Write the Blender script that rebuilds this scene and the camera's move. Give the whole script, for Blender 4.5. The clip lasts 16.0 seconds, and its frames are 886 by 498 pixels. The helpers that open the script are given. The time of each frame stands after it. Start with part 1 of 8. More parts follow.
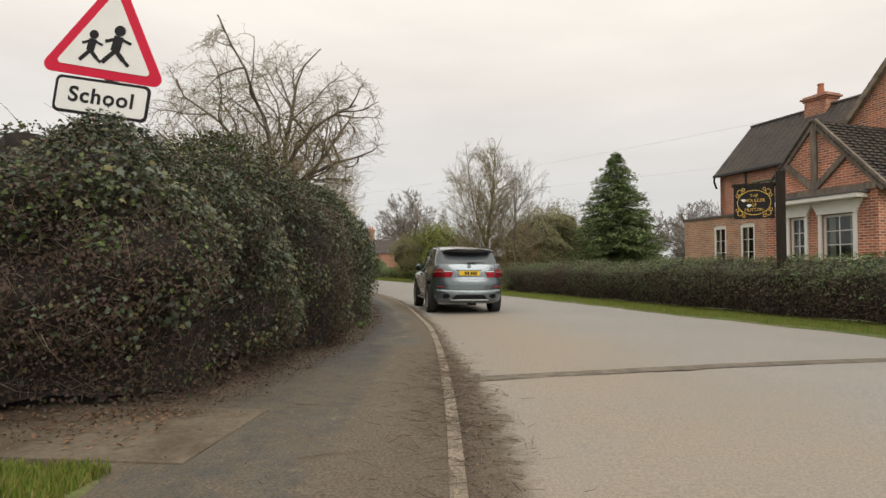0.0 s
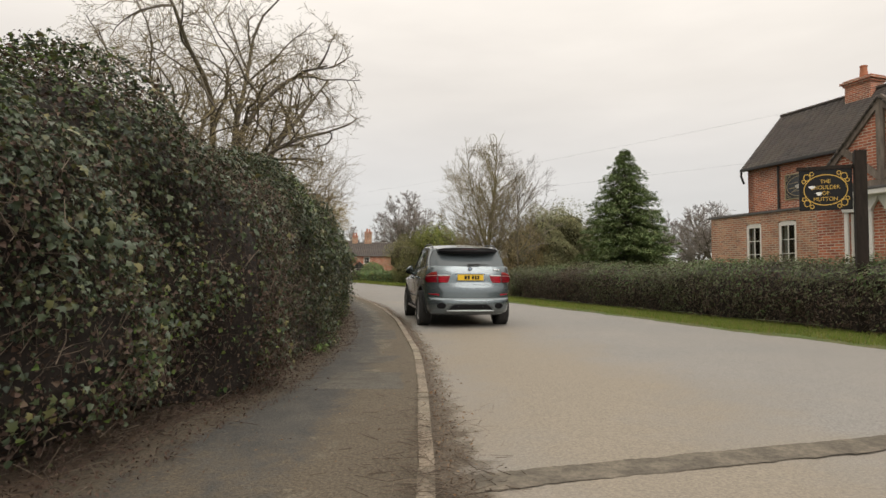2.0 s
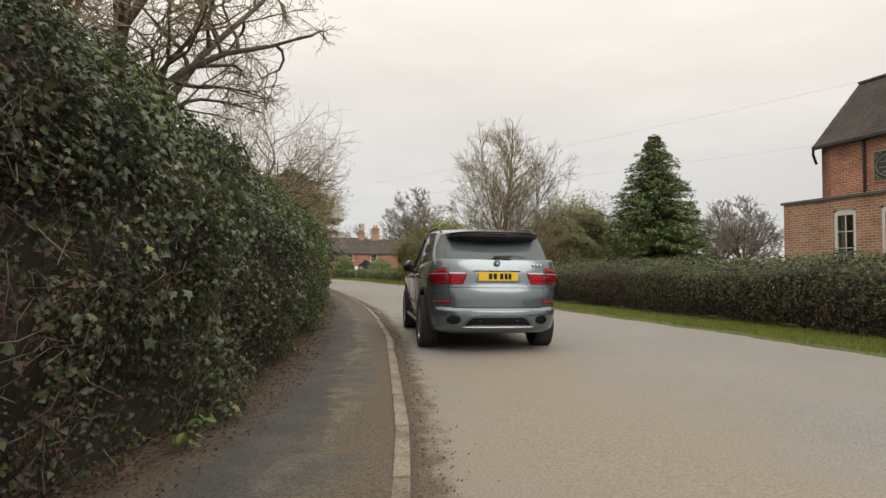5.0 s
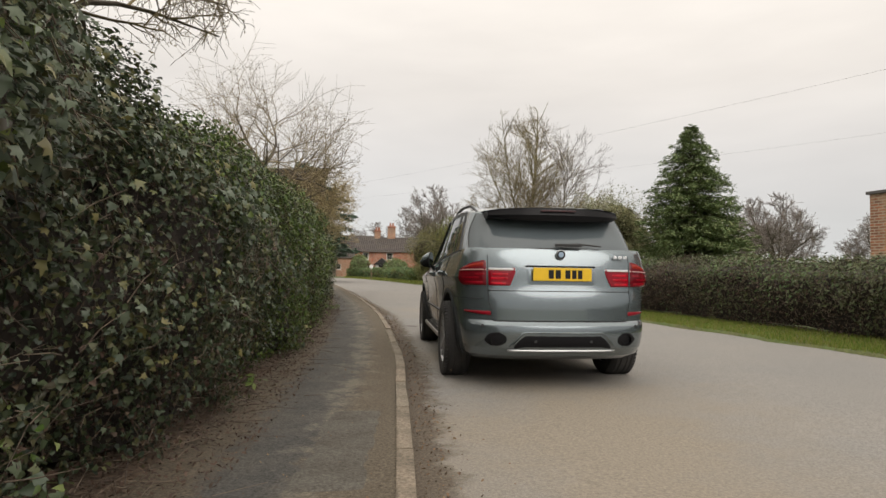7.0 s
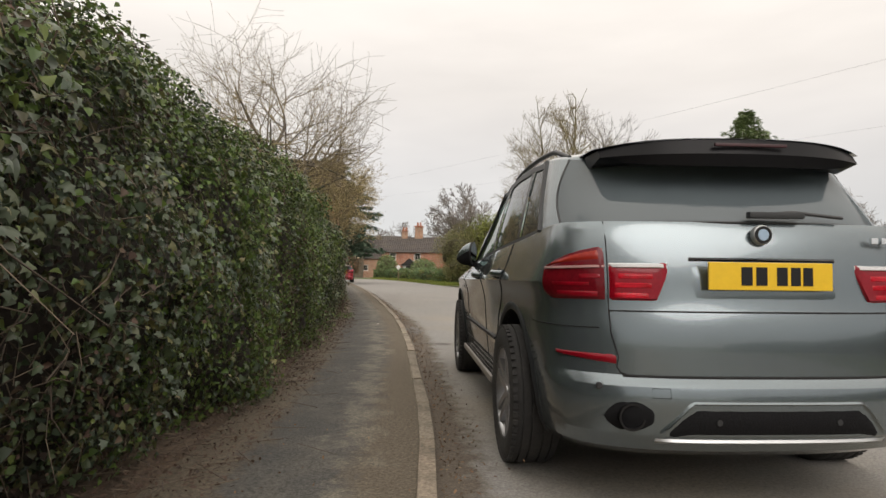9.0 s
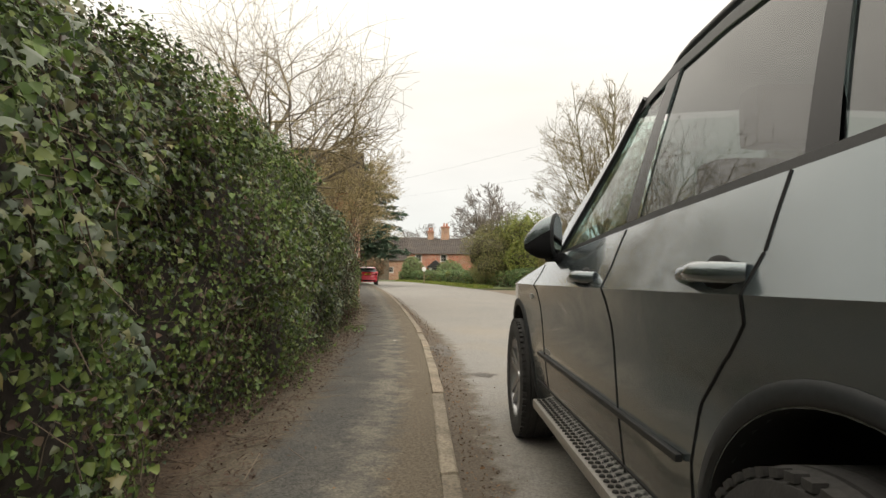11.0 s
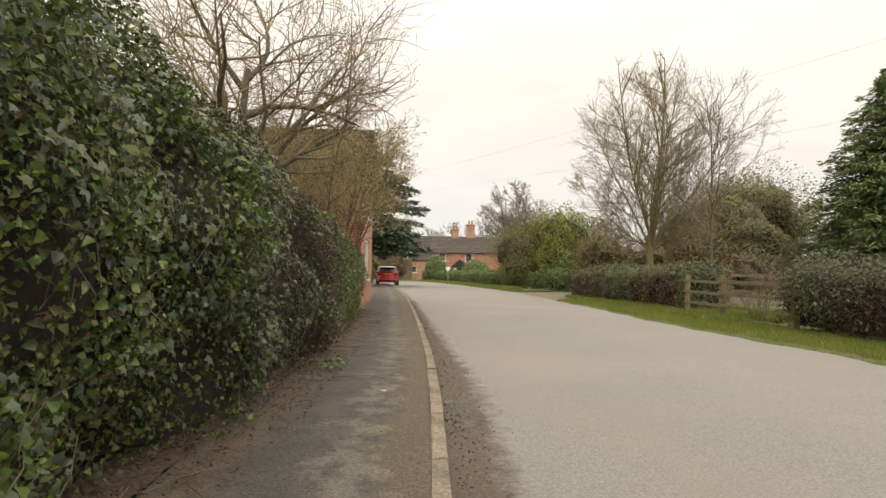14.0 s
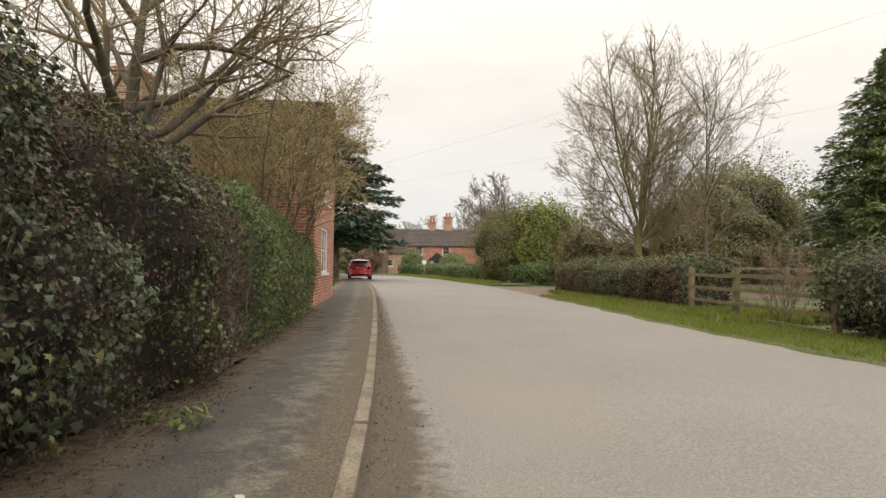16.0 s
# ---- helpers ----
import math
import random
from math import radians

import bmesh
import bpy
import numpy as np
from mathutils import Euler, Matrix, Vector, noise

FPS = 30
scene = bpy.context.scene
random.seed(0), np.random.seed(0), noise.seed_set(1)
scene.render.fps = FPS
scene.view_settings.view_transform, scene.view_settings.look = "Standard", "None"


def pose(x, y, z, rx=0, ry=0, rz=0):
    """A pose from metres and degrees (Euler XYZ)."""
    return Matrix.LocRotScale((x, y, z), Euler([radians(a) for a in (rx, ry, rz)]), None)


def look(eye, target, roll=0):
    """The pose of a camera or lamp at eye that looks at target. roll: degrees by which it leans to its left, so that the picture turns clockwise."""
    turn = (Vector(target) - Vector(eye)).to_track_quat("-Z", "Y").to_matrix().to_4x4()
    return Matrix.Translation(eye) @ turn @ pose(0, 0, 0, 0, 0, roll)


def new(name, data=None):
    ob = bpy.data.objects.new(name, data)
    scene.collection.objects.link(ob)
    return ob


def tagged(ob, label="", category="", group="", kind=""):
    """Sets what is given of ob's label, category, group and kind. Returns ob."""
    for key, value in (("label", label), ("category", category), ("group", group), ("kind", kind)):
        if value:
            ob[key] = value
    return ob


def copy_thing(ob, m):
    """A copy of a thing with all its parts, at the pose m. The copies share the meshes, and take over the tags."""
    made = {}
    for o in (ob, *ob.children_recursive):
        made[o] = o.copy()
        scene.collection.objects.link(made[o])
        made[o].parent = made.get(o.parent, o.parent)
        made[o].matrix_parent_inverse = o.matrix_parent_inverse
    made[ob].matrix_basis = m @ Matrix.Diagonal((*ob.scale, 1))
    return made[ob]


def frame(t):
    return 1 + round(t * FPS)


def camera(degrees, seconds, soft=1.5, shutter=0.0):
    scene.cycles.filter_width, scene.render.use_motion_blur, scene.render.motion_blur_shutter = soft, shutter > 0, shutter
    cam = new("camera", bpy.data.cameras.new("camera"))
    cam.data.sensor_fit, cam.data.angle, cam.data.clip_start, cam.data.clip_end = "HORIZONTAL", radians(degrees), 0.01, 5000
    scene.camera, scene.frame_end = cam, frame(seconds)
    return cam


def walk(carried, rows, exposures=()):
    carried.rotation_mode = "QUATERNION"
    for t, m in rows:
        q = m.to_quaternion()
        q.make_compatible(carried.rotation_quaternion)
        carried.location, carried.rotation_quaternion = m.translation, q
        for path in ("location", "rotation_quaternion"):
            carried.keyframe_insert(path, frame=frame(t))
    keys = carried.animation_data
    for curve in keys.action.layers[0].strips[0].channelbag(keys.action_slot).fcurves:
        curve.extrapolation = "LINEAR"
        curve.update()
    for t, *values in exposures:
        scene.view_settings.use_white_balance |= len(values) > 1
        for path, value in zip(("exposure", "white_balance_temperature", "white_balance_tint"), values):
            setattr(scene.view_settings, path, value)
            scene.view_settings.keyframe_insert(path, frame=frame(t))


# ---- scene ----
cam = camera(75.9, 16.0)
PATH = [
    (0, (0.304, 2.898, 1.067), (0.246, 4.896, 1.144), 0.3),
    (0.5, (0.313, 3.58, 1.059), (0.255, 5.577, 1.142), 0.4),
    (1, (0.345, 4.248, 1.08), (0.287, 6.245, 1.169), 0.4),
    (1.5, (0.321, 4.884, 1.078), (0.264, 6.881, 1.172), 0.4),
    (2, (0.329, 5.576, 1.067), (0.272, 7.573, 1.157), 0.4),
    (2.5, (0.335, 6.274, 1.061), (0.277, 8.271, 1.151), 0.4),
    (3, (0.296, 6.944, 1.047), (0.239, 8.941, 1.133), 0.5),
    (3.5, (0.276, 7.617, 1.055), (0.211, 9.614, 1.14), 0.4),
    (4, (0.233, 8.254, 1.054), (0.159, 10.251, 1.14), 0.4),
    (4.5, (0.215, 8.874, 1.041), (0.135, 10.871, 1.124), 0.5),
    (5, (0.179, 9.448, 1.053), (0.087, 11.445, 1.137), 0.5),
    (7.5, (-0.201, 12.511, 1.011), (-0.363, 14.503, 1.093), 0.9),
    (8, (-0.294, 13.164, 1.025), (-0.47, 15.155, 1.108), 0.8),
    (8.5, (-0.374, 13.797, 1.016), (-0.583, 15.784, 1.1), 0.8),
    (9, (-0.474, 14.402, 1.013), (-0.722, 16.385, 1.096), 0.7),
    (9.5, (-0.575, 15.025, 0.995), (-0.847, 17.005, 1.081), 0.6),
    (12, (-1.109, 17.819, 1.011), (-1.493, 19.78, 1.097), 1.0),
    (12.5, (-1.217, 18.413, 1.019), (-1.619, 20.371, 1.103), 1.2),
    (13, (-1.321, 18.981, 1.052), (-1.735, 20.936, 1.137), 0.8),
    (13.5, (-1.387, 19.538, 1.027), (-1.81, 21.491, 1.113), 0.9),
    (14, (-1.479, 20.066, 1.01), (-1.904, 22.019, 1.098), 0.8),
    (14.5, (-1.564, 20.608, 1.01), (-1.987, 22.561, 1.088), 0.8),
    (15, (-1.618, 21.166, 1.032), (-2.032, 23.122, 1.105), 0.8),
    (15.5, (-1.678, 21.697, 1.041), (-2.074, 23.656, 1.111), 0.7),
    (16, (-1.705, 22.284, 0.999), (-2.056, 24.252, 1.066), 0.7),
]
EXPOSURES = [(0.0, 0.0, 6500, 13), (5.0, 0.0, 6500, 13), (9.5, 0.1, 6450, 14), (11.8, 0.46, 6750, 9), (13.0, 0.44, 6850, 10.5), (14.0, 0.33, 6850, 12.5), (16.0, 0.25, 6650, 13.5)]
walk(cam, [(t, look(eye, target, roll)) for t, eye, target, roll in PATH], EXPOSURES)

# ---- world and sun: a bright, even overcast ----
world = bpy.data.worlds.new("overcast_sky")
scene.world = world
world.use_nodes = True
wn, wl = world.node_tree.nodes, world.node_tree.links
wn.clear()
w_out = wn.new("ShaderNodeOutputWorld")
w_bg = wn.new("ShaderNodeBackground")
w_sky = wn.new("ShaderNodeTexSky")
w_sky.sky_type, w_sky.sun_disc = "NISHITA", False
w_sky.sun_elevation, w_sky.sun_rotation = radians(38), radians(150)
w_scale = wn.new("ShaderNodeVectorMath")
w_scale.operation = "SCALE"
w_scale.inputs["Scale"].default_value = 0.12
wl.new(w_sky.outputs[0], w_scale.inputs[0])
w_geo = wn.new("ShaderNodeTexCoord")
w_sep = wn.new("ShaderNodeSeparateXYZ")
wl.new(w_geo.outputs["Generated"], w_sep.inputs[0])
w_ramp = wn.new("ShaderNodeValToRGB")          # cloud deck: darker at the horizon, brightest overhead
w_ramp.color_ramp.elements[0].position, w_ramp.color_ramp.elements[0].color = 0.0, (0.62, 0.645, 0.65, 1)
w_ramp.color_ramp.elements[1].position, w_ramp.color_ramp.elements[1].color = 1.0, (2.35, 2.22, 1.95, 1)
for pos, col in ((0.12, (0.75, 0.73, 0.68, 1)), (0.30, (0.93, 0.875, 0.77, 1)), (0.5, (1.25, 1.17, 1.02, 1))):
    e = w_ramp.color_ramp.elements.new(pos)
    e.color = col
wl.new(w_sep.outputs["Z"], w_ramp.inputs[0])
w_map = wn.new("ShaderNodeMapping")
w_map.inputs["Scale"].default_value = (1.2, 1.2, 5.0)
w_noise = wn.new("ShaderNodeTexNoise")
w_noise.inputs["Scale"].default_value, w_noise.inputs["Detail"].default_value = 2.2, 5
wl.new(w_geo.outputs["Generated"], w_map.inputs[0])
wl.new(w_map.outputs[0], w_noise.inputs["Vector"])
w_var = wn.new("ShaderNodeMapRange")
w_var.inputs["From Min"].default_value, w_var.inputs["From Max"].default_value = 0.3, 0.7
w_var.inputs["To Min"].default_value, w_var.inputs["To Max"].default_value = 0.93, 1.06
wl.new(w_noise.outputs["Fac"], w_var.inputs["Value"])
w_mul = wn.new("ShaderNodeVectorMath")
w_mul.operation = "SCALE"
wl.new(w_ramp.outputs[0], w_mul.inputs[0])
wl.new(w_var.outputs[0], w_mul.inputs["Scale"])
w_mix = wn.new("ShaderNodeMix")
w_mix.data_type = "RGBA"
w_mix.inputs["Factor"].default_value = 0.88
wl.new(w_scale.outputs[0], w_mix.inputs["A"])
wl.new(w_mul.outputs[0], w_mix.inputs["B"])
wl.new(w_mix.outputs["Result"], w_bg.inputs["Color"])
w_bg.inputs["Strength"].default_value = 1.0
wl.new(w_bg.outputs[0], w_out.inputs[0])

sun = new("sun", bpy.data.lights.new("sun", "SUN"))
sun.data.energy, sun.data.angle, sun.data.color = 1.15, radians(40), (1.0, 0.95, 0.88)
sun.matrix_world = look((11, -14, 17), (0, 6, 0))

# ---- materials ----
def material(name, colour, rough=0.8, metal=0.0, vary=(), grain=0.0, scale=30.0, bump=0.0, stain=None, stain_scale=0.6, stain_amount=0.5, island=0.0, piece=0.0, coat=0.0, spec=0.5, stretch=None, sharp=(0.44, 0.62)):
    """A surface: a base colour broken by fine grain, by broad stains, and from piece to piece."""
    m = bpy.data.materials.new(name)
    m.use_nodes = True
    nt = m.node_tree
    n, l = nt.nodes, nt.links
    b = n["Principled BSDF"]
    b.inputs["Roughness"].default_value, b.inputs["Metallic"].default_value = rough, metal
    b.inputs["Coat Weight"].default_value = coat
    b.inputs["Coat Roughness"].default_value = 0.06
    b.inputs["Specular IOR Level"].default_value = spec
    co = n.new("ShaderNodeTexCoord")
    vec = co.outputs["Object"]
    if stretch:
        mp = n.new("ShaderNodeMapping")
        mp.inputs["Scale"].default_value = stretch
        l.new(vec, mp.inputs[0])
        vec = mp.outputs[0]
    rgb = n.new("ShaderNodeRGB")
    rgb.outputs[0].default_value = (*colour, 1)
    now = rgb.outputs[0]

    def mix(fac, other, mode="MIX"):
        nonlocal now
        x = n.new("ShaderNodeMix")
        x.data_type, x.blend_type = "RGBA", mode
        if isinstance(fac, float):
            x.inputs["Factor"].default_value = fac
        else:
            l.new(fac, x.inputs["Factor"])
        l.new(now, x.inputs["A"])
        if isinstance(other, tuple):
            x.inputs["B"].default_value = (*other, 1)
        else:
            l.new(other, x.inputs["B"])
        now = x.outputs["Result"]

    def ramp(src, a, bb):
        r = n.new("ShaderNodeMapRange")
        r.inputs["From Min"].default_value, r.inputs["From Max"].default_value = a, bb
        l.new(src, r.inputs["Value"])
        return r.outputs[0]

    if vary:                       # random choice among colours, per leaf or per piece
        if island:
            src = n.new("ShaderNodeNewGeometry").outputs["Random Per Island"]
        else:
            src = n.new("ShaderNodeObjectInfo").outputs["Random"]
        cr = n.new("ShaderNodeValToRGB")
        els = cr.color_ramp.elements
        els[0].color, els[1].color = (*vary[0], 1), (*vary[-1], 1)
        for k, c in enumerate(vary[1:-1]):
            els.new((k + 1) / (len(vary) - 1)).color = (*c, 1)
        l.new(src, cr.inputs[0])
        mix(island or piece, cr.outputs[0])
    if stain:
        t = n.new("ShaderNodeTexNoise")
        t.inputs["Scale"].default_value, t.inputs["Detail"].default_value = stain_scale, 6
        t.inputs["Roughness"].default_value = 0.62
        l.new(vec, t.inputs["Vector"])
        f = ramp(t.outputs["Fac"], *sharp)
        mm = n.new("ShaderNodeMath")
        mm.operation = "MULTIPLY"
        mm.inputs[1].default_value = stain_amount
        l.new(f, mm.inputs[0])
        mix(mm.outputs[0], stain)
    if grain or bump:
        g = n.new("ShaderNodeTexNoise")
        g.inputs["Scale"].default_value, g.inputs["Detail"].default_value = scale, 5
        g.inputs["Roughness"].default_value = 0.7
        l.new(vec, g.inputs["Vector"])
    if grain:
        f = n.new("ShaderNodeMapRange")
        f.inputs["From Min"].default_value, f.inputs["From Max"].default_value = 0.3, 0.7
        f.inputs["To Min"].default_value, f.inputs["To Max"].default_value = 1 - grain, 1 + grain
        l.new(g.outputs["Fac"], f.inputs["Value"])
        s = n.new("ShaderNodeVectorMath")
        s.operation = "SCALE"
        l.new(now, s.inputs[0])
        l.new(f.outputs[0], s.inputs["Scale"])
        now = s.outputs[0]
    if bump:
        bp = n.new("ShaderNodeBump")
        bp.inputs["Strength"].default_value, bp.inputs["Distance"].default_value = bump, 0.01
        l.new(g.outputs["Fac"], bp.inputs["Height"])
        l.new(bp.outputs[0], b.inputs["Normal"])
    l.new(now, b.inputs["Base Color"])
    return m


def leaf_material(name, colours, rough=0.45, translucent=0.25, amount=1.0, spec=0.4):
    """Leaves: a colour from leaf to leaf, a soft gloss, and some light let through."""
    m = material(name, colours[0], rough=rough, vary=tuple(colours), island=amount, spec=spec)
    n, l = m.node_tree.nodes, m.node_tree.links
    b = n["Principled BSDF"]
    t = n.new("ShaderNodeBsdfTranslucent")
    src = b.inputs["Base Color"].links[0].from_socket
    l.new(src, t.inputs["Color"])
    x = n.new("ShaderNodeMixShader")
    x.inputs[0].default_value = translucent
    l.new(b.outputs[0], x.inputs[1])
    l.new(t.outputs[0], x.inputs[2])
    l.new(x.outputs[0], n["Material Output"].inputs[0])
    return m


def brick_material(name, a, bb, mortar, soot=(0.12, 0.07, 0.05), pale=(0.42, 0.17, 0.10)):
    """Brickwork on UVs in metres: 215 x 65 mm bricks, 10 mm joints, weathered."""
    m = bpy.data.materials.new(name)
    m.use_nodes = True
    n, l = m.node_tree.nodes, m.node_tree.links
    b = n["Principled BSDF"]
    b.inputs["Roughness"].default_value = 0.9
    uv = n.new("ShaderNodeUVMap")
    br = n.new("ShaderNodeTexBrick")
    br.inputs["Scale"].default_value = 1.0
    br.inputs["Brick Width"].default_value, br.inputs["Row Height"].default_value = 0.225, 0.075
    br.inputs["Mortar Size"].default_value, br.inputs["Mortar Smooth"].default_value = 0.012, 0.2
    br.inputs["Color1"].default_value, br.inputs["Color2"].default_value = (*a, 1), (*bb, 1)
    br.inputs["Mortar"].default_value = (*mortar, 1)
    l.new(uv.outputs[0], br.inputs["Vector"])
    t = n.new("ShaderNodeTexNoise")
    t.inputs["Scale"].default_value, t.inputs["Detail"].default_value = 1.3, 7
    l.new(uv.outputs[0], t.inputs["Vector"])
    r = n.new("ShaderNodeMapRange")
    r.inputs["From Min"].default_value, r.inputs["From Max"].default_value = 0.42, 0.72
    r.inputs["To Max"].default_value = 0.45
    l.new(t.outputs["Fac"], r.inputs["Value"])
    x = n.new("ShaderNodeMix")
    x.data_type = "RGBA"
    l.new(r.outputs[0], x.inputs["Factor"])
    l.new(br.outputs["Color"], x.inputs["A"])
    x.inputs["B"].default_value = (*soot, 1)
    t2 = n.new("ShaderNodeTexNoise")
    t2.inputs["Scale"].default_value, t2.inputs["Detail"].default_value = 3.7, 6
    off = n.new("ShaderNodeVectorMath")
    off.inputs[1].default_value = (7.3, 2.1, 0)
    l.new(uv.outputs[0], off.inputs[0])
    l.new(off.outputs[0], t2.inputs["Vector"])
    r2 = n.new("ShaderNodeMapRange")
    r2.inputs["From Min"].default_value, r2.inputs["From Max"].default_value = 0.46, 0.66
    r2.inputs["To Max"].default_value = 0.55
    l.new(t2.outputs["Fac"], r2.inputs["Value"])
    x2 = n.new("ShaderNodeMix")
    x2.data_type = "RGBA"
    l.new(r2.outputs[0], x2.inputs["Factor"])
    l.new(x.outputs["Result"], x2.inputs["A"])
    x2.inputs["B"].default_value = (*pale, 1)
    l.new(x2.outputs["Result"], b.inputs["Base Color"])
    bp = n.new("ShaderNodeBump")
    bp.inputs["Strength"].default_value, bp.inputs["Distance"].default_value = 0.6, 0.01
    bp.invert = True
    l.new(br.outputs["Fac"], bp.inputs["Height"])
    l.new(bp.outputs[0], b.inputs["Normal"])
    return m


def glass_material(name, tint=(0.9, 0.95, 0.93), dark=0.0, dust_sheen=0.0, face=0.06, sheen_colour=(0.31, 0.34, 0.35)):
    """Thin glass: clear straight through, with a mirror gloss that grows at grazing angles."""
    m = bpy.data.materials.new(name)
    m.use_nodes = True
    n, l = m.node_tree.nodes, m.node_tree.links
    n.remove(n["Principled BSDF"])
    t = n.new("ShaderNodeBsdfTransparent")
    t.inputs[0].default_value = (*[c * (1 - dark) for c in tint], 1)
    g = n.new("ShaderNodeBsdfGlossy")
    g.inputs["Roughness"].default_value = 0.02
    f = n.new("ShaderNodeLayerWeight")
    f.inputs["Blend"].default_value = 0.5
    pw = n.new("ShaderNodeMath")
    pw.operation = "POWER"
    pw.inputs[1].default_value = 5.0
    l.new(f.outputs["Facing"], pw.inputs[0])
    sc = n.new("ShaderNodeMath")
    sc.operation = "MULTIPLY_ADD"
    sc.inputs[1].default_value, sc.inputs[2].default_value = 1 - face, face
    l.new(pw.outputs[0], sc.inputs[0])
    x = n.new("ShaderNodeMixShader")
    l.new(sc.outputs[0], x.inputs[0])
    l.new(t.outputs[0], x.inputs[1])
    l.new(g.outputs[0], x.inputs[2])
    last = x.outputs[0]
    # flat grey film mixed in to stand for reflected sky on the glass
    if dust_sheen:
        d = n.new("ShaderNodeBsdfDiffuse")
        d.inputs[0].default_value = (*sheen_colour, 1)
        y = n.new("ShaderNodeMixShader")
        y.inputs[0].default_value = dust_sheen
        l.new(last, y.inputs[1])
        l.new(d.outputs[0], y.inputs[2])
        last = y.outputs[0]
    l.new(last, n["Material Output"].inputs[0])
    return m


ROAD = material("dusty_asphalt", (0.212, 0.205, 0.193), 0.85, grain=0.38, scale=75, bump=0.5, stain=(0.245, 0.230, 0.208), stain_scale=0.35, stain_amount=0.8, sharp=(0.38, 0.66), spec=0.2)
PAVE = material("worn_pavement_asphalt", (0.073, 0.071, 0.066), 0.88, grain=0.62, scale=80, bump=0.8, stain=(0.106, 0.099, 0.085), stain_scale=3.2, stain_amount=0.8, stretch=(1.0, 1.0, 1), sharp=(0.42, 0.66), spec=0.2)
SLAB = material("old_concrete", (0.135, 0.112, 0.082), 0.9, grain=0.3, scale=30, bump=0.7, stain=(0.085, 0.067, 0.047), stain_scale=2.2, stain_amount=0.9, spec=0.2)
KERB = material("kerb_concrete", (0.215, 0.184, 0.138), 0.88, grain=0.5, scale=50, bump=0.5, stain=(0.098, 0.080, 0.057), stain_scale=3.5, stain_amount=0.8, vary=((0.265, 0.228, 0.170), (0.165, 0.140, 0.106), (0.240, 0.192, 0.142)), piece=0.7)
DIRT = material("gutter_dirt", (0.135, 0.105, 0.075), 0.95, grain=0.4, scale=35, bump=0.9, stain=(0.19, 0.15, 0.105), stain_scale=1.4)
SOIL = material("leaf_mould", (0.085, 0.06, 0.04), 0.95, grain=0.5, scale=28, bump=1.0, stain=(0.14, 0.095, 0.06), stain_scale=2.5)
TAR = material("tar_seam", (0.105, 0.092, 0.073), 0.85, grain=0.35, scale=30, bump=0.5, stain=(0.185, 0.160, 0.125), stain_scale=4.0, stain_amount=0.7, spec=0.2)
WET_MUD = material("wet_mud", (0.05, 0.043, 0.036), 0.6, grain=0.5, scale=22, bump=1.0, stain=(0.10, 0.082, 0.06), stain_scale=6.0, stain_amount=0.8)
POST_TIMBER = material("dark_stained_timber", (0.024, 0.018, 0.014), 0.8, grain=0.4, scale=12, bump=0.5, stretch=(1, 1, 0.2), spec=0.2)
BUSH_CORE = material("bush_inside", (0.085, 0.078, 0.045), 0.95, grain=0.6, scale=9, bump=1.0)
ASH_BARK = material("lichened_bark", (0.20, 0.175, 0.072), 0.9, grain=0.4, scale=14, bump=0.8, stain=(0.12, 0.10, 0.07), stain_scale=2.0, stretch=(1, 1, 0.3))
FIELD = material("rough_grass_ground", (0.075, 0.10, 0.035), 0.95, grain=0.4, scale=9, bump=0.6, stain=(0.12, 0.11, 0.05), stain_scale=0.15)
VERGE = material("verge_turf", (0.085, 0.115, 0.03), 0.95, grain=0.45, scale=20, bump=0.8, stain=(0.13, 0.105, 0.055), stain_scale=1.2, stain_amount=0.6)
GRASS = leaf_material("grass_blade", [(0.095, 0.152, 0.020), (0.150, 0.212, 0.030), (0.205, 0.240, 0.045), (0.250, 0.205, 0.073)], 0.6, 0.3)
IVY = leaf_material("ivy_leaf", [(0.034, 0.051, 0.028), (0.048, 0.069, 0.035), (0.067, 0.088, 0.039), (0.039, 0.055, 0.039), (0.096, 0.097, 0.036), (0.056, 0.048, 0.034)], 0.38, 0.2)
IVY_BROAD = leaf_material("broad_ivy_leaf", [(0.057, 0.081, 0.050), (0.080, 0.106, 0.067), (0.112, 0.138, 0.092), (0.068, 0.091, 0.045), (0.105, 0.123, 0.053), (0.188, 0.164, 0.059)], 0.36, 0.2)
IVY_BRIGHT = leaf_material("young_ivy_leaf", [(0.080, 0.138, 0.032), (0.112, 0.172, 0.040), (0.150, 0.188, 0.048), (0.064, 0.112, 0.034)], 0.42, 0.25)
BROWN_LEAF = leaf_material("dead_leaf", [(0.145, 0.090, 0.051), (0.217, 0.131, 0.072), (0.109, 0.065, 0.043), (0.246, 0.174, 0.102)], 0.8, 0.15)
BROWN_DARK = leaf_material("withered_hedge_leaf", [(0.070, 0.044, 0.032), (0.098, 0.060, 0.042), (0.050, 0.034, 0.028), (0.120, 0.084, 0.055)], 0.75, 0.12)
PRIVET = leaf_material("clipped_hedge_leaf", [(0.061, 0.082, 0.034), (0.087, 0.109, 0.045), (0.114, 0.123, 0.053), (0.094, 0.081, 0.047)], 0.5, 0.2)
GREEN_HEDGE = leaf_material("green_hedge_leaf", [(0.082, 0.148, 0.050), (0.114, 0.188, 0.066), (0.148, 0.213, 0.074), (0.098, 0.131, 0.058)], 0.5, 0.2)
LAUREL = leaf_material("laurel_leaf", [(0.128, 0.178, 0.033), (0.196, 0.236, 0.044), (0.257, 0.259, 0.064), (0.108, 0.138, 0.033)], 0.5, 0.3)
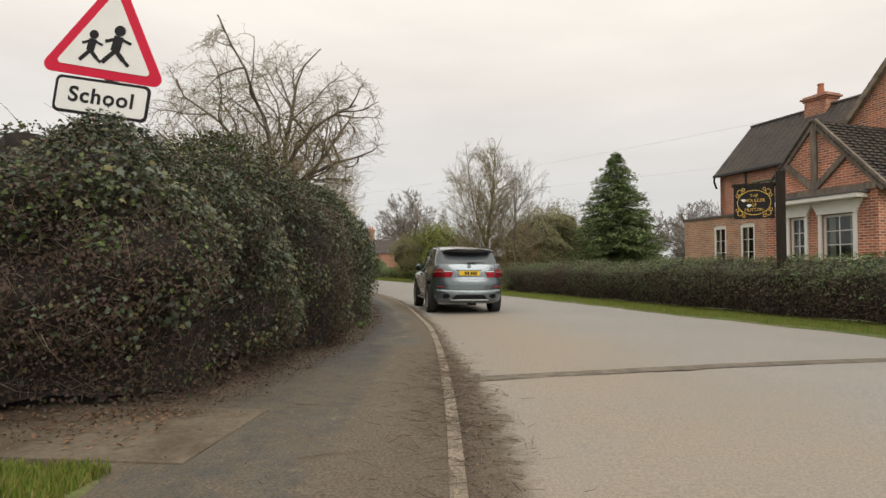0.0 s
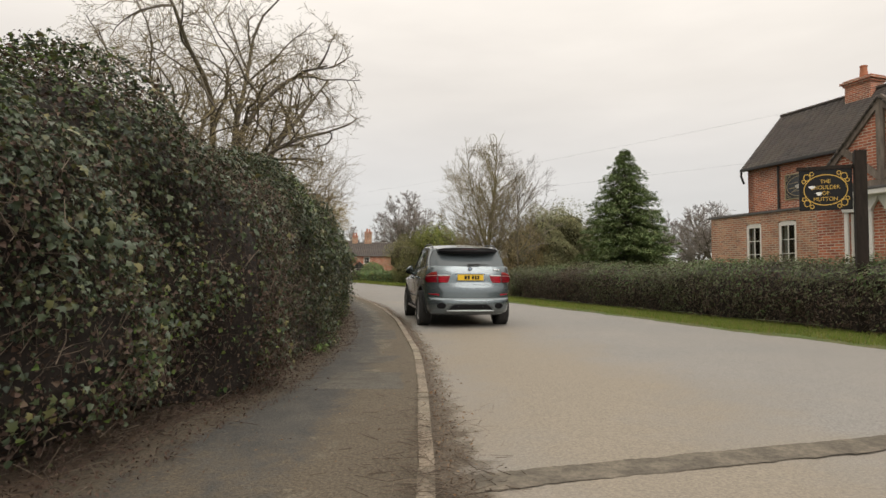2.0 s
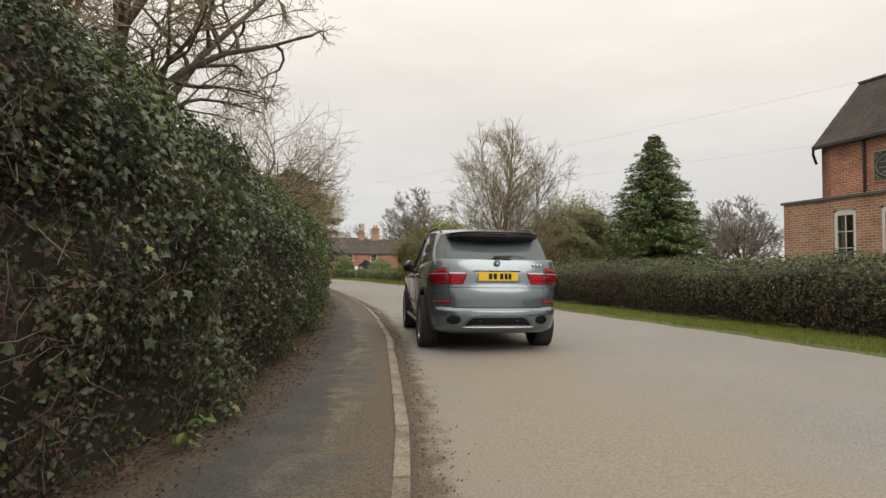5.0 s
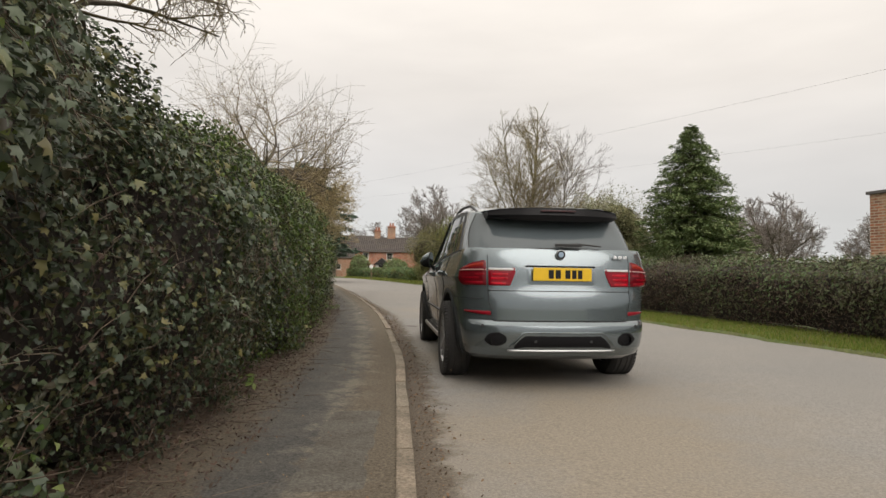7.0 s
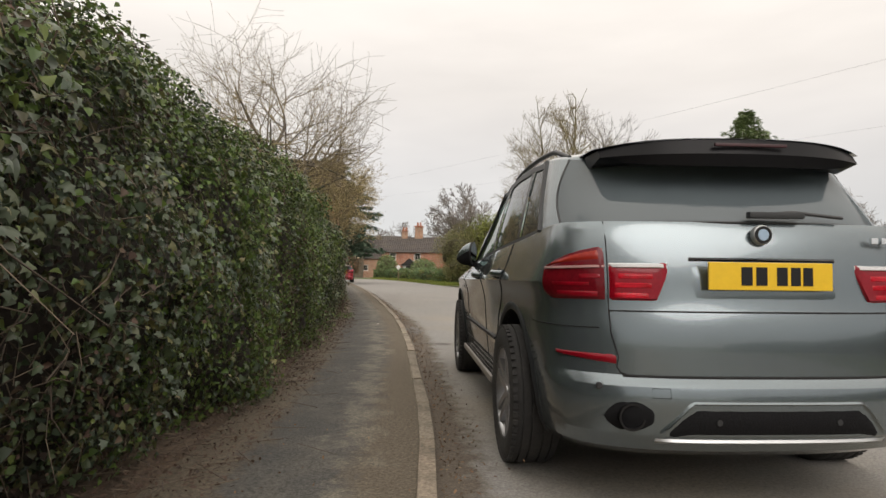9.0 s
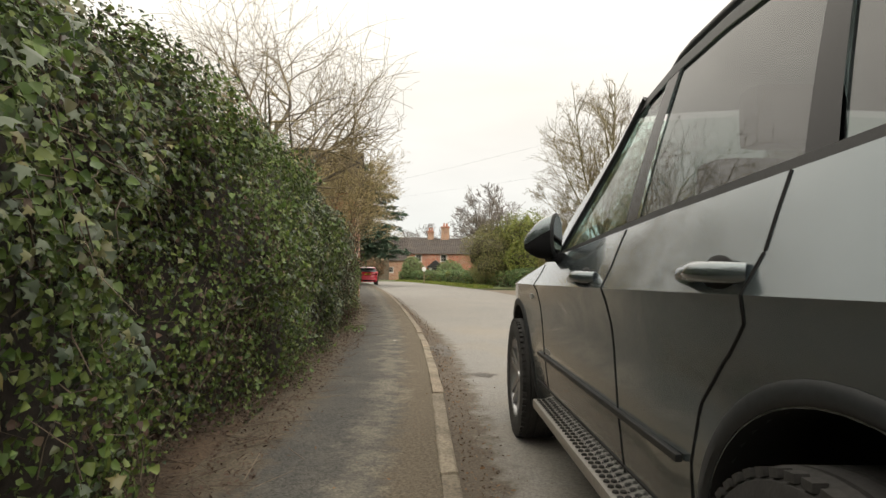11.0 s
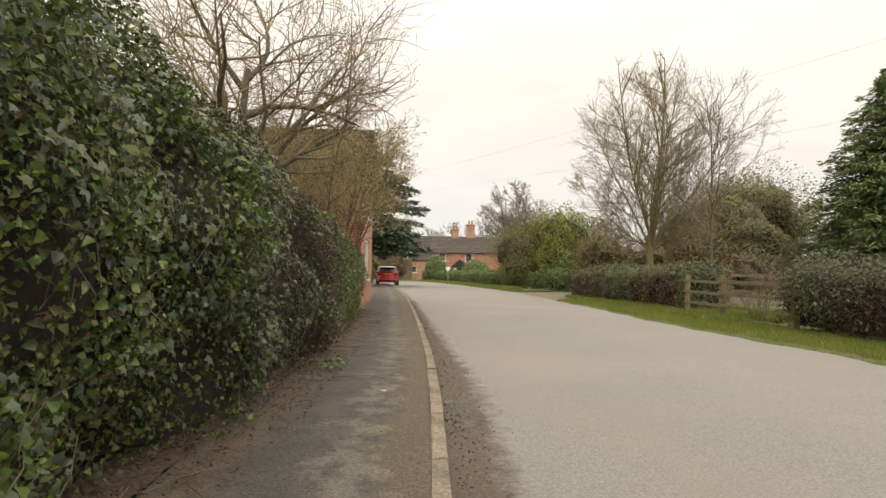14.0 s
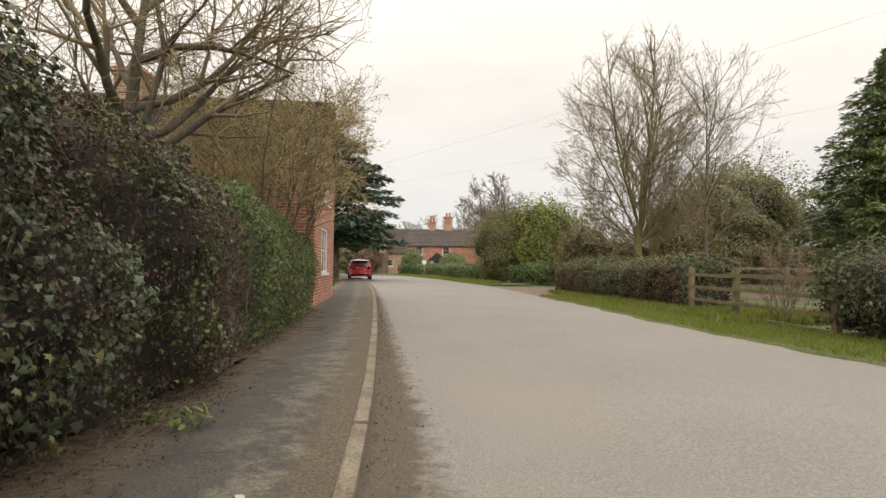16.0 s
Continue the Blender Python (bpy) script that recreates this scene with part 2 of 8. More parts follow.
OLIVE = leaf_material("olive_shrub_leaf", [(0.162, 0.179, 0.061), (0.211, 0.211, 0.081), (0.259, 0.227, 0.101), (0.145, 0.162, 0.054)], 0.6, 0.3)
NEEDLE = leaf_material("spruce_needles", [(0.110, 0.156, 0.068), (0.154, 0.207, 0.085), (0.217, 0.250, 0.117)], 0.6, 0.12, spec=0.12)
PINE = leaf_material("pine_needles", [(0.184, 0.205, 0.108), (0.259, 0.260, 0.136), (0.333, 0.305, 0.175)], 0.6, 0.15, spec=0.12)
CEDAR = leaf_material("cedar_needles", [(0.069, 0.107, 0.077), (0.088, 0.138, 0.094), (0.117, 0.156, 0.107)], 0.6, 0.1, spec=0.12)
SHRUB_LEAF = leaf_material("yellowish_shrub_leaf", [(0.24, 0.20, 0.08), (0.31, 0.25, 0.11), (0.22, 0.16, 0.085), (0.20, 0.19, 0.07)], 0.6, 0.35)
END_GREEN = leaf_material("bright_hedge_leaf", [(0.075, 0.125, 0.042), (0.105, 0.160, 0.052), (0.135, 0.185, 0.060), (0.095, 0.115, 0.048)], 0.5, 0.25)
# near-black: the shade deep in the hedge is put into this colour
HEDGE_CORE = material("hedge_inner_shade", (0.026, 0.020, 0.016), 0.95, grain=0.6, scale=14, bump=1.0)
TWIG = material("hedge_twig", (0.125, 0.094, 0.069), 0.9, vary=((0.055, 0.040, 0.030), (0.105, 0.078, 0.056), (0.185, 0.145, 0.105)), island=0.9)
BARK = material("bark", (0.115, 0.095, 0.07), 0.9, grain=0.4, scale=14, bump=0.8, stain=(0.16, 0.15, 0.07), stain_scale=2.0, stretch=(1, 1, 0.3))
BARK_DARK = material("dark_bark", (0.105, 0.087, 0.068), 0.9, grain=0.4, scale=14, bump=0.8, stain=(0.11, 0.10, 0.05), stain_scale=2.0, stretch=(1, 1, 0.3))
FINE_TWIG = material("fine_twigs", (0.271, 0.208, 0.152), 0.9, vary=((0.180, 0.136, 0.100), (0.307, 0.235, 0.172), (0.360, 0.288, 0.180)), island=0.8)
HAW_TWIG = material("lichened_hawthorn_twigs", (0.19, 0.15, 0.095), 0.9, vary=((0.12, 0.094, 0.066), (0.21, 0.17, 0.10), (0.29, 0.24, 0.11)), island=0.8)
ASH_TWIG = material("grey_ash_twigs", (0.18, 0.15, 0.11), 0.9, vary=((0.16, 0.132, 0.095), (0.25, 0.205, 0.125), (0.33, 0.28, 0.125)), island=0.8)
APPLE_TWIG = material("mossy_apple_twigs", (0.2, 0.16, 0.1), 0.9, vary=((0.14, 0.112, 0.08), (0.25, 0.20, 0.12), (0.33, 0.27, 0.135)), island=0.8)
YELLOW_TWIG = material("lichened_twigs", (0.42, 0.34, 0.18), 0.9, vary=((0.33, 0.26, 0.155), (0.47, 0.39, 0.19), (0.42, 0.33, 0.21)), island=0.8)
FAR_TWIG = material("far_twigs", (0.230, 0.201, 0.178), 0.95, vary=((0.196, 0.172, 0.155), (0.265, 0.230, 0.201)), island=0.8)
BRICK = brick_material("red_brick", (0.54, 0.155, 0.070), (0.22, 0.064, 0.042), (0.55, 0.46, 0.36))
BRICK_OLD = brick_material("old_mixed_brick", (0.48, 0.185, 0.095), (0.23, 0.12, 0.08), (0.50, 0.43, 0.33), (0.13, 0.08, 0.06), (0.50, 0.34, 0.22))
ROOF = material("roof_tile", (0.072, 0.062, 0.058), 0.85, grain=0.3, scale=18, bump=0.5, vary=((0.055, 0.048, 0.046), (0.088, 0.076, 0.068), (0.075, 0.06, 0.055)), island=0.8, stain=(0.12, 0.10, 0.075), stain_scale=1.0, stain_amount=0.4)
WHITE = material("white_paint", (0.72, 0.70, 0.65), 0.5, grain=0.06, scale=20, bump=0.1)
BLACK_PAINT = material("black_paint", (0.02, 0.019, 0.018), 0.45, grain=0.2, scale=30, bump=0.2)
DARK_TIMBER = material("weathered_timber", (0.13, 0.105, 0.085), 0.9, grain=0.4, scale=12, bump=0.8, stain=(0.22, 0.185, 0.15), stain_scale=2.0, stretch=(1, 1, 0.2))
FENCE_WOOD = material("fence_wood", (0.17, 0.135, 0.075), 0.9, grain=0.35, scale=14, bump=0.7, stain=(0.12, 0.12, 0.05), stain_scale=1.5, stretch=(1, 1, 0.3))
COPING = material("lead_coping", (0.10, 0.095, 0.09), 0.7, grain=0.2, scale=12, bump=0.3)
TERRACOTTA = material("terracotta", (0.38, 0.15, 0.08), 0.85, grain=0.25, scale=14, bump=0.3)
GLASS = glass_material("window_glass", (0.85, 0.88, 0.86), 0.15)
ROOM = material("dim_room", (0.05, 0.045, 0.04), 0.9, grain=0.2, scale=4)
CURTAIN = material("net_curtain", (0.45, 0.43, 0.38), 0.9, grain=0.2, scale=30)
SIGN_WHITE = material("sign_white", (0.74, 0.74, 0.72), 0.4, grain=0.04, scale=8)
SIGN_RED = material("sign_red", (0.56, 0.007, 0.04), 0.45, grain=0.06, scale=8, spec=0.3)
SIGN_BLACK = material("sign_black", (0.014, 0.014, 0.015), 0.5, grain=0.1, scale=10, spec=0.2)
GALV = material("galvanised_steel", (0.30, 0.30, 0.29), 0.5, 0.8, grain=0.15, scale=15, bump=0.1)
GOLD = material("gold_leaf", (0.62, 0.40, 0.08), 0.4, 0.3, grain=0.15, scale=25)
CABLE = material("black_cable", (0.42, 0.42, 0.42), 0.7, grain=0.1, scale=20)
THATCH = material("pale_thatch", (0.30, 0.25, 0.17), 0.95, grain=0.3, scale=9, bump=0.6, stain=(0.2, 0.17, 0.12), stain_scale=0.6)


def add_grime(m, colour, scale, name="grime", amount=0.85, spread=0.9, grit=0.7):
    """Dirt that gathers where the surface carries the grime attribute, with a ragged edge."""
    n, l = m.node_tree.nodes, m.node_tree.links
    b = n["Principled BSDF"]
    src = b.inputs["Base Color"].links[0].from_socket
    at = n.new("ShaderNodeAttribute")
    at.attribute_name = name
    co = n.new("ShaderNodeTexCoord")
    t = n.new("ShaderNodeTexNoise")
    t.inputs["Scale"].default_value, t.inputs["Detail"].default_value, t.inputs["Roughness"].default_value = scale, 8, 0.72
    l.new(co.outputs["Object"], t.inputs["Vector"])
    k = n.new("ShaderNodeMath")
    k.operation = "MULTIPLY_ADD"
    k.inputs[1].default_value, k.inputs[2].default_value = spread, -spread / 2
    l.new(t.outputs["Fac"], k.inputs[0])
    a = n.new("ShaderNodeMath")
    a.operation = "ADD"
    l.new(k.outputs[0], a.inputs[0])
    l.new(at.outputs["Fac"], a.inputs[1])
    r = n.new("ShaderNodeMapRange")
    r.inputs["From Min"].default_value, r.inputs["From Max"].default_value = 0.38, 0.62
    r.inputs["To Max"].default_value = amount
    l.new(a.outputs[0], r.inputs["Value"])
    x = n.new("ShaderNodeMix")
    x.data_type = "RGBA"
    l.new(r.outputs[0], x.inputs["Factor"])
    l.new(src, x.inputs["A"])
    fine = n.new("ShaderNodeTexNoise")
    fine.inputs["Scale"].default_value, fine.inputs["Detail"].default_value, fine.inputs["Roughness"].default_value = 55, 5, 0.75
    l.new(co.outputs["Object"], fine.inputs["Vector"])
    fr = n.new("ShaderNodeMapRange")
    fr.inputs["From Min"].default_value, fr.inputs["From Max"].default_value = 0.3, 0.7
    fr.inputs["To Min"].default_value, fr.inputs["To Max"].default_value = 1 - grit, 1 + grit
    l.new(fine.outputs["Fac"], fr.inputs["Value"])
    sp = n.new("ShaderNodeVectorMath")
    sp.operation = "SCALE"
    sp.inputs[0].default_value = colour
    l.new(fr.outputs[0], sp.inputs["Scale"])
    l.new(sp.outputs[0], x.inputs["B"])
    l.new(x.outputs["Result"], b.inputs["Base Color"])


add_grime(ROAD, (0.250, 0.213, 0.162), 0.5, "sand", 0.75, 0.7, 0.4)
add_grime(ROAD, (0.092, 0.073, 0.053), 5.0, "grime", 0.88, 1.0)
add_grime(PAVE, (0.128, 0.104, 0.074), 9.0, "grime", 0.8, 1.0)
add_grime(PAVE, (0.195, 0.176, 0.142), 4.5, "dust_sheen", 0.62, 1.7)

# ---- building blocks ----
rng = np.random.default_rng(7)


def empty(name, m=None):
    ob = new(name)
    ob.empty_display_size = 0.2
    if m is not None:
        ob.matrix_world = m
    return ob


def link(name, me, mat, parent=None, label="", at=None):
    ob = new(name, me)
    for x in mat if isinstance(mat, (list, tuple)) else [mat]:
        if x.name not in [k.name for k in me.materials]:
            me.materials.append(x)
    if parent is not None:
        ob.parent = parent
    if at is not None:
        ob.matrix_basis = at
    if label:
        ob["label"] = label
    return ob


def part(name, bm, mat, parent=None, label="", at=None, smooth=False):
    me = bpy.data.meshes.new(name)
    bm.to_mesh(me)
    bm.free()
    if smooth:
        me.polygons.foreach_set("use_smooth", [True] * len(me.polygons))
    return link(name, me, mat, parent, label, at)


def mesh_np(name, verts, faces, smooth=False):
    """A mesh from arrays: verts (n, 3), faces (m, k)."""
    me = bpy.data.meshes.new(name)
    faces = np.asarray(faces, np.int32)
    k = faces.shape[1]
    me.vertices.add(len(verts))
    me.vertices.foreach_set("co", np.asarray(verts, np.float32).ravel())
    me.loops.add(faces.size)
    me.loops.foreach_set("vertex_index", faces.ravel())
    me.polygons.add(len(faces))
    me.polygons.foreach_set("loop_start", np.arange(0, faces.size, k, dtype=np.int32))
    if smooth:
        me.polygons.foreach_set("use_smooth", np.ones(len(faces), bool))
    me.update(calc_edges=True)
    return me


def box(bm, x0, x1, y0, y1, z0, z1, m=None, bevel=0.0):
    vs = [bm.verts.new((x, y, z)) for z in (z0, z1) for x, y in ((x0, y0), (x1, y0), (x1, y1), (x0, y1))]
    fs = [bm.faces.new([vs[i] for i in f]) for f in ((3, 2, 1, 0), (4, 5, 6, 7), (0, 1, 5, 4), (1, 2, 6, 5), (2, 3, 7, 6), (3, 0, 4, 7))]
    if bevel:
        es = list({e for f in fs for e in f.edges})
        r = bmesh.ops.bevel(bm, geom=es, offset=bevel, segments=2, profile=0.7, affect="EDGES")
        vs = list({v for f in r["faces"] for v in f.verts} | {v for v in vs if v.is_valid})
    if m is not None:
        bmesh.ops.transform(bm, matrix=m, verts=vs)
    return vs


def boxed(x0, x1, y0, y1, z0, z1, bevel=0.0, m=None):
    bm = bmesh.new()
    box(bm, x0, x1, y0, y1, z0, z1, m, bevel)
    return bm


def uv_metres(bm):
    """UVs in metres by the way each face looks, for brickwork."""
    uv = bm.loops.layers.uv.verify()
    bm.normal_update()
    for f in bm.faces:
        n = f.normal
        if abs(n.z) > 0.9:
            a, b = Vector((1, 0, 0)), Vector((0, 1, 0))
        else:
            a = Vector((-n.y, n.x, 0)).normalized()
            b = Vector((0, 0, 1))
        for lp in f.loops:
            lp[uv].uv = (lp.vert.co.dot(a), lp.vert.co.dot(b))
    return bm


def prism(bm, outline, y0, y1):
    """The outline (x, z) drawn out from y0 to y1."""
    a = [bm.verts.new((x, y0, z)) for x, z in outline]
    b = [bm.verts.new((x, y1, z)) for x, z in outline]
    n = len(outline)
    fs = [bm.faces.new(a), bm.faces.new(list(reversed(b)))]
    for i in range(n):
        fs.append(bm.faces.new((a[(i + 1) % n], a[i], b[i], b[(i + 1) % n])))
    bmesh.ops.recalc_face_normals(bm, faces=fs)
    return a + b


def tubes(segs):
    """Tapered sticks from rows of x0 y0 z0 x1 y1 z1 r0 r1; thick ones with six sides, thin ones with three."""
    segs = np.asarray(segs, float)
    out_v, out_f, base = [], [], 0
    thick = segs[:, 6] > 0.03
    for some, k in ((segs[thick], 6), (segs[~thick], 3)):
        if not len(some):
            continue
        a, b = some[:, :3], some[:, 3:6]
        d = b - a
        d /= np.linalg.norm(d, axis=1, keepdims=True) + 1e-9
        ref = np.where(np.abs(d[:, 2:3]) < 0.9, [[0, 0, 1.0]], [[1.0, 0, 0]])
        u = np.cross(d, ref)
        u /= np.linalg.norm(u, axis=1, keepdims=True) + 1e-9
        v = np.cross(d, u)
        ang = np.arange(k) * 2 * np.pi / k
        ring = u[:, None] * np.cos(ang)[None, :, None] + v[:, None] * np.sin(ang)[None, :, None]
        verts = np.concatenate([a[:, None] + ring * some[:, 6, None, None], b[:, None] + ring * some[:, 7, None, None]], 1)
        i = np.arange(k)
        f = np.stack([i, (i + 1) % k, (i + 1) % k + k, i + k], 1)
        faces = (np.arange(len(some)) * 2 * k)[:, None, None] + f[None]
        out_v.append(verts.reshape(-1, 3))
        out_f.append(faces.reshape(-1, 4) + base)
        base += len(some) * 2 * k
    return np.concatenate(out_v), np.concatenate(out_f)


# half leaves meet at the midrib: base, lobes, tip
IVY_SHAPE = np.array([(0, -0.40, 0), (0.44, -0.20, 0.16), (0.30, 0.16, 0.10), (0, 0.56, -0.14), (-0.26, 0.20, 0.10), (-0.44, -0.16, 0.16)])
OVAL_SHAPE = np.array([(0, -0.55, 0), (0.24, -0.2, 0.06), (0.24, 0.2, 0.06), (0, 0.6, -0.03), (-0.24, 0.2, 0.06), (-0.24, -0.2, 0.06)])
NEEDLE_SHAPE = np.array([(0, -0.5, 0), (0.13, -0.2, 0.03), (0.10, 0.25, 0.02), (0, 0.6, -0.03), (-0.10, 0.25, 0.02), (-0.13, -0.2, 0.03)])


def leaves(pos, nrm, size, shape, up=None, r=rng, quads=((0, 1, 2, 3), (0, 3, 4, 5))):
    """Leaf blades at the points, facing roughly along nrm; up: the way that tips point (else any way)."""
    n = len(pos)
    nrm = nrm / (np.linalg.norm(nrm, axis=1, keepdims=True) + 1e-9)
    t = r.normal(size=(n, 3)) if up is None else up + 0.35 * r.normal(size=(n, 3))
    t -= (t * nrm).sum(1, keepdims=True) * nrm
    t /= np.linalg.norm(t, axis=1, keepdims=True) + 1e-9
    s = np.cross(t, nrm)
    v = pos[:, None] + size[:, None, None] * (s[:, None] * shape[None, :, :1] + t[:, None] * shape[None, :, 1:2] + nrm[:, None] * shape[None, :, 2:])
    return v.reshape(-1, 3), ((np.arange(n) * len(shape))[:, None, None] + np.array(quads)).reshape(-1, 4)


# a lobed ivy leaf: heart, base, then lobes and the notches between them
LOBED_SHAPE = np.array([(0, -0.05, 0.05), (0, -0.34, 0), (0.40, -0.36, -0.05), (0.27, -0.06, 0.06), (0.42, 0.14, -0.06), (0.17, 0.20, 0.06), (0, 0.62, -0.12), (-0.17, 0.20, 0.06), (-0.42, 0.14, -0.06), (-0.27, -0.06, 0.06), (-0.40, -0.36, -0.05)])
LOBED_FACES = np.array([(0, 1, 2, 3), (0, 3, 4, 5), (0, 5, 6, 7), (0, 7, 8, 9), (0, 9, 10, 1)])


class Wave:
    """Smooth random ups and downs over the plane, about -1 to 1."""

    def __init__(self, seed, octaves=((0.9, 1.0), (2.3, 0.6), (5.5, 0.35))):
        r = np.random.default_rng(seed)
        self.k = [(f * r.normal(size=2), r.uniform(0, 6.28), a) for f, a in octaves for _ in range(4)]

    def __call__(self, x, y):
        return sum(a * np.sin(k[0] * x + k[1] * y + p) for k, p, a in self.k) / 2.6


class Line:
    """A smooth plan curve through points, by its length."""

    def __init__(self, pts, step=0.1):
        p = np.array(pts, float)
        s = np.r_[0, np.cumsum(np.linalg.norm(np.diff(p, axis=0), axis=1))]
        d = np.gradient(p, s, axis=0)
        out = []
        for i in range(len(p) - 1):
            h = s[i + 1] - s[i]
            t = np.linspace(0, 1, max(2, int(h / step)), endpoint=False)[:, None]
            out.append((2 * t**3 - 3 * t**2 + 1) * p[i] + (t**3 - 2 * t**2 + t) * h * d[i] + (3 * t**2 - 2 * t**3) * p[i + 1] + (t**3 - t**2) * h * d[i + 1])
        self.p = np.concatenate(out + [p[-1:]])
        self.s = np.r_[0, np.cumsum(np.linalg.norm(np.diff(self.p, axis=0), axis=1))]
        self.length = self.s[-1]
        g = np.gradient(self.p, self.s, axis=0)
        self.t = g / np.linalg.norm(g, axis=1, keepdims=True)

    def at(self, s, off=0.0):
        """Plan point at length s, off metres to the right of the way."""
        s, off = np.asarray(s, float), np.asarray(off, float)
        x, y = np.interp(s, self.s, self.p[:, 0]), np.interp(s, self.s, self.p[:, 1])
        tx, ty = np.interp(s, self.s, self.t[:, 0]), np.interp(s, self.s, self.t[:, 1])
        return np.stack([x + off * ty, y - off * tx], -1)

    def right(self, s):
        return np.stack([np.interp(s, self.s, self.t[:, 1]), -np.interp(s, self.s, self.t[:, 0])], -1)

    def where_y(self, y):
        return float(np.interp(y, self.p[:, 1], self.s)) if self.p[-1, 1] > self.p[0, 1] else float(np.interp(-y, -self.p[:, 1], self.s))


def strip(name, left, right, z, mat, cross=6, crown=0.0, rough=0.0, seed=1, label="", parent=None, us=None, attrs=None, drop=(0.0, 0.0), tuck=0.0):
    """A sheet between two plan lines that run the same way; left and right are (n, 2)."""
    n = len(left)
    u = np.linspace(0, 1, cross + 1) if us is None else np.asarray(us)
    cross = len(u) - 1
    xy = left[:, None] * (1 - u)[None, :, None] + right[:, None] * u[None, :, None]
    zz = z + crown * 4 * (u * (1 - u))[None] + rough * Wave(seed)(xy[..., 0] * 2, xy[..., 1] * 2)
    zz = np.broadcast_to(zz, xy.shape[:2]).copy()
    zz[:, 0] -= drop[0]
    zz[:, -1] -= drop[1]
    zz[[0, -1]] -= tuck
    v = np.concatenate([xy, np.broadcast_to(zz[..., None], (*xy.shape[:2], 1))], -1).reshape(-1, 3)
    i, j = np.meshgrid(np.arange(n - 1), np.arange(cross), indexing="ij")
    a = (i * (cross + 1) + j).ravel()
    f = np.stack([a, a + 1, a + cross + 2, a + cross + 1], 1)
    me = mesh_np(name, v, f, True)
    wide = np.linalg.norm(right - left, axis=1)[:, None] * u[None]      # metres from the left edge
    for key, fn in (attrs or {}).items():
        me.attributes.new(key, "FLOAT", "POINT").data.foreach_set("value", fn(wide, xy).astype(np.float32).ravel())
    return link(name, me, mat, parent, label)

# ---- ground, road, pavement ----
KERB_LINE = Line([(0.62, -6), (0.5, 0), (0.42, 3), (0.35, 5.4), (0.27, 7.45), (0.17, 9.1), (0.03, 10.9), (-0.18, 12.95), (-0.42, 14.5), (-0.72, 16.4), (-1.0, 18.1), (-1.35, 19.75), (-1.77, 21.7), (-2.2, 23.5), (-2.93, 26.3), (-3.68, 28.9), (-5.12, 33.7), (-7.7, 42), (-12.2, 55.3), (-17.9, 71), (-27, 90), (-42, 110)])
ROAD_RIGHT = Line([(9.6, -6), (9.2, 2), (8.3, 8), (7.35, 12), (6.7, 14.3), (5.6, 17), (4.4, 21.3), (2.75, 26), (1.72, 29.3), (0.65, 32.8), (-0.1, 36), (-1.45, 41.5), (-4.2, 52), (-9.0, 66), (-15.5, 82), (-24, 98), (-38, 118)])
PAVE_EDGE = Line([(-1.2, -6), (-1.25, 4), (-1.32, 5.6), (-1.42, 7.0), (-1.34, 8.5), (-1.22, 10), (-1.24, 12.2), (-1.36, 13.9), (-1.72, 16.3), (-2.28, 19.3), (-2.75, 21.4), (-3.2, 23), (-3.6, 24.6), (-4.26, 27.2), (-5.45, 31.2), (-6.75, 34.6), (-9.2, 42), (-13.8, 55.5), (-19.4, 71), (-28.5, 90.5), (-43.5, 111)])

rings = [4, 12, 30, 60, 120, 300, 900, 2500]
gv, gf, nseg = [(0.0, 30.0, -0.03)], [], 48
for r_ in rings:
    for k in range(nseg):
        a = 2 * math.pi * k / nseg
        gv.append((r_ * math.cos(a), 30 + r_ * math.sin(a), -0.03))
bm = bmesh.new()
vs = [bm.verts.new(v) for v in gv]
for k in range(nseg):
    bm.faces.new((vs[0], vs[1 + k], vs[1 + (k + 1) % nseg]))
    for r_ in range(len(rings) - 1):
        a, b = 1 + r_ * nseg, 1 + (r_ + 1) * nseg
        bm.faces.new((vs[a + k], vs[b + k], vs[b + (k + 1) % nseg], vs[a + (k + 1) % nseg]))
tagged(part("ground", bm, FIELD), "rough green grass fields reaching to the horizon", "ground", kind="structure")

ys = np.r_[np.arange(-6, 50, 0.5), np.arange(50, 90, 2.0)]
ks = np.array([KERB_LINE.where_y(y) for y in ys])
rs = np.array([ROAD_RIGHT.where_y(y) for y in ys])


def road_grime(w, xy):
    """Mud by the kerb and along the far verge, more in some stretches."""
    y = xy[..., 1]
    reach = np.interp(y, [4, 7, 9, 11, 13, 15, 17, 20, 22, 24.5, 26, 30, 36], [0.30, 0.36, 0.27, 0.18, 0.19, 0.22, 0.26, 0.28, 0.32, 0.38, 0.36, 0.25, 0.2])
    far = w[:, -1:] - w
    return np.maximum(np.clip(0.5 + 1.5 * (reach - w), 0, 1), np.clip(0.62 - far / 0.9, 0, 1))


road_l, road_r = KERB_LINE.at(ks, -0.02), ROAD_RIGHT.at(rs, 0.25)
tagged(strip("road", road_l, road_r, 0.0, ROAD, crown=0.02, rough=0.004, seed=3, us=np.r_[np.linspace(0, 0.2, 14), np.linspace(0.25, 0.9, 12), np.linspace(0.92, 1, 7)], attrs={"grime": road_grime, "sand": lambda w, xy: np.clip(0.85 - np.abs(w - 1.2) / 6, 0, 1) * np.interp(xy[..., 1], [4, 12, 20, 26, 34], [0.75, 0.8, 0.62, 0.5, 0.3])}), "pale sandy asphalt village lane curving away", "road", kind="structure")



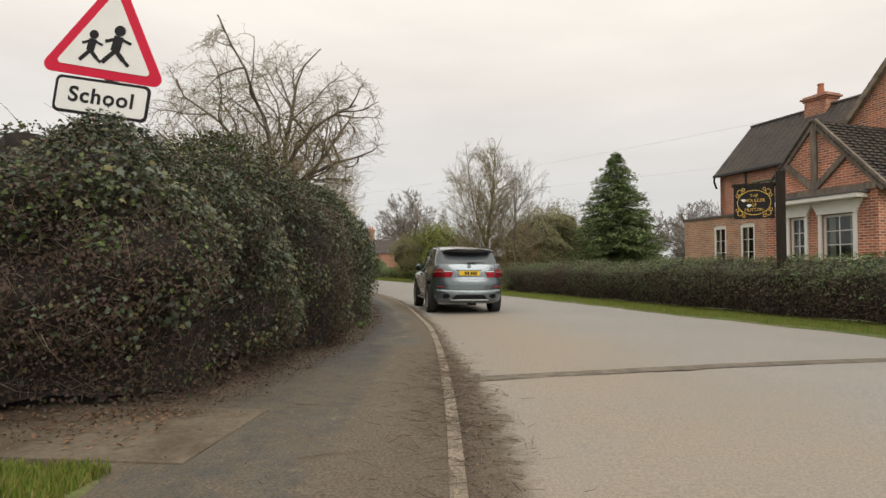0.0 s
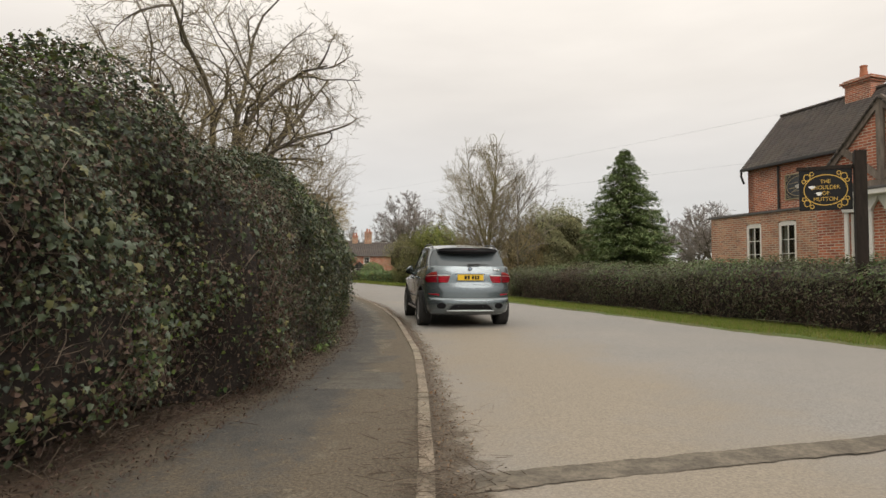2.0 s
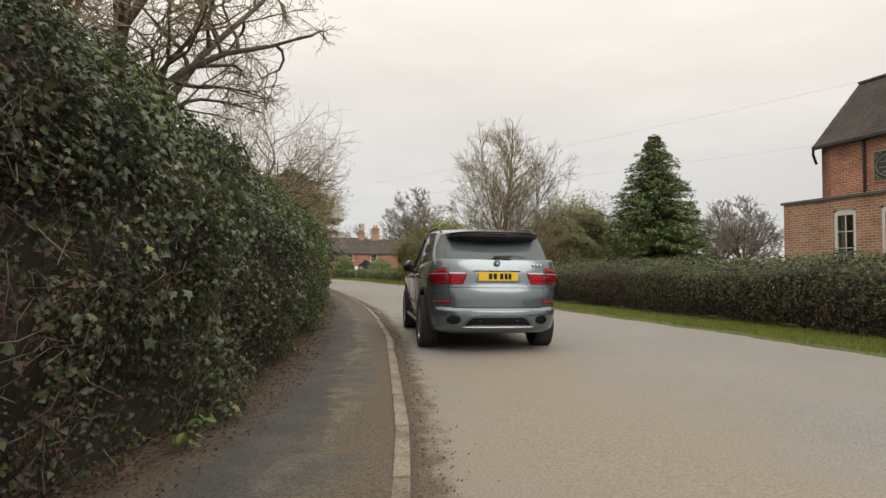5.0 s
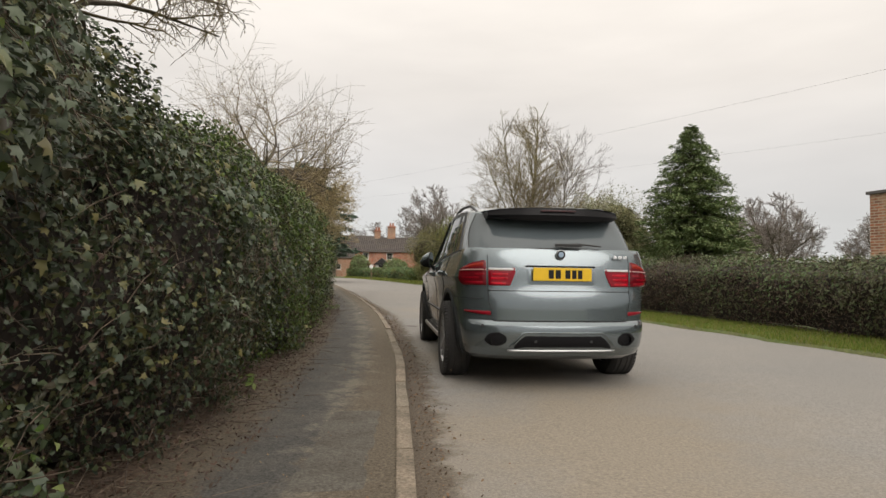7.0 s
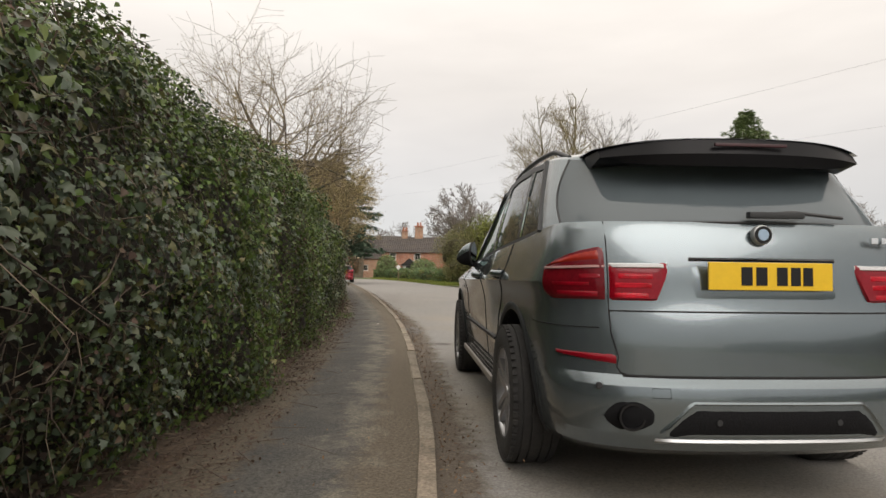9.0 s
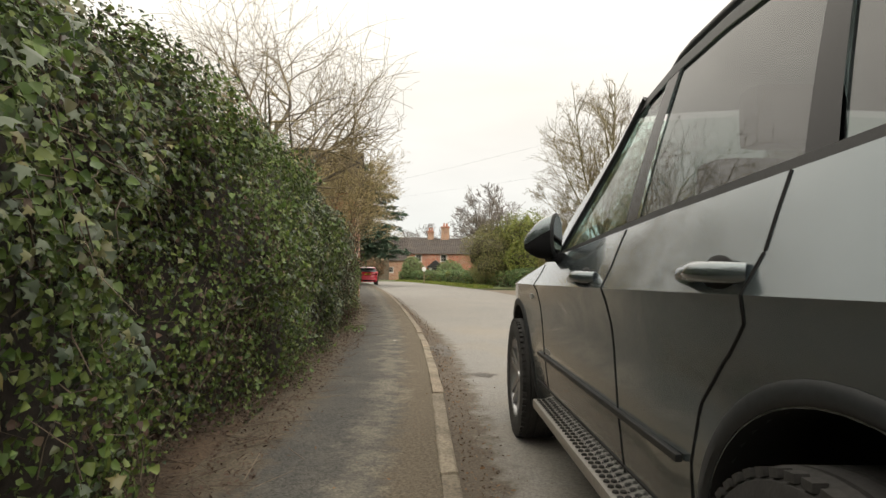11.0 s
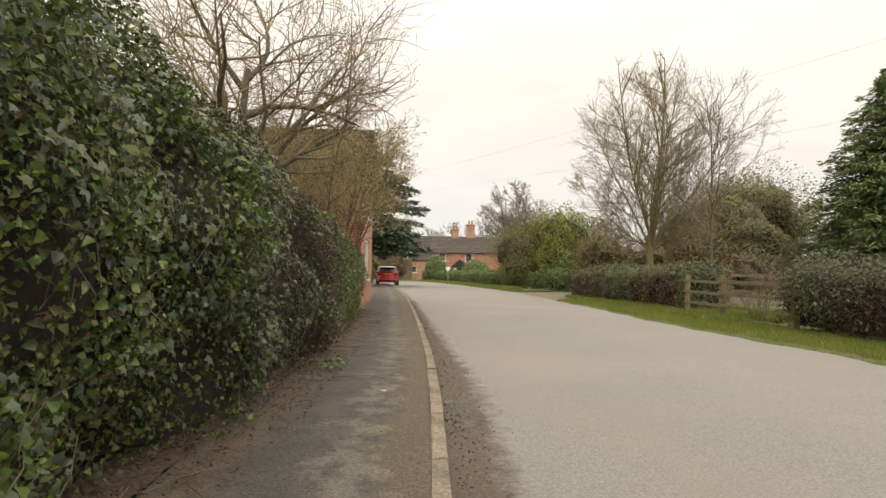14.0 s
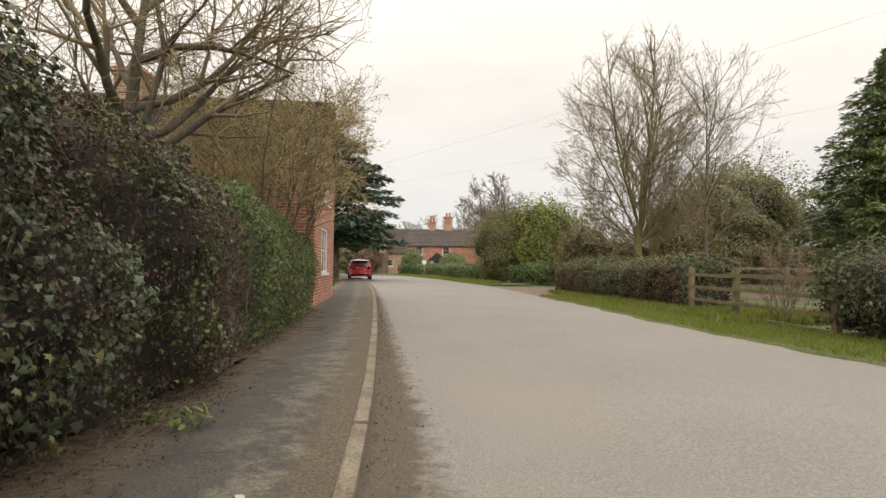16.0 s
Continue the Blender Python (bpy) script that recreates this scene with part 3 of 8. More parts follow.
def pave_grime(w, xy):
    """Brown dirt: under the hedge, in a band by the kerb, and all over the near stretch."""
    y = xy[..., 1]
    right = w[:, -1:] - w
    band = np.interp(y, [5, 10, 12, 20, 30], [0.75, 0.60, 0.50, 0.26, 0.30])
    near = np.interp(y, [4, 8.6, 10.2], [0.50, 0.52, 0.0])
    return np.maximum.reduce([np.clip(1.0 - w / 0.62, 0, 1), np.clip(0.5 + 1.6 * (band - right), 0, 0.85), near])


def pave_dust(w, xy):
    """Pale dust trodden into a strip right of the middle, more further on."""
    y = xy[..., 1]
    return np.interp(y, [5, 12, 15, 30], [0.30, 0.38, 0.56, 0.58]) - np.abs(w / w[:, -1:] - 0.68) * 1.5


ps = np.array([PAVE_EDGE.where_y(y) for y in ys])
pave_l, pave_r = PAVE_EDGE.at(ps, -0.25), KERB_LINE.at(ks, -0.084)
pave = tagged(strip("pavement", pave_l, pave_r, 0.072, PAVE, rough=0.005, seed=5, us=np.linspace(0, 1, 25), attrs={"grime": pave_grime, "dust_sheen": pave_dust}), "dark worn asphalt footpath with pale dusty patches", "pavement", kind="structure")

# shallow patches of relaid asphalt across the footpath, with broken edges
PATCH = material("relaid_asphalt", (0.118, 0.110, 0.094), 0.9, grain=0.5, scale=70, bump=0.7, stain=(0.082, 0.074, 0.062), stain_scale=5.0, stain_amount=0.7, spec=0.15)
for y0_, y1_, a_, b_, sd in ((10.55, 11.35, 0.30, 1.05, 1), (11.9, 12.5, 0.42, 0.95, 2), (14.2, 15.6, 0.45, 0.82, 3)):
    py_ = np.linspace(y0_, y1_, 40)
    pk_ = np.array([PAVE_EDGE.where_y(y) for y in py_])
    pw_ = Wave(500 + sd, ((2.0, 1.0), (7.0, 0.6), (22.0, 0.4)))
    tagged(strip("asphalt_patch", PAVE_EDGE.at(pk_, a_ + 0.035 * pw_(py_ * 2, py_ * 0)), PAVE_EDGE.at(pk_, b_ + 0.035 * pw_(py_ * 2, py_ * 0 + 4)), 0.0775, PATCH, 6, seed=60 + sd, drop=(0.008, 0.008), tuck=0.012), "paler patch of relaid asphalt in the footpath", "patch", kind="structure")

# soil and leaf mould under the hedge, standing a little over the path
edge_w = Wave(11, ((1.5, 1.0), (4.0, 0.7), (9.0, 0.5)))
soil_ys = np.arange(6.6, 36, 0.12)
sl = np.array([PAVE_EDGE.where_y(y) for y in soil_ys])
soil_r = PAVE_EDGE.at(sl, np.interp(soil_ys, [12, 17], [-0.14, -0.27]) + 0.05 * edge_w(sl, sl * 0))
soil_l = PAVE_EDGE.at(sl, -2.6)
soil = strip("soil", soil_l, soil_r, 0.082, SOIL, rough=0.018, seed=8, us=np.r_[np.linspace(0, 0.97, 14), 1], drop=(0, 0.04))
tagged(soil, "brown leaf mould and bare soil beneath the hedge", "soil", kind="structure")

# old concrete crossing and turf at the near end
bm = bmesh.new()
box(bm, -3.6, -1.40, 5.72, 6.85, 0.02, 0.085, None, 0.012)
tagged(part("concrete_slab", bm, SLAB, None, "", pose(0, 0, 0, 0, 0, -3)), "worn brown concrete slab beside the footpath", "slab", kind="structure")
turf_y = np.linspace(2.0, 5.66, 16)
tagged(strip("turf", np.stack([turf_y * 0 - 9, turf_y], 1), np.stack([-1.34 + 0.05 * np.sin(turf_y * 5), turf_y], 1), 0.08, VERGE, rough=0.01, us=np.r_[np.linspace(0, 0.99, 12), 1], drop=(0, 0.05)), "short green turf beside the footpath", "grass", kind="structure")

# verge along the far side
vy = np.arange(-6, 43.2, 0.3)
vs_ = np.array([ROAD_RIGHT.where_y(y) for y in vy])
verge_l = ROAD_RIGHT.at(vs_, 0.08 * edge_w(vs_, vs_ * 0 + 4))
tagged(strip("verge", verge_l, ROAD_RIGHT.at(vs_, 3.2), 0.035, VERGE, rough=0.012, seed=9, us=np.r_[0, np.linspace(0.01, 1, 12)], drop=(0.06, 0)), "strip of rough grass along the lane", "verge", kind="structure")
vy2 = np.arange(56, 96, 0.8)
vs2 = np.array([ROAD_RIGHT.where_y(y) for y in vy2])
tagged(strip("verge", ROAD_RIGHT.at(vs2, 0.1 * edge_w(vs2, vs2 * 0)), ROAD_RIGHT.at(vs2, 3.5), 0.035, VERGE, rough=0.01, seed=10, us=np.r_[0, np.linspace(0.01, 1, 8)], drop=(0.06, 0)), "strip of rough grass below the far hedge", "verge", kind="structure")
# drive that leaves the lane on the far side
tagged(strip("drive", np.stack([np.linspace(-5, 25, 20), np.linspace(44.3, 47, 20)], 1), np.stack([np.linspace(-5, 25, 20), np.linspace(55, 53, 20)], 1), -0.012, DIRT, 6, rough=0.01), "brown gravel drive leaving the lane", "drive", kind="structure")

# mud patches by the kerb
for y_, off, a, b, sd in ((22.33, 0.38, 0.17, 0.12, 1), (24.3, 0.17, 0.11, 0.45, 2), (23.75, 0.19, 0.09, 0.25, 3)):
    c = KERB_LINE.at(KERB_LINE.where_y(y_), off)
    ang = np.linspace(0, 2 * math.pi, 90)[:-1]
    wv = Wave(300 + sd, ((2.0, 1.0), (5.0, 0.7), (12.0, 0.6), (26.0, 0.4)))
    rad = 1 + 0.28 * wv(np.cos(ang), np.sin(ang))
    bm = bmesh.new()
    hub = bm.verts.new((c[0], c[1], 0.010))
    rim = [bm.verts.new((c[0] + a * k * math.cos(t) - 0.25 * b * k * math.sin(t), c[1] + b * k * math.sin(t), 0.0065)) for t, k in zip(ang, rad)]
    for i in range(len(rim)):
        bm.faces.new((hub, rim[i], rim[(i + 1) % len(rim)]))
    tagged(part("mud_patch", bm, WET_MUD), "dark wet mud in a worn hollow by the kerb", "mud", kind="structure")

# the trench seam across the lane
su = np.linspace(0, 1, 220)
sx = 0.42 + 6.0 * su
sy = 8.52 + 1.95 * su - 0.25 * su * su
wob = 0.025 * edge_w(su * 5, su * 0)
for k, (o, w_) in enumerate(((-0.01, 0.25),)):
    z_ = 0.0085
    a = np.stack([sx, sy + o + wob * (1 + k) * 0.6 - w_ / 2 * (1 + 0.06 * edge_w(su * 14, su * 0 + k) + 0.06 * edge_w(su * 140, su * 0 + k))], 1)
    b = np.stack([sx, sy + o + wob * (1 + k) * 0.6 + w_ / 2 * (1 + 0.06 * edge_w(su * 12, su * 0 + k + 5) + 0.06 * edge_w(su * 120, su * 0 + 9))], 1)
    t_ = strip("tar_seam", b, a, z_, TAR, 2)
    # follow the crown of the road
    co = np.empty(len(t_.data.vertices) * 3)
    t_.data.vertices.foreach_get("co", co)
    co = co.reshape(-1, 3)
    uu = np.clip((co[:, 0] - 0.2) / 7.4, 0, 1)
    co[:, 2] += 0.02 * 4 * uu * (1 - uu) - 0.002
    t_.data.vertices.foreach_set("co", co.ravel())
    tagged(t_, "dark mended trench band across the lane", "seam", kind="structure")

# kerb stones, one by one
kerb = tagged(empty("kerb"), "line of worn concrete kerb stones", "kerb", kind="structure")
kr = random.Random(4)
kerb_meshes = []
for k in range(4):
    bm = bmesh.new()
    L = 0.9
    box(bm, -0.088, 0.0, -L / 2 + 0.004, L / 2 - 0.004, -0.12, 0.085, None, 0.014)
    for v in bm.verts:
        v.co += Vector((kr.uniform(-0.003, 0.003), kr.uniform(-0.003, 0.003), kr.uniform(-0.004, 0.003)))
    me = bpy.data.meshes.new("kerb_stone")
    bm.to_mesh(me)
    bm.free()
    me.materials.append(KERB)
    kerb_meshes.append(me)
s_ = 0.0
while s_ < KERB_LINE.length - 12:
    c, r_ = KERB_LINE.at(s_ + 0.455), KERB_LINE.right(s_ + 0.455)
    ob = new("kerb_stone", kerb_meshes[kr.randrange(4)])
    ob.parent = kerb
    ob.matrix_basis = pose(c[0], c[1], kr.uniform(-0.008, 0.006), kr.uniform(-0.4, 0.4), kr.uniform(-1.5, 1.5), math.degrees(math.atan2(r_[1], r_[0])) + kr.uniform(-0.5, 0.5))
    s_ += 0.91

# ---- hedges ----
def hedge(name, label, line, height, depth, mats, density, size, shape=OVAL_SHAPE, twigs=0, brown=0.2, bulge=0.1, rough=0.1, seed=1, side=1, face_only=False, ends=(0.0, 0.0), green=None, tip=None, z0=0.05, thin=0.0, foot=0.16, young=None, broad=None, gaps=0.5):
    """A hedge whose face follows the plan line; side 1: its body lies to the left of the way. height: a function of s and of how far in."""
    r = np.random.default_rng(seed)
    w1, w2, w3 = Wave(seed), Wave(seed + 50, ((0.7, 1.0), (1.9, 0.8), (4.0, 0.4))), Wave(seed + 90, ((5, 1.0), (11, 0.7)))
    thing = tagged(empty(name), label, "hedge")
    L = line.length

    # profile: way round from the foot of the face over the top to the foot behind
    def profile(s, q):
        H = height(s)
        a = np.clip(q / 0.5, 0, 1)
        b = np.clip((q - 0.5) / 0.28, 0, 1)
        c = np.clip((q - 0.78) / 0.22, 0, 1)
        rr = np.minimum(0.45, depth * 0.35)
        z = z0 + (H - z0) * np.where(q < 0.5, a * (1 - 0.20 * a), np.where(q < 0.78, 0.80 + 0.20 * np.sin(np.pi * np.clip(b * 1.4, 0, 1) / 2), 1.0 - c * 0.9))
        inn = np.where(q < 0.5, foot * (1 - a) ** 2 - bulge * np.sin(np.pi * a * 0.9) + rr * 0.25 * a**3, np.where(q < 0.78, rr * 0.25 + (depth - rr * 0.5) * b**1.3, depth - 0.05))
        ws = np.minimum(1, np.minimum((s + 0.02 + ends[0]) / 0.5, (L - s + 0.02 + ends[1]) / 0.5))
        z = z0 + (z - z0) * (0.75 + 0.25 * np.sqrt(np.clip(ws, 0, 1)))
        return inn, z

    def place(s, q, sink, fine=1.0):
        inn, z = profile(s, q)
        i2, z2 = profile(s, np.minimum(q + 0.01, 1))
        ti, tz = i2 - inn, z2 - z
        m = np.hypot(ti, tz) + 1e-9
        ni, nz = -tz / m, ti / m            # outward, in the (in, z) plane
        bump = rough * w1(s * 1.3, z * 1.6 + q * 2) + 0.4 * fine * rough * w3(s, z)
        inn2, zz = inn + ni * (bump - sink), z + nz * (bump - sink)
        xy = line.at(s, -side * inn2)
        rt = line.right(s) * side
        n = np.stack([-rt[:, 0] * ni, -rt[:, 1] * ni, nz], 1)
        return np.concatenate([xy, np.maximum(zz, z0 * 0.5)[:, None]], 1), n

    # inner mass: a sunk sheet, its near-black colour standing for shade between the leaves
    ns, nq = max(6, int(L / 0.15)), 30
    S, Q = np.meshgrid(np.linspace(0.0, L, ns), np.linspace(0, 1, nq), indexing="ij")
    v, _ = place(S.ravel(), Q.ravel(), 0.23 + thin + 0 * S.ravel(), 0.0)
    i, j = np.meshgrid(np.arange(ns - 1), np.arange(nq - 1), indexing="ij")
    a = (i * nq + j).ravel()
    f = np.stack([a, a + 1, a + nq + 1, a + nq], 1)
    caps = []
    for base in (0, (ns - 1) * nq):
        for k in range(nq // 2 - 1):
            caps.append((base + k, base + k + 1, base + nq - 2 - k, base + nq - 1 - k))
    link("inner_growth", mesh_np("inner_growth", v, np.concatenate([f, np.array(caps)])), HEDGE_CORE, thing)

    # leaves
    area = L * (float(np.mean(height(np.linspace(0, L, 20)))) + depth)
    n = int(area * density)
    qtop = 0.82 if not face_only else 0.7
    s, q = r.uniform(0, L, n), np.where(r.uniform(size=n) < 0.82, r.uniform(0, qtop, n), r.uniform(0.42, min(qtop, 0.72), n))
    patch = w2(s, q * 3)
    sink = r.uniform(-0.03, 0.19, n)
    pos, nrm = place(s, q, sink)
    pos += 0.02 * r.normal(size=pos.shape)
    nrm = nrm + 0.6 * r.normal(size=nrm.shape) + (0, 0, 0.3)
    hollow = w3(s * 0.55 + 3, q * 3.2) + (0 if green is None else 0.45 - 0.8 * green(s, q, patch))
    keep = (sink > 0.105) | (r.uniform(size=n) < np.clip(0.74 + 0.15 * patch + (1.15 - gaps) * hollow + 0.6 * np.clip((q - 0.42) / 0.08, 0, 1), gaps, 1))
    kind = r.uniform(size=n)
    if green is None:
        is_brown = kind < brown * np.clip(1.0 - 1.2 * patch + 0.8 * (0.35 - q), 0.2, 2.5)
    else:
        is_brown = kind < green(s, q, patch)
    bright = (~is_brown) & (r.uniform(size=n) < np.clip((0.10 if young is None else young(s)) + 0.35 * w1(s * 0.8 + 9, q * 4), 0, 0.8))
    up = np.tile(np.array(tip if tip is not None else (0, 0, -0.6)), (n, 1)) + 0.9 * r.normal(size=(n, 3))
    sz = size * (0.5 + 0.95 * r.uniform(size=n) ** 1.6)
    for nm, m_, pick in (("foliage", mats[0], keep & ~is_brown & ~bright), ("young_foliage", mats[1], keep & bright), ("dead_foliage", mats[2], keep & is_brown)):
        if pick.sum() > 10:
            vv, ff = leaves(pos[pick], nrm[pick], sz[pick] * (0.8 if nm == "dead_foliage" else 1), shape, up[pick], r)
            tagged(link(nm, mesh_np(nm, vv, ff), m_, thing), kind="stuff")
    if broad:
        # broad leaves in hanging tufts: tufts to the square metre, leaves in a tuft, size, material
        per, each, bsize, bmat = broad
        m_ = int(area * per)
        cs, cq = r.uniform(0, L, m_), r.uniform(0.02, qtop - 0.1, m_)
        live = r.uniform(size=m_) < np.clip(0.55 + 0.5 * w2(cs, cq * 3) + 0.4 * w3(cs * 0.55 + 3, cq * 3.2) - 0.9 * np.clip(0.22 - cq, 0, 1) - (0.75 if green is None else 0.75 * green(cs, cq, w2(cs, cq * 3))), 0.04, 1)
        cs, cq = cs[live], cq[live]
        k_ = np.repeat(np.arange(len(cs)), r.integers(each // 2, each * 2, len(cs)))
        ts = np.clip(cs[k_] + 0.075 * r.normal(size=len(k_)), 0, L)
        tq = np.clip(cq[k_] + 0.020 * r.normal(size=len(k_)), 0.01, qtop)
        pos, nrm = place(ts, tq, r.uniform(-0.075, 0.05, len(k_)))
        big = bsize * (0.55 + 0.75 * r.uniform(size=len(cs)) ** 1.5)
        vv, ff = leaves(pos, nrm + 0.45 * r.normal(size=nrm.shape) + (0, 0, 0.45), big[k_] * r.uniform(0.6, 1.25, len(k_)), LOBED_SHAPE, np.tile([0, 0, -1.0], (len(k_), 1)) + 0.5 * r.normal(size=(len(k_), 3)), r, LOBED_FACES)
        tagged(link("broad_foliage", mesh_np("broad_foliage", vv, ff), bmat, thing, "broad lobed ivy leaves in tufts"), kind="stuff")
    if ends != (9, 9):
        for s0, way in ((0.0, -1), (L, 1)):
            m_ = int(density * depth * float(height(np.array([s0]))[0]) * 0.9)
            inn = r.uniform(0.05, depth, m_)
            zz = r.uniform(0.1, 0.93, m_) * float(height(np.array([s0]))[0])
            xy = line.at(np.full(m_, s0), -side * inn)
            tv = line.t[0] if way < 0 else line.t[-1]
            pos = np.concatenate([xy + way * tv * (0.1 - r.uniform(0, 0.2, m_))[:, None], zz[:, None]], 1)
            nn = np.tile(np.array([way * tv[0], way * tv[1], 0.3]), (m_, 1)) + 0.6 * r.normal(size=(m_, 3))
            vv, ff = leaves(pos, nn, size * r.uniform(0.55, 1.3, m_), shape, None, r)
            tagged(link("end_foliage", mesh_np("end_foliage", vv, ff), mats[0], thing), kind="stuff")
    if twigs:
        n = int(area * twigs)
        s = r.uniform(0, L, n) if young is None else L * (1 - r.uniform(size=n) ** 0.6)
        q = np.where(r.uniform(size=n) < 0.75, r.uniform(0, 0.45, n), r.uniform(0.4, qtop, n))
        a, nr = place(s, q, r.uniform(-0.02, 0.16, n))
        ln = r.uniform(0.06, 0.28, n)
        d = r.normal(size=(n, 3)) + 0.35 * nr + (0, 0, 0.35)
        d -= 0.75 * (d * nr).sum(1, keepdims=True) * nr
        d /= np.linalg.norm(d, axis=1, keepdims=True)
        mid = a + d * ln[:, None] * 0.5
        end = mid + (d + 0.5 * r.normal(size=(n, 3))) * ln[:, None] * 0.45
        rad = r.uniform(0.0012, 0.004, n)
        end[:, 2] = np.maximum(end[:, 2], 0.08)
        segs = np.concatenate([np.concatenate([a, mid, rad[:, None], rad[:, None] * 0.8], 1), np.concatenate([mid, end, rad[:, None] * 0.8, rad[:, None] * 0.4], 1)])
        vv, ff = tubes(segs)
        tagged(link("twig_growth", mesh_np("twig_growth", vv, ff), TWIG, thing), kind="stuff")
    return thing


HEDGE_LINE = Line([(-7.5, 5.75), (-4.6, 6.05), (-2.8, 6.25), (-2.04, 6.72), (-1.6, 8.8), (-1.47, 10.6), (-1.55, 12.6), (-1.78, 15.0), (-2.28, 17.6), (-2.78, 19.8), (-3.3, 22.2), (-3.8, 24.4), (-4.3, 26.2)])


def left_height(s):
    y = np.interp(s, HEDGE_LINE.s, HEDGE_LINE.p[:, 1])
    return np.interp(y, [6, 7.5, 10, 13, 15, 17, 20, 22, 24, 26.5], [2.10, 2.24, 2.36, 2.42, 2.34, 2.22, 2.34, 2.48, 2.34, 2.1]) + 0.08 * np.sin(s * 1.7) + 0.05 * np.sin(s * 4.1)


def left_brown(s, q, patch):
    y = np.interp(s, HEDGE_LINE.s, HEDGE_LINE.p[:, 1])
    early = np.clip((14 - y) / 6, 0, 1)
    lowness = np.clip(1 - q / (0.34 + 0.2 * early), 0, 1)
    late = np.clip((y - 23.4) / 1.0, 0, 1)
    return np.clip(0.03 + 0.85 * lowness * (0.2 + 0.8 * early) - 0.42 * patch * (0.5 + 0.5 * early) + 0.34 * early + 0.6 * late * (0.75 - patch), 0.03, 0.88)


def left_young(s):
    y = np.interp(s, HEDGE_LINE.s, HEDGE_LINE.p[:, 1])
    return np.interp(y, [7, 12, 15, 18, 21.5, 24], [0.0, 0.0, 0.15, 0.75, 0.75, 0.2])


hedge("ivy_hedge", "tall overgrown hedge of dark ivy and brown twigs beside the path", HEDGE_LINE, left_height, 1.6, (IVY, IVY_BRIGHT, BROWN_DARK), 3000, 0.034, IVY_SHAPE, foot=0.02, twigs=85, young=left_young, bulge=0.19, rough=0.17, seed=3, green=left_brown, broad=(28, 10, 0.053, IVY_BROAD), gaps=0.15)
MID_LINE = Line([(-4.3, 26.25), (-4.5, 27.0), (-4.75, 27.9)])
hedge("beech_hedge", "brown twiggy hedge with few green leaves", MID_LINE, lambda s: 2.0 + 0.07 * np.sin(s * 3), 1.5, (IVY, PRIVET, BROWN_DARK), 650, 0.05, OVAL_SHAPE, twigs=1100, rough=0.13, seed=5, green=lambda s, q, p: np.clip(0.75 - 0.45 * p - 0.3 * q, 0.15, 0.95))
END_LINE = Line([(-4.8, 28.0), (-5.4, 29.9), (-6.05, 32.0), (-6.72, 34.1)])
hedge("green_hedge", "small-leaved bright green hedge next to the cottage", END_LINE, lambda s: 2.05 - 0.2 * s / 6.4 + 0.05 * np.sin(s * 5), 1.3, (END_GREEN, IVY_BRIGHT, BROWN_LEAF), 1700, 0.042, OVAL_SHAPE, twigs=60, rough=0.07, seed=6, brown=0.05, foot=0.02, bulge=0.14)

RIGHT_LINE = Line([(9.75, 4.0), (9.2, 9.0), (8.35, 13.2), (7.45, 16.0), (6.6, 18.9), (5.35, 23.0), (4.2, 26.6), (3.0, 30.3), (2.5, 32.3)])
hedge("clipped_hedge", "low clipped dark hedge with dead leaves along the lane", RIGHT_LINE, lambda s: 1.45 + 0.04 * np.sin(s * 0.9) + 0.03 * np.sin(s * 3.1), 1.25, (PRIVET, GREEN_HEDGE, BROWN_DARK), 800, 0.055, OVAL_SHAPE, twigs=120, rough=0.075, bulge=0.06, seed=11, side=-1, z0=0.02, gaps=0.3, green=lambda s, q, p: np.clip(0.85 - 1.5 * q - 0.35 * p, 0.06, 0.85))
FIELD_LINE = Line([(1.55, 37.0), (0.85, 39.6), (-0.35, 43.2), (-1.3, 46.2)])
hedge("clipped_hedge", "low dark hedge beside the wooden fence", FIELD_LINE, lambda s: 1.45 + 0.05 * np.sin(s * 1.3), 1.6, (PRIVET, GREEN_HEDGE, BROWN_LEAF), 650, 0.07, OVAL_SHAPE, twigs=80, rough=0.08, bulge=0.06, seed=12, side=-1, brown=0.45, z0=0.04)
BACK_LINE = Line([(5.0, 66), (12, 64.5), (20, 62), (34, 56)])
hedge("field_hedge", "overgrown olive hedge across the field", BACK_LINE, lambda s: 2.2 + 0.25 * np.sin(s * 0.7) + 0.15 * np.sin(s * 2.3), 1.8, (OLIVE, SHRUB_LEAF, BROWN_LEAF), 150, 0.16, OVAL_SHAPE, rough=0.2, bulge=0.06, seed=14, side=-1, brown=0.25, z0=0.0)
FAR_LINE = Line([(-1.4, 58.0), (-5.2, 63.5), (-9.6, 73), (-14.4, 84), (-21, 96)])
hedge("far_hedge", "trimmed green hedge in front of the cottages", FAR_LINE, lambda s: 1.45 + 0.06 * np.sin(s * 0.8), 1.5, (GREEN_HEDGE, LAUREL, BROWN_LEAF), 260, 0.13, OVAL_SHAPE, rough=0.1, bulge=0.06, seed=13, side=-1, brown=0.12, z0=0.04)

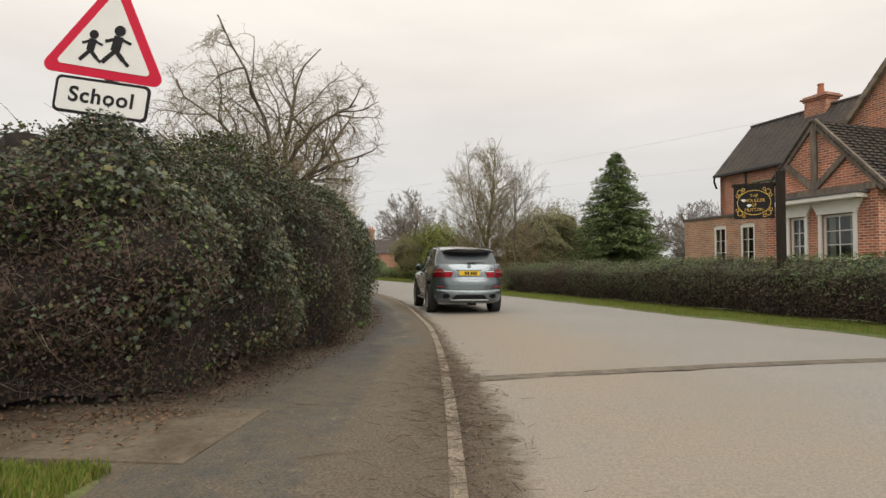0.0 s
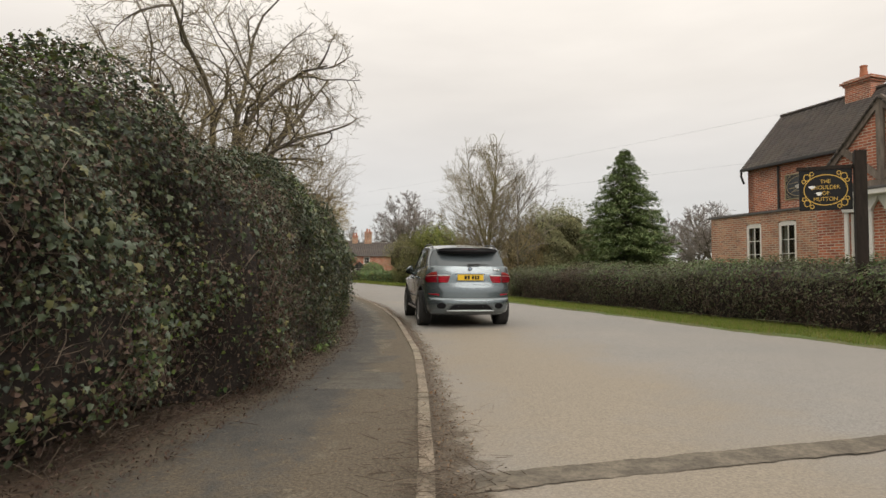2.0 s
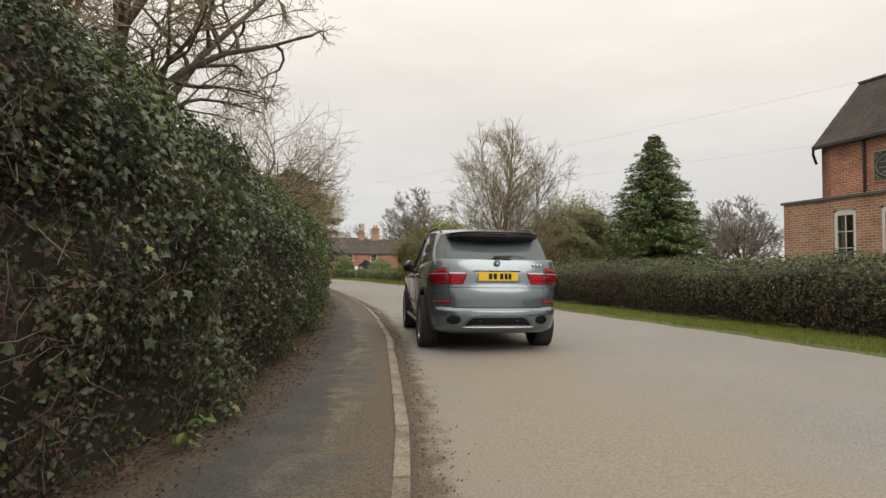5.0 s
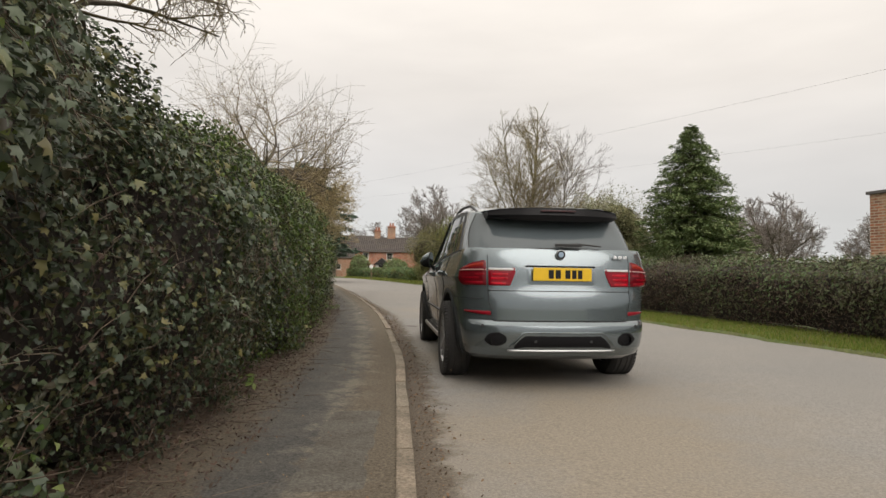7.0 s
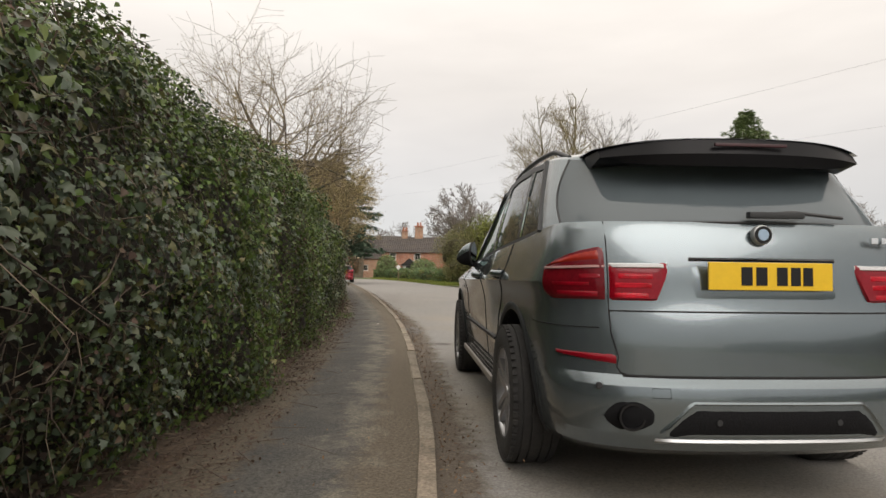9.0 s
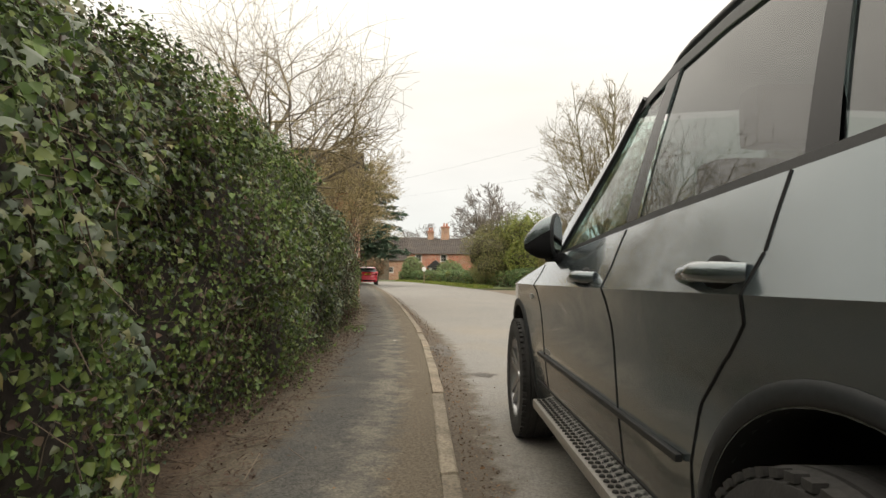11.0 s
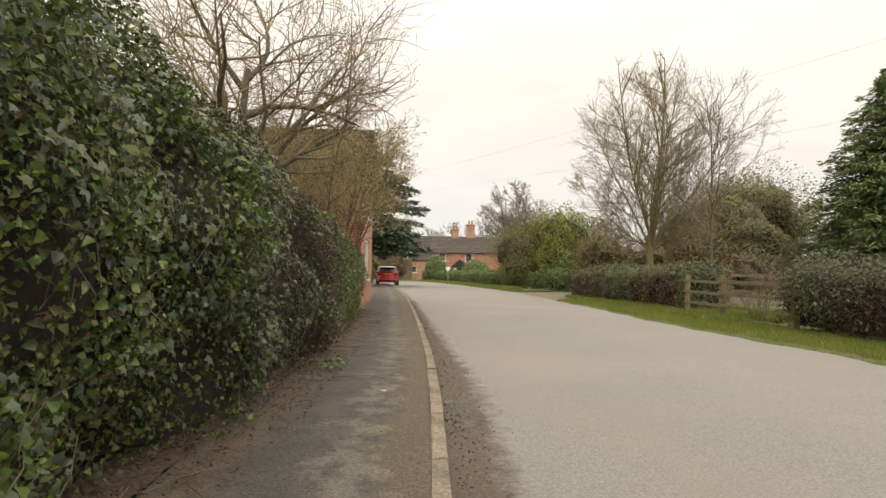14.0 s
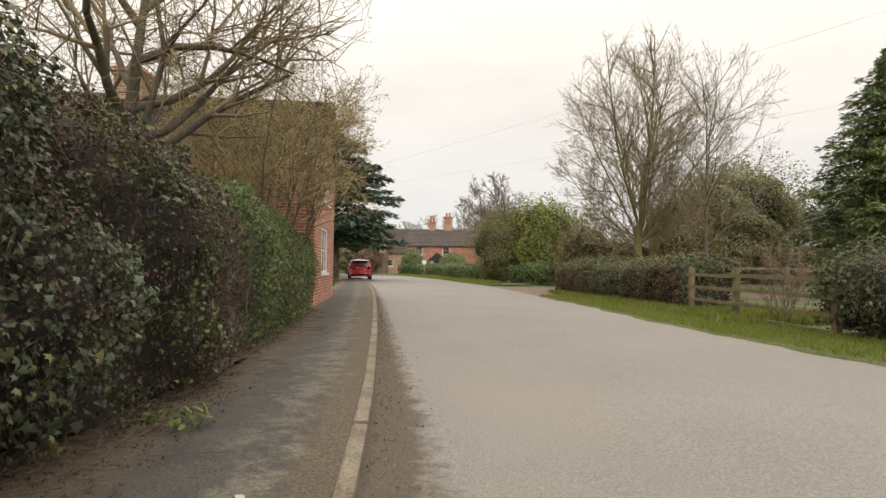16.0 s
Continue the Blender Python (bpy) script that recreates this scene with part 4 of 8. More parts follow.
# ---- trees ----
def grow(r, start, way, length, radius, levels, kids, spread, wander, lift, shrink=0.62, taper=0.25, steps=6, first=0.25, inside=None):
    """Limbs that fork level by level: rows for tubes(), thick and fine apart."""
    thick, fine = [], []
    todo = [(np.array(start, float), np.array(way, float) / np.linalg.norm(way), length, radius, 0)]
    while todo:
        p, d, ln, rad, lev = todo.pop()
        n = max(2, steps - lev)
        pts = [p]
        dirs = [d]
        for k in range(n):
            d = d + wander[min(lev, len(wander) - 1)] * r.normal(size=3) + np.array([0, 0, lift[min(lev, len(lift) - 1)]])
            d = d / np.linalg.norm(d)
            p = p + d * ln / n
            if inside is not None and not inside(p, d):
                n = k
                break
            pts.append(p)
            dirs.append(d)
        if n < 1:
            continue
        for k in range(n):
            r0, r1 = rad * (1 - (1 - taper) * k / n), rad * (1 - (1 - taper) * (k + 1) / n)
            (thick if lev < 2 else fine).append((*pts[k], *pts[k + 1], r0, r1))
        if lev + 1 < levels:
            for c in range(kids[lev]):
                f = first + (1 - first) * (c + r.uniform(0.1, 0.9)) / kids[lev] if lev == 0 else r.uniform(0.2, 1.0)
                k = min(n - 1, int(f * n))
                q = pts[k] + (pts[k + 1] - pts[k]) * (f * n - k)
                side = np.cross(dirs[k], r.normal(size=3))
                side /= np.linalg.norm(side) + 1e-9
                ang = np.radians(r.uniform(*spread[min(lev, len(spread) - 1)]))
                nd = dirs[k] * np.cos(ang) + side * np.sin(ang)
                todo.append((q, nd, ln * shrink * r.uniform(0.7, 1.15) * (1.15 - 0.55 * f if lev == 0 else 1), max(0.0028, rad * (0.5 if lev == 0 else 0.48) * (1.15 - 0.5 * f)), lev + 1))
    return thick, fine


def bare_tree(name, label, at, seed, stems, wood, twig, leaf=None, leaf_n=0, leaf_size=0.04, min_r=0.0, category="tree", bounds=None):
    """Stems: rows of keyword sets for grow()."""
    r = np.random.default_rng(seed)
    thing = tagged(empty(name, pose(*at)), label, category)
    thick, fine = [], []
    inside = None
    if bounds:
        mid, rad, low = (np.array(v, float) for v in bounds)
        
        def inside(p, d):
            e = (p + at - mid) / rad
            return ((e**2).sum() < r.uniform(0.6, 1.15) or (e / rad) @ d < 0) and (p[2] > low or d[2] > 0)

    for kw in stems:
        a, b = grow(r, inside=inside, **kw)
        thick += a
        fine += b
    f = np.array(fine)
    f[:, 6:] = np.maximum(f[:, 6:], min_r)
    v, q = tubes(np.array(thick))
    link("trunk", mesh_np("trunk", v, q, True), wood, thing)
    v, q = tubes(f)
    tagged(link("crown", mesh_np("crown", v, q), twig, thing, "bare twigs"), kind="stuff")
    if leaf is not None:
        k = r.integers(0, len(f), leaf_n)
        pos = f[k, 3:6] + 0.03 * r.normal(size=(leaf_n, 3))
        v, q = leaves(pos, r.normal(size=(leaf_n, 3)) + (0, 0, 0.5), leaf_size * r.uniform(0.6, 1.4, leaf_n), OVAL_SHAPE, None, r)
        tagged(link("bud_growth", mesh_np("bud_growth", v, q), leaf, thing, "small fresh leaves and buds"), kind="stuff")
    return thing


# gnarled tree over the ivy hedge
bare_tree("hawthorn_tree", "gnarled bare tree with drooping twigs behind the ivy hedge", (-4.0, 15.3, 0.0), 21, [
    dict(start=(0, 0, 0), way=(0.05, -0.05, 1), length=2.4, radius=0.15, levels=1, kids=(), spread=((30, 60),), wander=(0.06,), lift=(0.0,), taper=0.8)] + [
    dict(start=(0.1, -0.1, z0), way=(math.cos(radians(a)), math.sin(radians(a)), up), length=ln * 1.28, radius=rd, levels=5, kids=(8, 6, 5, 3), spread=((30, 75), (25, 65), (25, 60), (25, 60)), wander=(0.22, 0.22, 0.24, 0.2), lift=(0.03, -0.01, -0.07, -0.10), shrink=0.52, first=0.15, steps=8)
    for a, up, ln, z0, rd in ((0, 0.7, 2.9, 2.1, 0.07), (-40, 0.9, 3.1, 2.2, 0.07), (45, 0.8, 3.0, 2.2, 0.065), (100, 0.9, 3.0, 2.1, 0.06), (150, 0.9, 3.0, 2.2, 0.06), (200, 1.0, 3.1, 2.2, 0.06), (250, 0.9, 3.2, 2.1, 0.06), (300, 0.7, 3.1, 2.2, 0.065), (-70, 2.0, 3.3, 2.3, 0.06), (170, 2.4, 3.3, 2.3, 0.06), (20, 1.6, 3.2, 2.3, 0.06))
], BARK_DARK, HAW_TWIG, SHRUB_LEAF, 3500, 0.022, min_r=0.0026, bounds=((-3.85, 15.0, 4.15), (2.95, 3.1, 2.15), 2.75))

# bushy tree before the cottage
bare_tree("old_apple_tree", "spreading bare tree with mossy limbs behind the hedge", (-7.5, 28.8, 0.0), 33, [
    dict(start=(0, 0, 0), way=(0.1, 0.0, 1), length=4.6, radius=0.17, levels=5, kids=(8, 7, 6, 4), spread=((35, 75), (30, 65), (25, 60)), wander=(0.14, 0.2, 0.2, 0.22), lift=(0.02, 0.05, 0.02, -0.04), shrink=0.76, first=0.45),
    dict(start=(0.1, 0, 1.5), way=(0.5, 0.2, 1.0), length=3.6, radius=0.065, levels=5, kids=(7, 6, 5, 3), spread=((30, 70), (30, 65), (25, 60)), wander=(0.14, 0.2, 0.2, 0.22), lift=(0.02, 0.04, 0.02, -0.06), shrink=0.66, first=0.25),
    dict(start=(-0.1, -0.1, 1.5), way=(-0.8, -0.7, 0.8), length=3.8, radius=0.11, levels=5, kids=(7, 6, 5, 3), spread=((30, 70), (30, 65), (25, 60)), wander=(0.14, 0.2, 0.2, 0.22), lift=(0.02, 0.04, 0.02, -0.06), shrink=0.64, first=0.25),
], BARK_DARK, APPLE_TWIG, SHRUB_LEAF, 1500, 0.03, min_r=0.0036, bounds=((-7.4, 28.8, 5.5), (3.7, 3.4, 3.4), 2.5))
for at, sd in (((-6.6, 31.4, 0.1), 35), ((-6.85, 33.0, 0.1), 36), ((-7.9, 32.7, 0.1), 37), ((-8.9, 31.6, 0.1), 38)):
    bare_tree("bare_shrub", "bushy bare shrub with yellowish twigs by the cottage", at, sd, [
        dict(start=(0.15 * math.cos(k), 0.15 * math.sin(k), 0), way=(0.32 * math.cos(k * 1.3), 0.32 * math.sin(k * 1.3), 1.1), length=4.1, radius=0.022, levels=4, kids=(15, 8, 4), spread=((20, 70), (20, 60), (20, 55)), wander=(0.08, 0.14, 0.18), lift=(0.03, 0.03, 0.02), shrink=0.36, first=0.42, steps=6)
        for k in range(7)], BARK, YELLOW_TWIG, SHRUB_LEAF, 7000, 0.03, min_r=0.0030, category="shrub")

# tall tree by the drive
bare_tree("tall_ash_tree", "tall bare tree with ascending yellow-green lichened limbs", (2.45, 48.5, 0.0), 41, [
    dict(start=(0, 0, 0), way=(0.02, 0, 1), length=3.0, radius=0.20, levels=1, kids=(), spread=((30, 60),), wander=(0.02,), lift=(0.0,), taper=0.75)] + [
    dict(start=(0.02, 0, z), way=(math.sin(radians(tilt)) * math.cos(radians(a)), math.sin(radians(tilt)) * math.sin(radians(a)), math.cos(radians(tilt))), length=ln, radius=rd * 0.78, levels=4, kids=(20, 11, 4), spread=((28, 62), (22, 52), (20, 48)), wander=(0.05, 0.09, 0.14), lift=(0.03, 0.04, 0.06), shrink=0.42, first=0.10, steps=6)
    for a, tilt, ln, z, rd in ((0, 2, 8.8, 2.9, 0.12), (20, 19, 8.2, 2.6, 0.085), (200, 18, 8.3, 2.7, 0.085), (100, 20, 7.8, 2.6, 0.075), (280, 20, 7.8, 2.5, 0.075), (165, 32, 7.2, 2.3, 0.07), (345, 34, 7.0, 2.3, 0.07), (60, 40, 5.6, 2.3, 0.06), (250, 40, 5.6, 2.4, 0.06), (190, 56, 4.8, 2.2, 0.055), (10, 58, 4.6, 2.2, 0.055), (130, 56, 4.6, 2.3, 0.05), (310, 56, 4.6, 2.3, 0.05), (180, 76, 4.2, 2.5, 0.045), (0, 78, 4.0, 2.5, 0.045))
], ASH_BARK, ASH_TWIG, None, min_r=0.0048, bounds=((2.4, 48.5, 6.7), (4.6, 4.5, 5.3), 1.9))
bare_tree("young_birch_tree", "slender bare tree with a pale trunk", (4.45, 45.6, 0.0), 43, [
    dict(start=(0, 0, 0), way=(0.0, 0, 1), length=8.0, radius=0.065, levels=4, kids=(22, 7, 5), spread=((35, 65), (20, 45), (20, 45)), wander=(0.04, 0.1, 0.14), lift=(0.03, 0.05, 0.04), shrink=0.44, first=0.22, steps=9)
], BARK, FAR_TWIG, None, min_r=0.0055)


def evergreen(name, label, at, seed, height, radius, mat, base=0.6, whorls=36, droop=0.25, plate=False, power=0.85, size=0.5, wood=BARK_DARK, dense=1.0):
    """A trunk with whorled boughs, each a fan of needle sprays."""
    r = np.random.default_rng(seed)
    thing = tagged(empty(name, pose(*at)), label, "tree")
    segs, pos, nrm, up, sz = [(0, 0, 0, 0, 0, height * 0.5, radius * 0.05, radius * 0.03), (0, 0, height * 0.5, 0, 0, height * 0.98, radius * 0.03, 0.01)], [], [], [], []
    for w in range(whorls):
        f = w / (whorls - 1)
        z = base + (height - base) * f ** (0.9 if not plate else 1.0)
        R = radius * (max(0.02, 1 - f)) ** power * (1 if f > 0.1 else 0.82 + 1.8 * f) + 0.06
        if plate:
            R = radius * math.sqrt(max(0.02, 1 - (f * 1.0) ** 2)) * r.uniform(0.75, 1.1)
        for b in range(int(6 + 5 * (1 - f)) if not plate else 7):
            a = r.uniform(0, 2 * np.pi)
            ln = R * r.uniform(0.72, 1.12)
            d = np.array([math.cos(a), math.sin(a)])
            tipz = z - droop * ln * r.uniform(0.4, 1.2) + (0.10 * ln if not plate else 0.05 * ln)
            segs.append((0, 0, z, d[0] * ln * 0.9, d[1] * ln * 0.9, tipz, 0.008 + 0.012 * ln, 0.004))
            m = int(dense * (12 + 44 * ln / radius)) if not plate else int(150 * ln / radius)
            t = r.uniform(0.12, 1.0, m) ** 0.8
            wide = (0.28 * ln * (1.05 - t) + 0.12) * r.uniform(-1, 1, m)
            x = d[0] * t * ln - d[1] * wide
            y = d[1] * t * ln + d[0] * wide
            zz = z + (tipz - z) * t**1.3 + 0.08 * r.normal(size=m) - 0.25 * abs(wide) * (not plate)
            pos.append(np.stack([x, y, zz], 1))
            nrm.append(np.tile([0, 0, 1.0], (m, 1)) + 0.45 * r.normal(size=(m, 3)))
            up.append(np.stack([d[0] - d[1] * np.sign(wide) * 0.7, d[1] + d[0] * np.sign(wide) * 0.7, np.full(m, -droop)], 1))
            sz.append(size * r.uniform(0.6, 1.25, m) * (0.6 + 0.4 * (1 - f)))
    v, q = tubes(np.array(segs))
    link("trunk", mesh_np("trunk", v, q), wood, thing)
    pos, nrm, up, sz = (np.concatenate(x) for x in (pos, nrm, up, sz))
    v, q = leaves(pos, nrm, sz, NEEDLE_SHAPE, up, r)
    tagged(link("crown", mesh_np("crown", v, q), mat, thing), kind="stuff")
    return thing


evergreen("spruce_tree", "dense dark green conical spruce behind the hedge", (13.1, 49.6, 0), 51, 10.7, 4.3, NEEDLE, base=0.9, whorls=60, droop=0.30, size=0.36, power=0.62, dense=2.4)
evergreen("cedar_tree", "dark spreading cedar with flat layered boughs", (-16.4, 61, 0), 53, 10.4, 5.4, CEDAR, base=2.6, whorls=26, droop=0.14, plate=True, size=0.7)


def bush(name, label, at, seed, size, mat, n, leaf, wood=True, twig=0, category="shrub", lump=0.18, low=0.0):
    """A lumpy crown of small leaves round a dark heart, on stems."""
    r = np.random.default_rng(seed)
    thing = tagged(empty(name, pose(*at)), label, category)
    w = Wave(seed, ((1.6, 1.0), (3.4, 0.7), (7.0, 0.5)))
    d = r.normal(size=(n, 3))
    d /= np.linalg.norm(d, axis=1, keepdims=True)
    az, el = np.arctan2(d[:, 1], d[:, 0]), np.arcsin(d[:, 2])
    k = 1 + lump * w(np.cos(az) * 2 + el, np.sin(az) * 2 + el * 2)
    depth_in = 1 - 0.28 * r.uniform(size=n) ** 1.5
    sx, sy, sz_ = size
    pos = d * np.array(size) * (k * depth_in)[:, None]
    pos[:, 2] = pos[:, 2] + sz_ * (1 - low)
    pick = pos[:, 2] > 0.12
    pos, d = pos[pick], d[pick]
    v, q = leaves(pos, d + 0.7 * r.normal(size=d.shape) + (0, 0, 0.3), leaf * r.uniform(0.6, 1.3, len(pos)), OVAL_SHAPE, None, r)
    tagged(link("crown", mesh_np("crown", v, q), mat, thing), kind="stuff")
    segs = []
    for i in range(16):
        a = r.normal(size=3)
        a[2] = abs(a[2]) + 0.8
        a /= np.linalg.norm(a)
        mid = a * np.array(size) * 0.55 + (0, 0, 0.3 * sz_)
        end = a * np.array(size) * 0.85 + (0, 0, sz_ * (1 - low))
        segs.append((0.1 * a[0], 0.1 * a[1], 0, *mid, 0.05 * sz_ ** 0.5, 0.03))
        segs.append((*mid, *end, 0.03, 0.008))
    for i in range(twig):
        a = r.normal(size=3)
        a[2] = abs(a[2])
        a /= np.linalg.norm(a)
        p0 = a * np.array(size) * 0.6 + (0, 0, sz_ * (1 - low))
        p1 = a * np.array(size) * r.uniform(0.95, 1.25) + (0, 0, sz_ * (1 - low)) + 0.15 * r.normal(size=3)
        segs.append((*p0, *p1, 0.012, 0.006))
    v, q = tubes(np.array(segs))
    link("stem_growth", mesh_np("stem_growth", v, q), BARK, thing)
    bm = bmesh.new()
    bmesh.ops.create_icosphere(bm, subdivisions=3, radius=1)
    for vv in bm.verts:
        x, y, z = vv.co
        kk = 0.70 * (1 + lump * w(math.cos(math.atan2(y, x)) * 2 + math.asin(max(-1, min(1, z))), math.sin(math.atan2(y, x)) * 2 + 2 * math.asin(max(-1, min(1, z)))))
        vv.co = Vector((x * sx * kk, y * sy * kk, max(0.05, z * sz_ * kk + sz_ * (1 - low))))
    part("inner_growth", bm, BUSH_CORE, thing)
    return thing


bush("laurel_bush", "large rounded yellow-green laurel bush behind the hedge", (-1.9, 63.2, 0), 61, (2.6, 2.3, 3.05), LAUREL, 16000, 0.15, low=0.05)
bush("olive_shrub", "loose olive-green shrub beside the laurel", (-4.6, 63.6, 0), 62, (2.5, 1.8, 2.65), OLIVE, 15000, 0.10, twig=320, lump=0.14)
bush("pine_tree", "broad dull green pine with brownish lower boughs", (8.9, 57, 0), 63, (3.6, 3.0, 3.5), PINE, 46000, 0.13, category="tree", lump=0.22)
bush("olive_tree", "olive-brown evergreen with a loose crown", (6.0, 55.5, 0), 64, (2.2, 2.0, 2.9), SHRUB_LEAF, 12000, 0.11, twig=200, category="tree", lump=0.25)
bush("brown_shrub", "brown leafless shrub behind the hedge", (0.8, 57, 0), 65, (1.9, 1.6, 2.0), SHRUB_LEAF, 5000, 0.10, twig=250, lump=0.3)
bare_tree("brown_shrub", "reddish brown twiggy shrub before the wooden fence", (2.72, 33.9, 0), 66, [
    dict(start=(0.10 * math.cos(k * 2.4), 0.10 * math.sin(k * 2.4), 0), way=(0.42 * math.cos(k * 2.4) * (k % 3) / 2, 0.42 * math.sin(k * 2.4) * (k % 3) / 2, 1.0), length=1.25 + 0.06 * (k % 5), radius=0.009, levels=4, kids=(7, 4, 2), spread=((15, 45), (20, 50), (20, 50)), wander=(0.12, 0.16, 0.2), lift=(0.05, 0.05, 0.03), shrink=0.42, first=0.2, steps=6)
    for k in range(18)], BARK, FINE_TWIG, BROWN_LEAF, 500, 0.03, min_r=0.002, category="shrub")
bush("tan_shrub", "pale brown leafless shrub under the tall tree", (2.4, 58.5, 0), 81, (2.4, 1.6, 1.5), SHRUB_LEAF, 7000, 0.11, twig=300, lump=0.28)
bush("tan_shrub", "pale brown leafless shrub under the tall tree", (4.9, 59.5, 0), 82, (1.8, 1.6, 1.3), SHRUB_LEAF, 6000, 0.11, twig=250, lump=0.28)
bush("round_shrub", "clipped dark green round shrub before a cottage", (-18.2, 92.5, 0), 67, (1.5, 1.4, 1.7), NEEDLE, 2500, 0.2, lump=0.06)
bush("round_shrub", "clipped dark green round shrub before a cottage", (-13.0, 92.5, 0), 68, (1.9, 1.5, 1.5), NEEDLE, 2500, 0.2, lump=0.06)
bush("brown_shrub", "brown leafless shrub before the far cottages", (-25.5, 98, 0), 71, (2.2, 1.6, 1.9), BROWN_LEAF, 2500, 0.2, twig=260, lump=0.3)
bush("brown_shrub", "brown leafless shrub before the far cottages", (-30.5, 103, 0), 72, (2.6, 1.8, 2.2), OLIVE, 2500, 0.2, twig=260, lump=0.3)
bush("garden_shrub", "dark green shrub at the cottage wall beside the path", (-10.15, 43.0, 0), 69, (0.5, 0.8, 1.0), IVY, 3500, 0.09)


def far_tree(at, seed, h, spread, label="bare round-headed tree in the distance"):
    return bare_tree("far_tree", label, at, seed, [
        dict(start=(0, 0, 0), way=(0.02, 0, 1), length=h * 0.25, radius=h * 0.024, levels=1, kids=(), spread=((30, 60),), wander=(0.03,), lift=(0.0,), taper=0.8)] + [
        dict(start=(0, 0, h * 0.22), way=(math.sin(radians(t)) * math.cos(a), math.sin(radians(t)) * math.sin(a), math.cos(radians(t))), length=h * 0.62, radius=h * 0.009, levels=4, kids=(14, 9, 6), spread=((25, 60), (22, 52), (20, 50)), wander=(0.07, 0.11, 0.14), lift=(0.02, 0.04, 0.03), shrink=0.44, first=0.15, steps=5)
        for a, t in ((0, 5), (0.4, 45), (1.6, 38), (2.7, 48), (3.9, 36), (5.1, 46), (1.0, 72), (3.2, 72), (5.8, 70))
    ], BARK_DARK, FAR_TWIG, min_r=h * 0.0015, bounds=((at[0], at[1], h * 0.52), (h * 0.44, h * 0.44, h * 0.46), h * 0.16))


first = far_tree((-11.5, 134, 0), 71, 18, 0.62)
for x, y, k, turn in ((-36, 128, 0.72, 40), (-27, 150, 0.8, 100), (-31, 140, 0.66, 10), (4, 140, 0.8, 200), (-2, 118, 0.55, 160), (26, 84, 0.62, 70), (31.5, 76, 0.62, 300), (38, 96, 0.75, 20), (17, 78, 0.5, 250), (52, 92, 0.6, 130), (12, 100, 0.6, 30), (22, 120, 0.7, 310), (-48, 120, 0.7, 10), (-58, 100, 0.7, 200)):
    c = copy_thing(first, pose(x, y, 0, 0, 0, turn))
    c.scale = (k, k, k)
first.scale = (1.25, 1.25, 1.2)

# distant hedgerow that closes the view
r_ = np.random.default_rng(77)
n_ = 26000
az = r_.uniform(-1.35, 1.25, n_)
rad_ = 190 + 60 * r_.uniform(size=n_)
hh = (3.0 + 2.2 * Wave(78, ((7, 1), (19, 0.7), (40, 0.4)))(az, az * 0)) * r_.uniform(0, 1, n_) ** 0.7
pos_ = np.stack([rad_ * np.sin(az), 20 + rad_ * np.cos(az), np.abs(hh)], 1)
v_, q_ = leaves(pos_, r_.normal(size=(n_, 3)), r_.uniform(1.0, 2.4, n_), OVAL_SHAPE, None, r_)
tagged(link("far_woods", mesh_np("far_woods", v_, q_), leaf_material("far_wood_leaf", [(0.10, 0.10, 0.065), (0.14, 0.13, 0.085), (0.12, 0.10, 0.075)], 0.8, 0.1)), "brown and green hedgerow in the distance", "woods", kind="stuff")

# ---- buildings ----
def wall(name, outline, y0, y1, mat, parent, holes=(), label=""):
    """A wall in the xz plane: the outline (x, z), thick from y0 to y1, with right-angled openings (x0, x1, z0, z1) cut through it."""
    bm = bmesh.new()
    xs = sorted({p[0] for p in outline} | {h[k] for h in holes for k in (0, 1)})
    poly = list(outline)

    def span(x):
        """Lowest and highest z of the outline at x."""
        zs = []
        for (xa, za), (xb, zb) in zip(poly, poly[1:] + poly[:1]):
            if xa != xb and min(xa, xb) - 1e-9 <= x <= max(xa, xb) + 1e-9:
                zs.append(za + (zb - za) * (x - xa) / (xb - xa))
        return min(zs), max(zs)

    for xa, xb in zip(xs, xs[1:]):
        if xb - xa < 1e-6:
            continue
        cuts = sorted((h[2], h[3]) for h in holes if h[0] <= xa + 1e-6 and h[1] >= xb - 1e-6)
        la, ha = span(xa + 1e-7)
        lb, hb = span(xb - 1e-7)
        bands, lo = [], (la, lb)
        for z0, z1 in cuts:
            bands.append((lo, (z0, z0)))
            lo = (z1, z1)
        bands.append((lo, (ha, hb)))
        for (za, zb), (zc, zd) in bands:
            if max(zc - za, zd - zb) < 1e-4:
                continue
            a = [bm.verts.new((x, y, z)) for y in (y0, y1) for x, z in ((xa, za), (xb, zb), (xb, zd), (xa, zc))]
            for f in ((0, 1, 2, 3), (7, 6, 5, 4), (0, 4, 5, 1), (1, 5, 6, 2), (2, 6, 7, 3), (3, 7, 4, 0)):
                bm.faces.new([a[i] for i in f])
    bmesh.ops.remove_doubles(bm, verts=bm.verts, dist=1e-5)
    seen, dead = {}, []
    for f in bm.faces:
        key = tuple(sorted((round(v.co.x, 4), round(v.co.y, 4), round(v.co.z, 4)) for v in f.verts))
        if key in seen:
            dead += [f, seen[key]]
        seen[key] = f
    bmesh.ops.delete(bm, geom=list(set(dead)), context="FACES")
    bmesh.ops.recalc_face_normals(bm, faces=bm.faces)
    return part(name, uv_metres(bm), mat, parent, label)


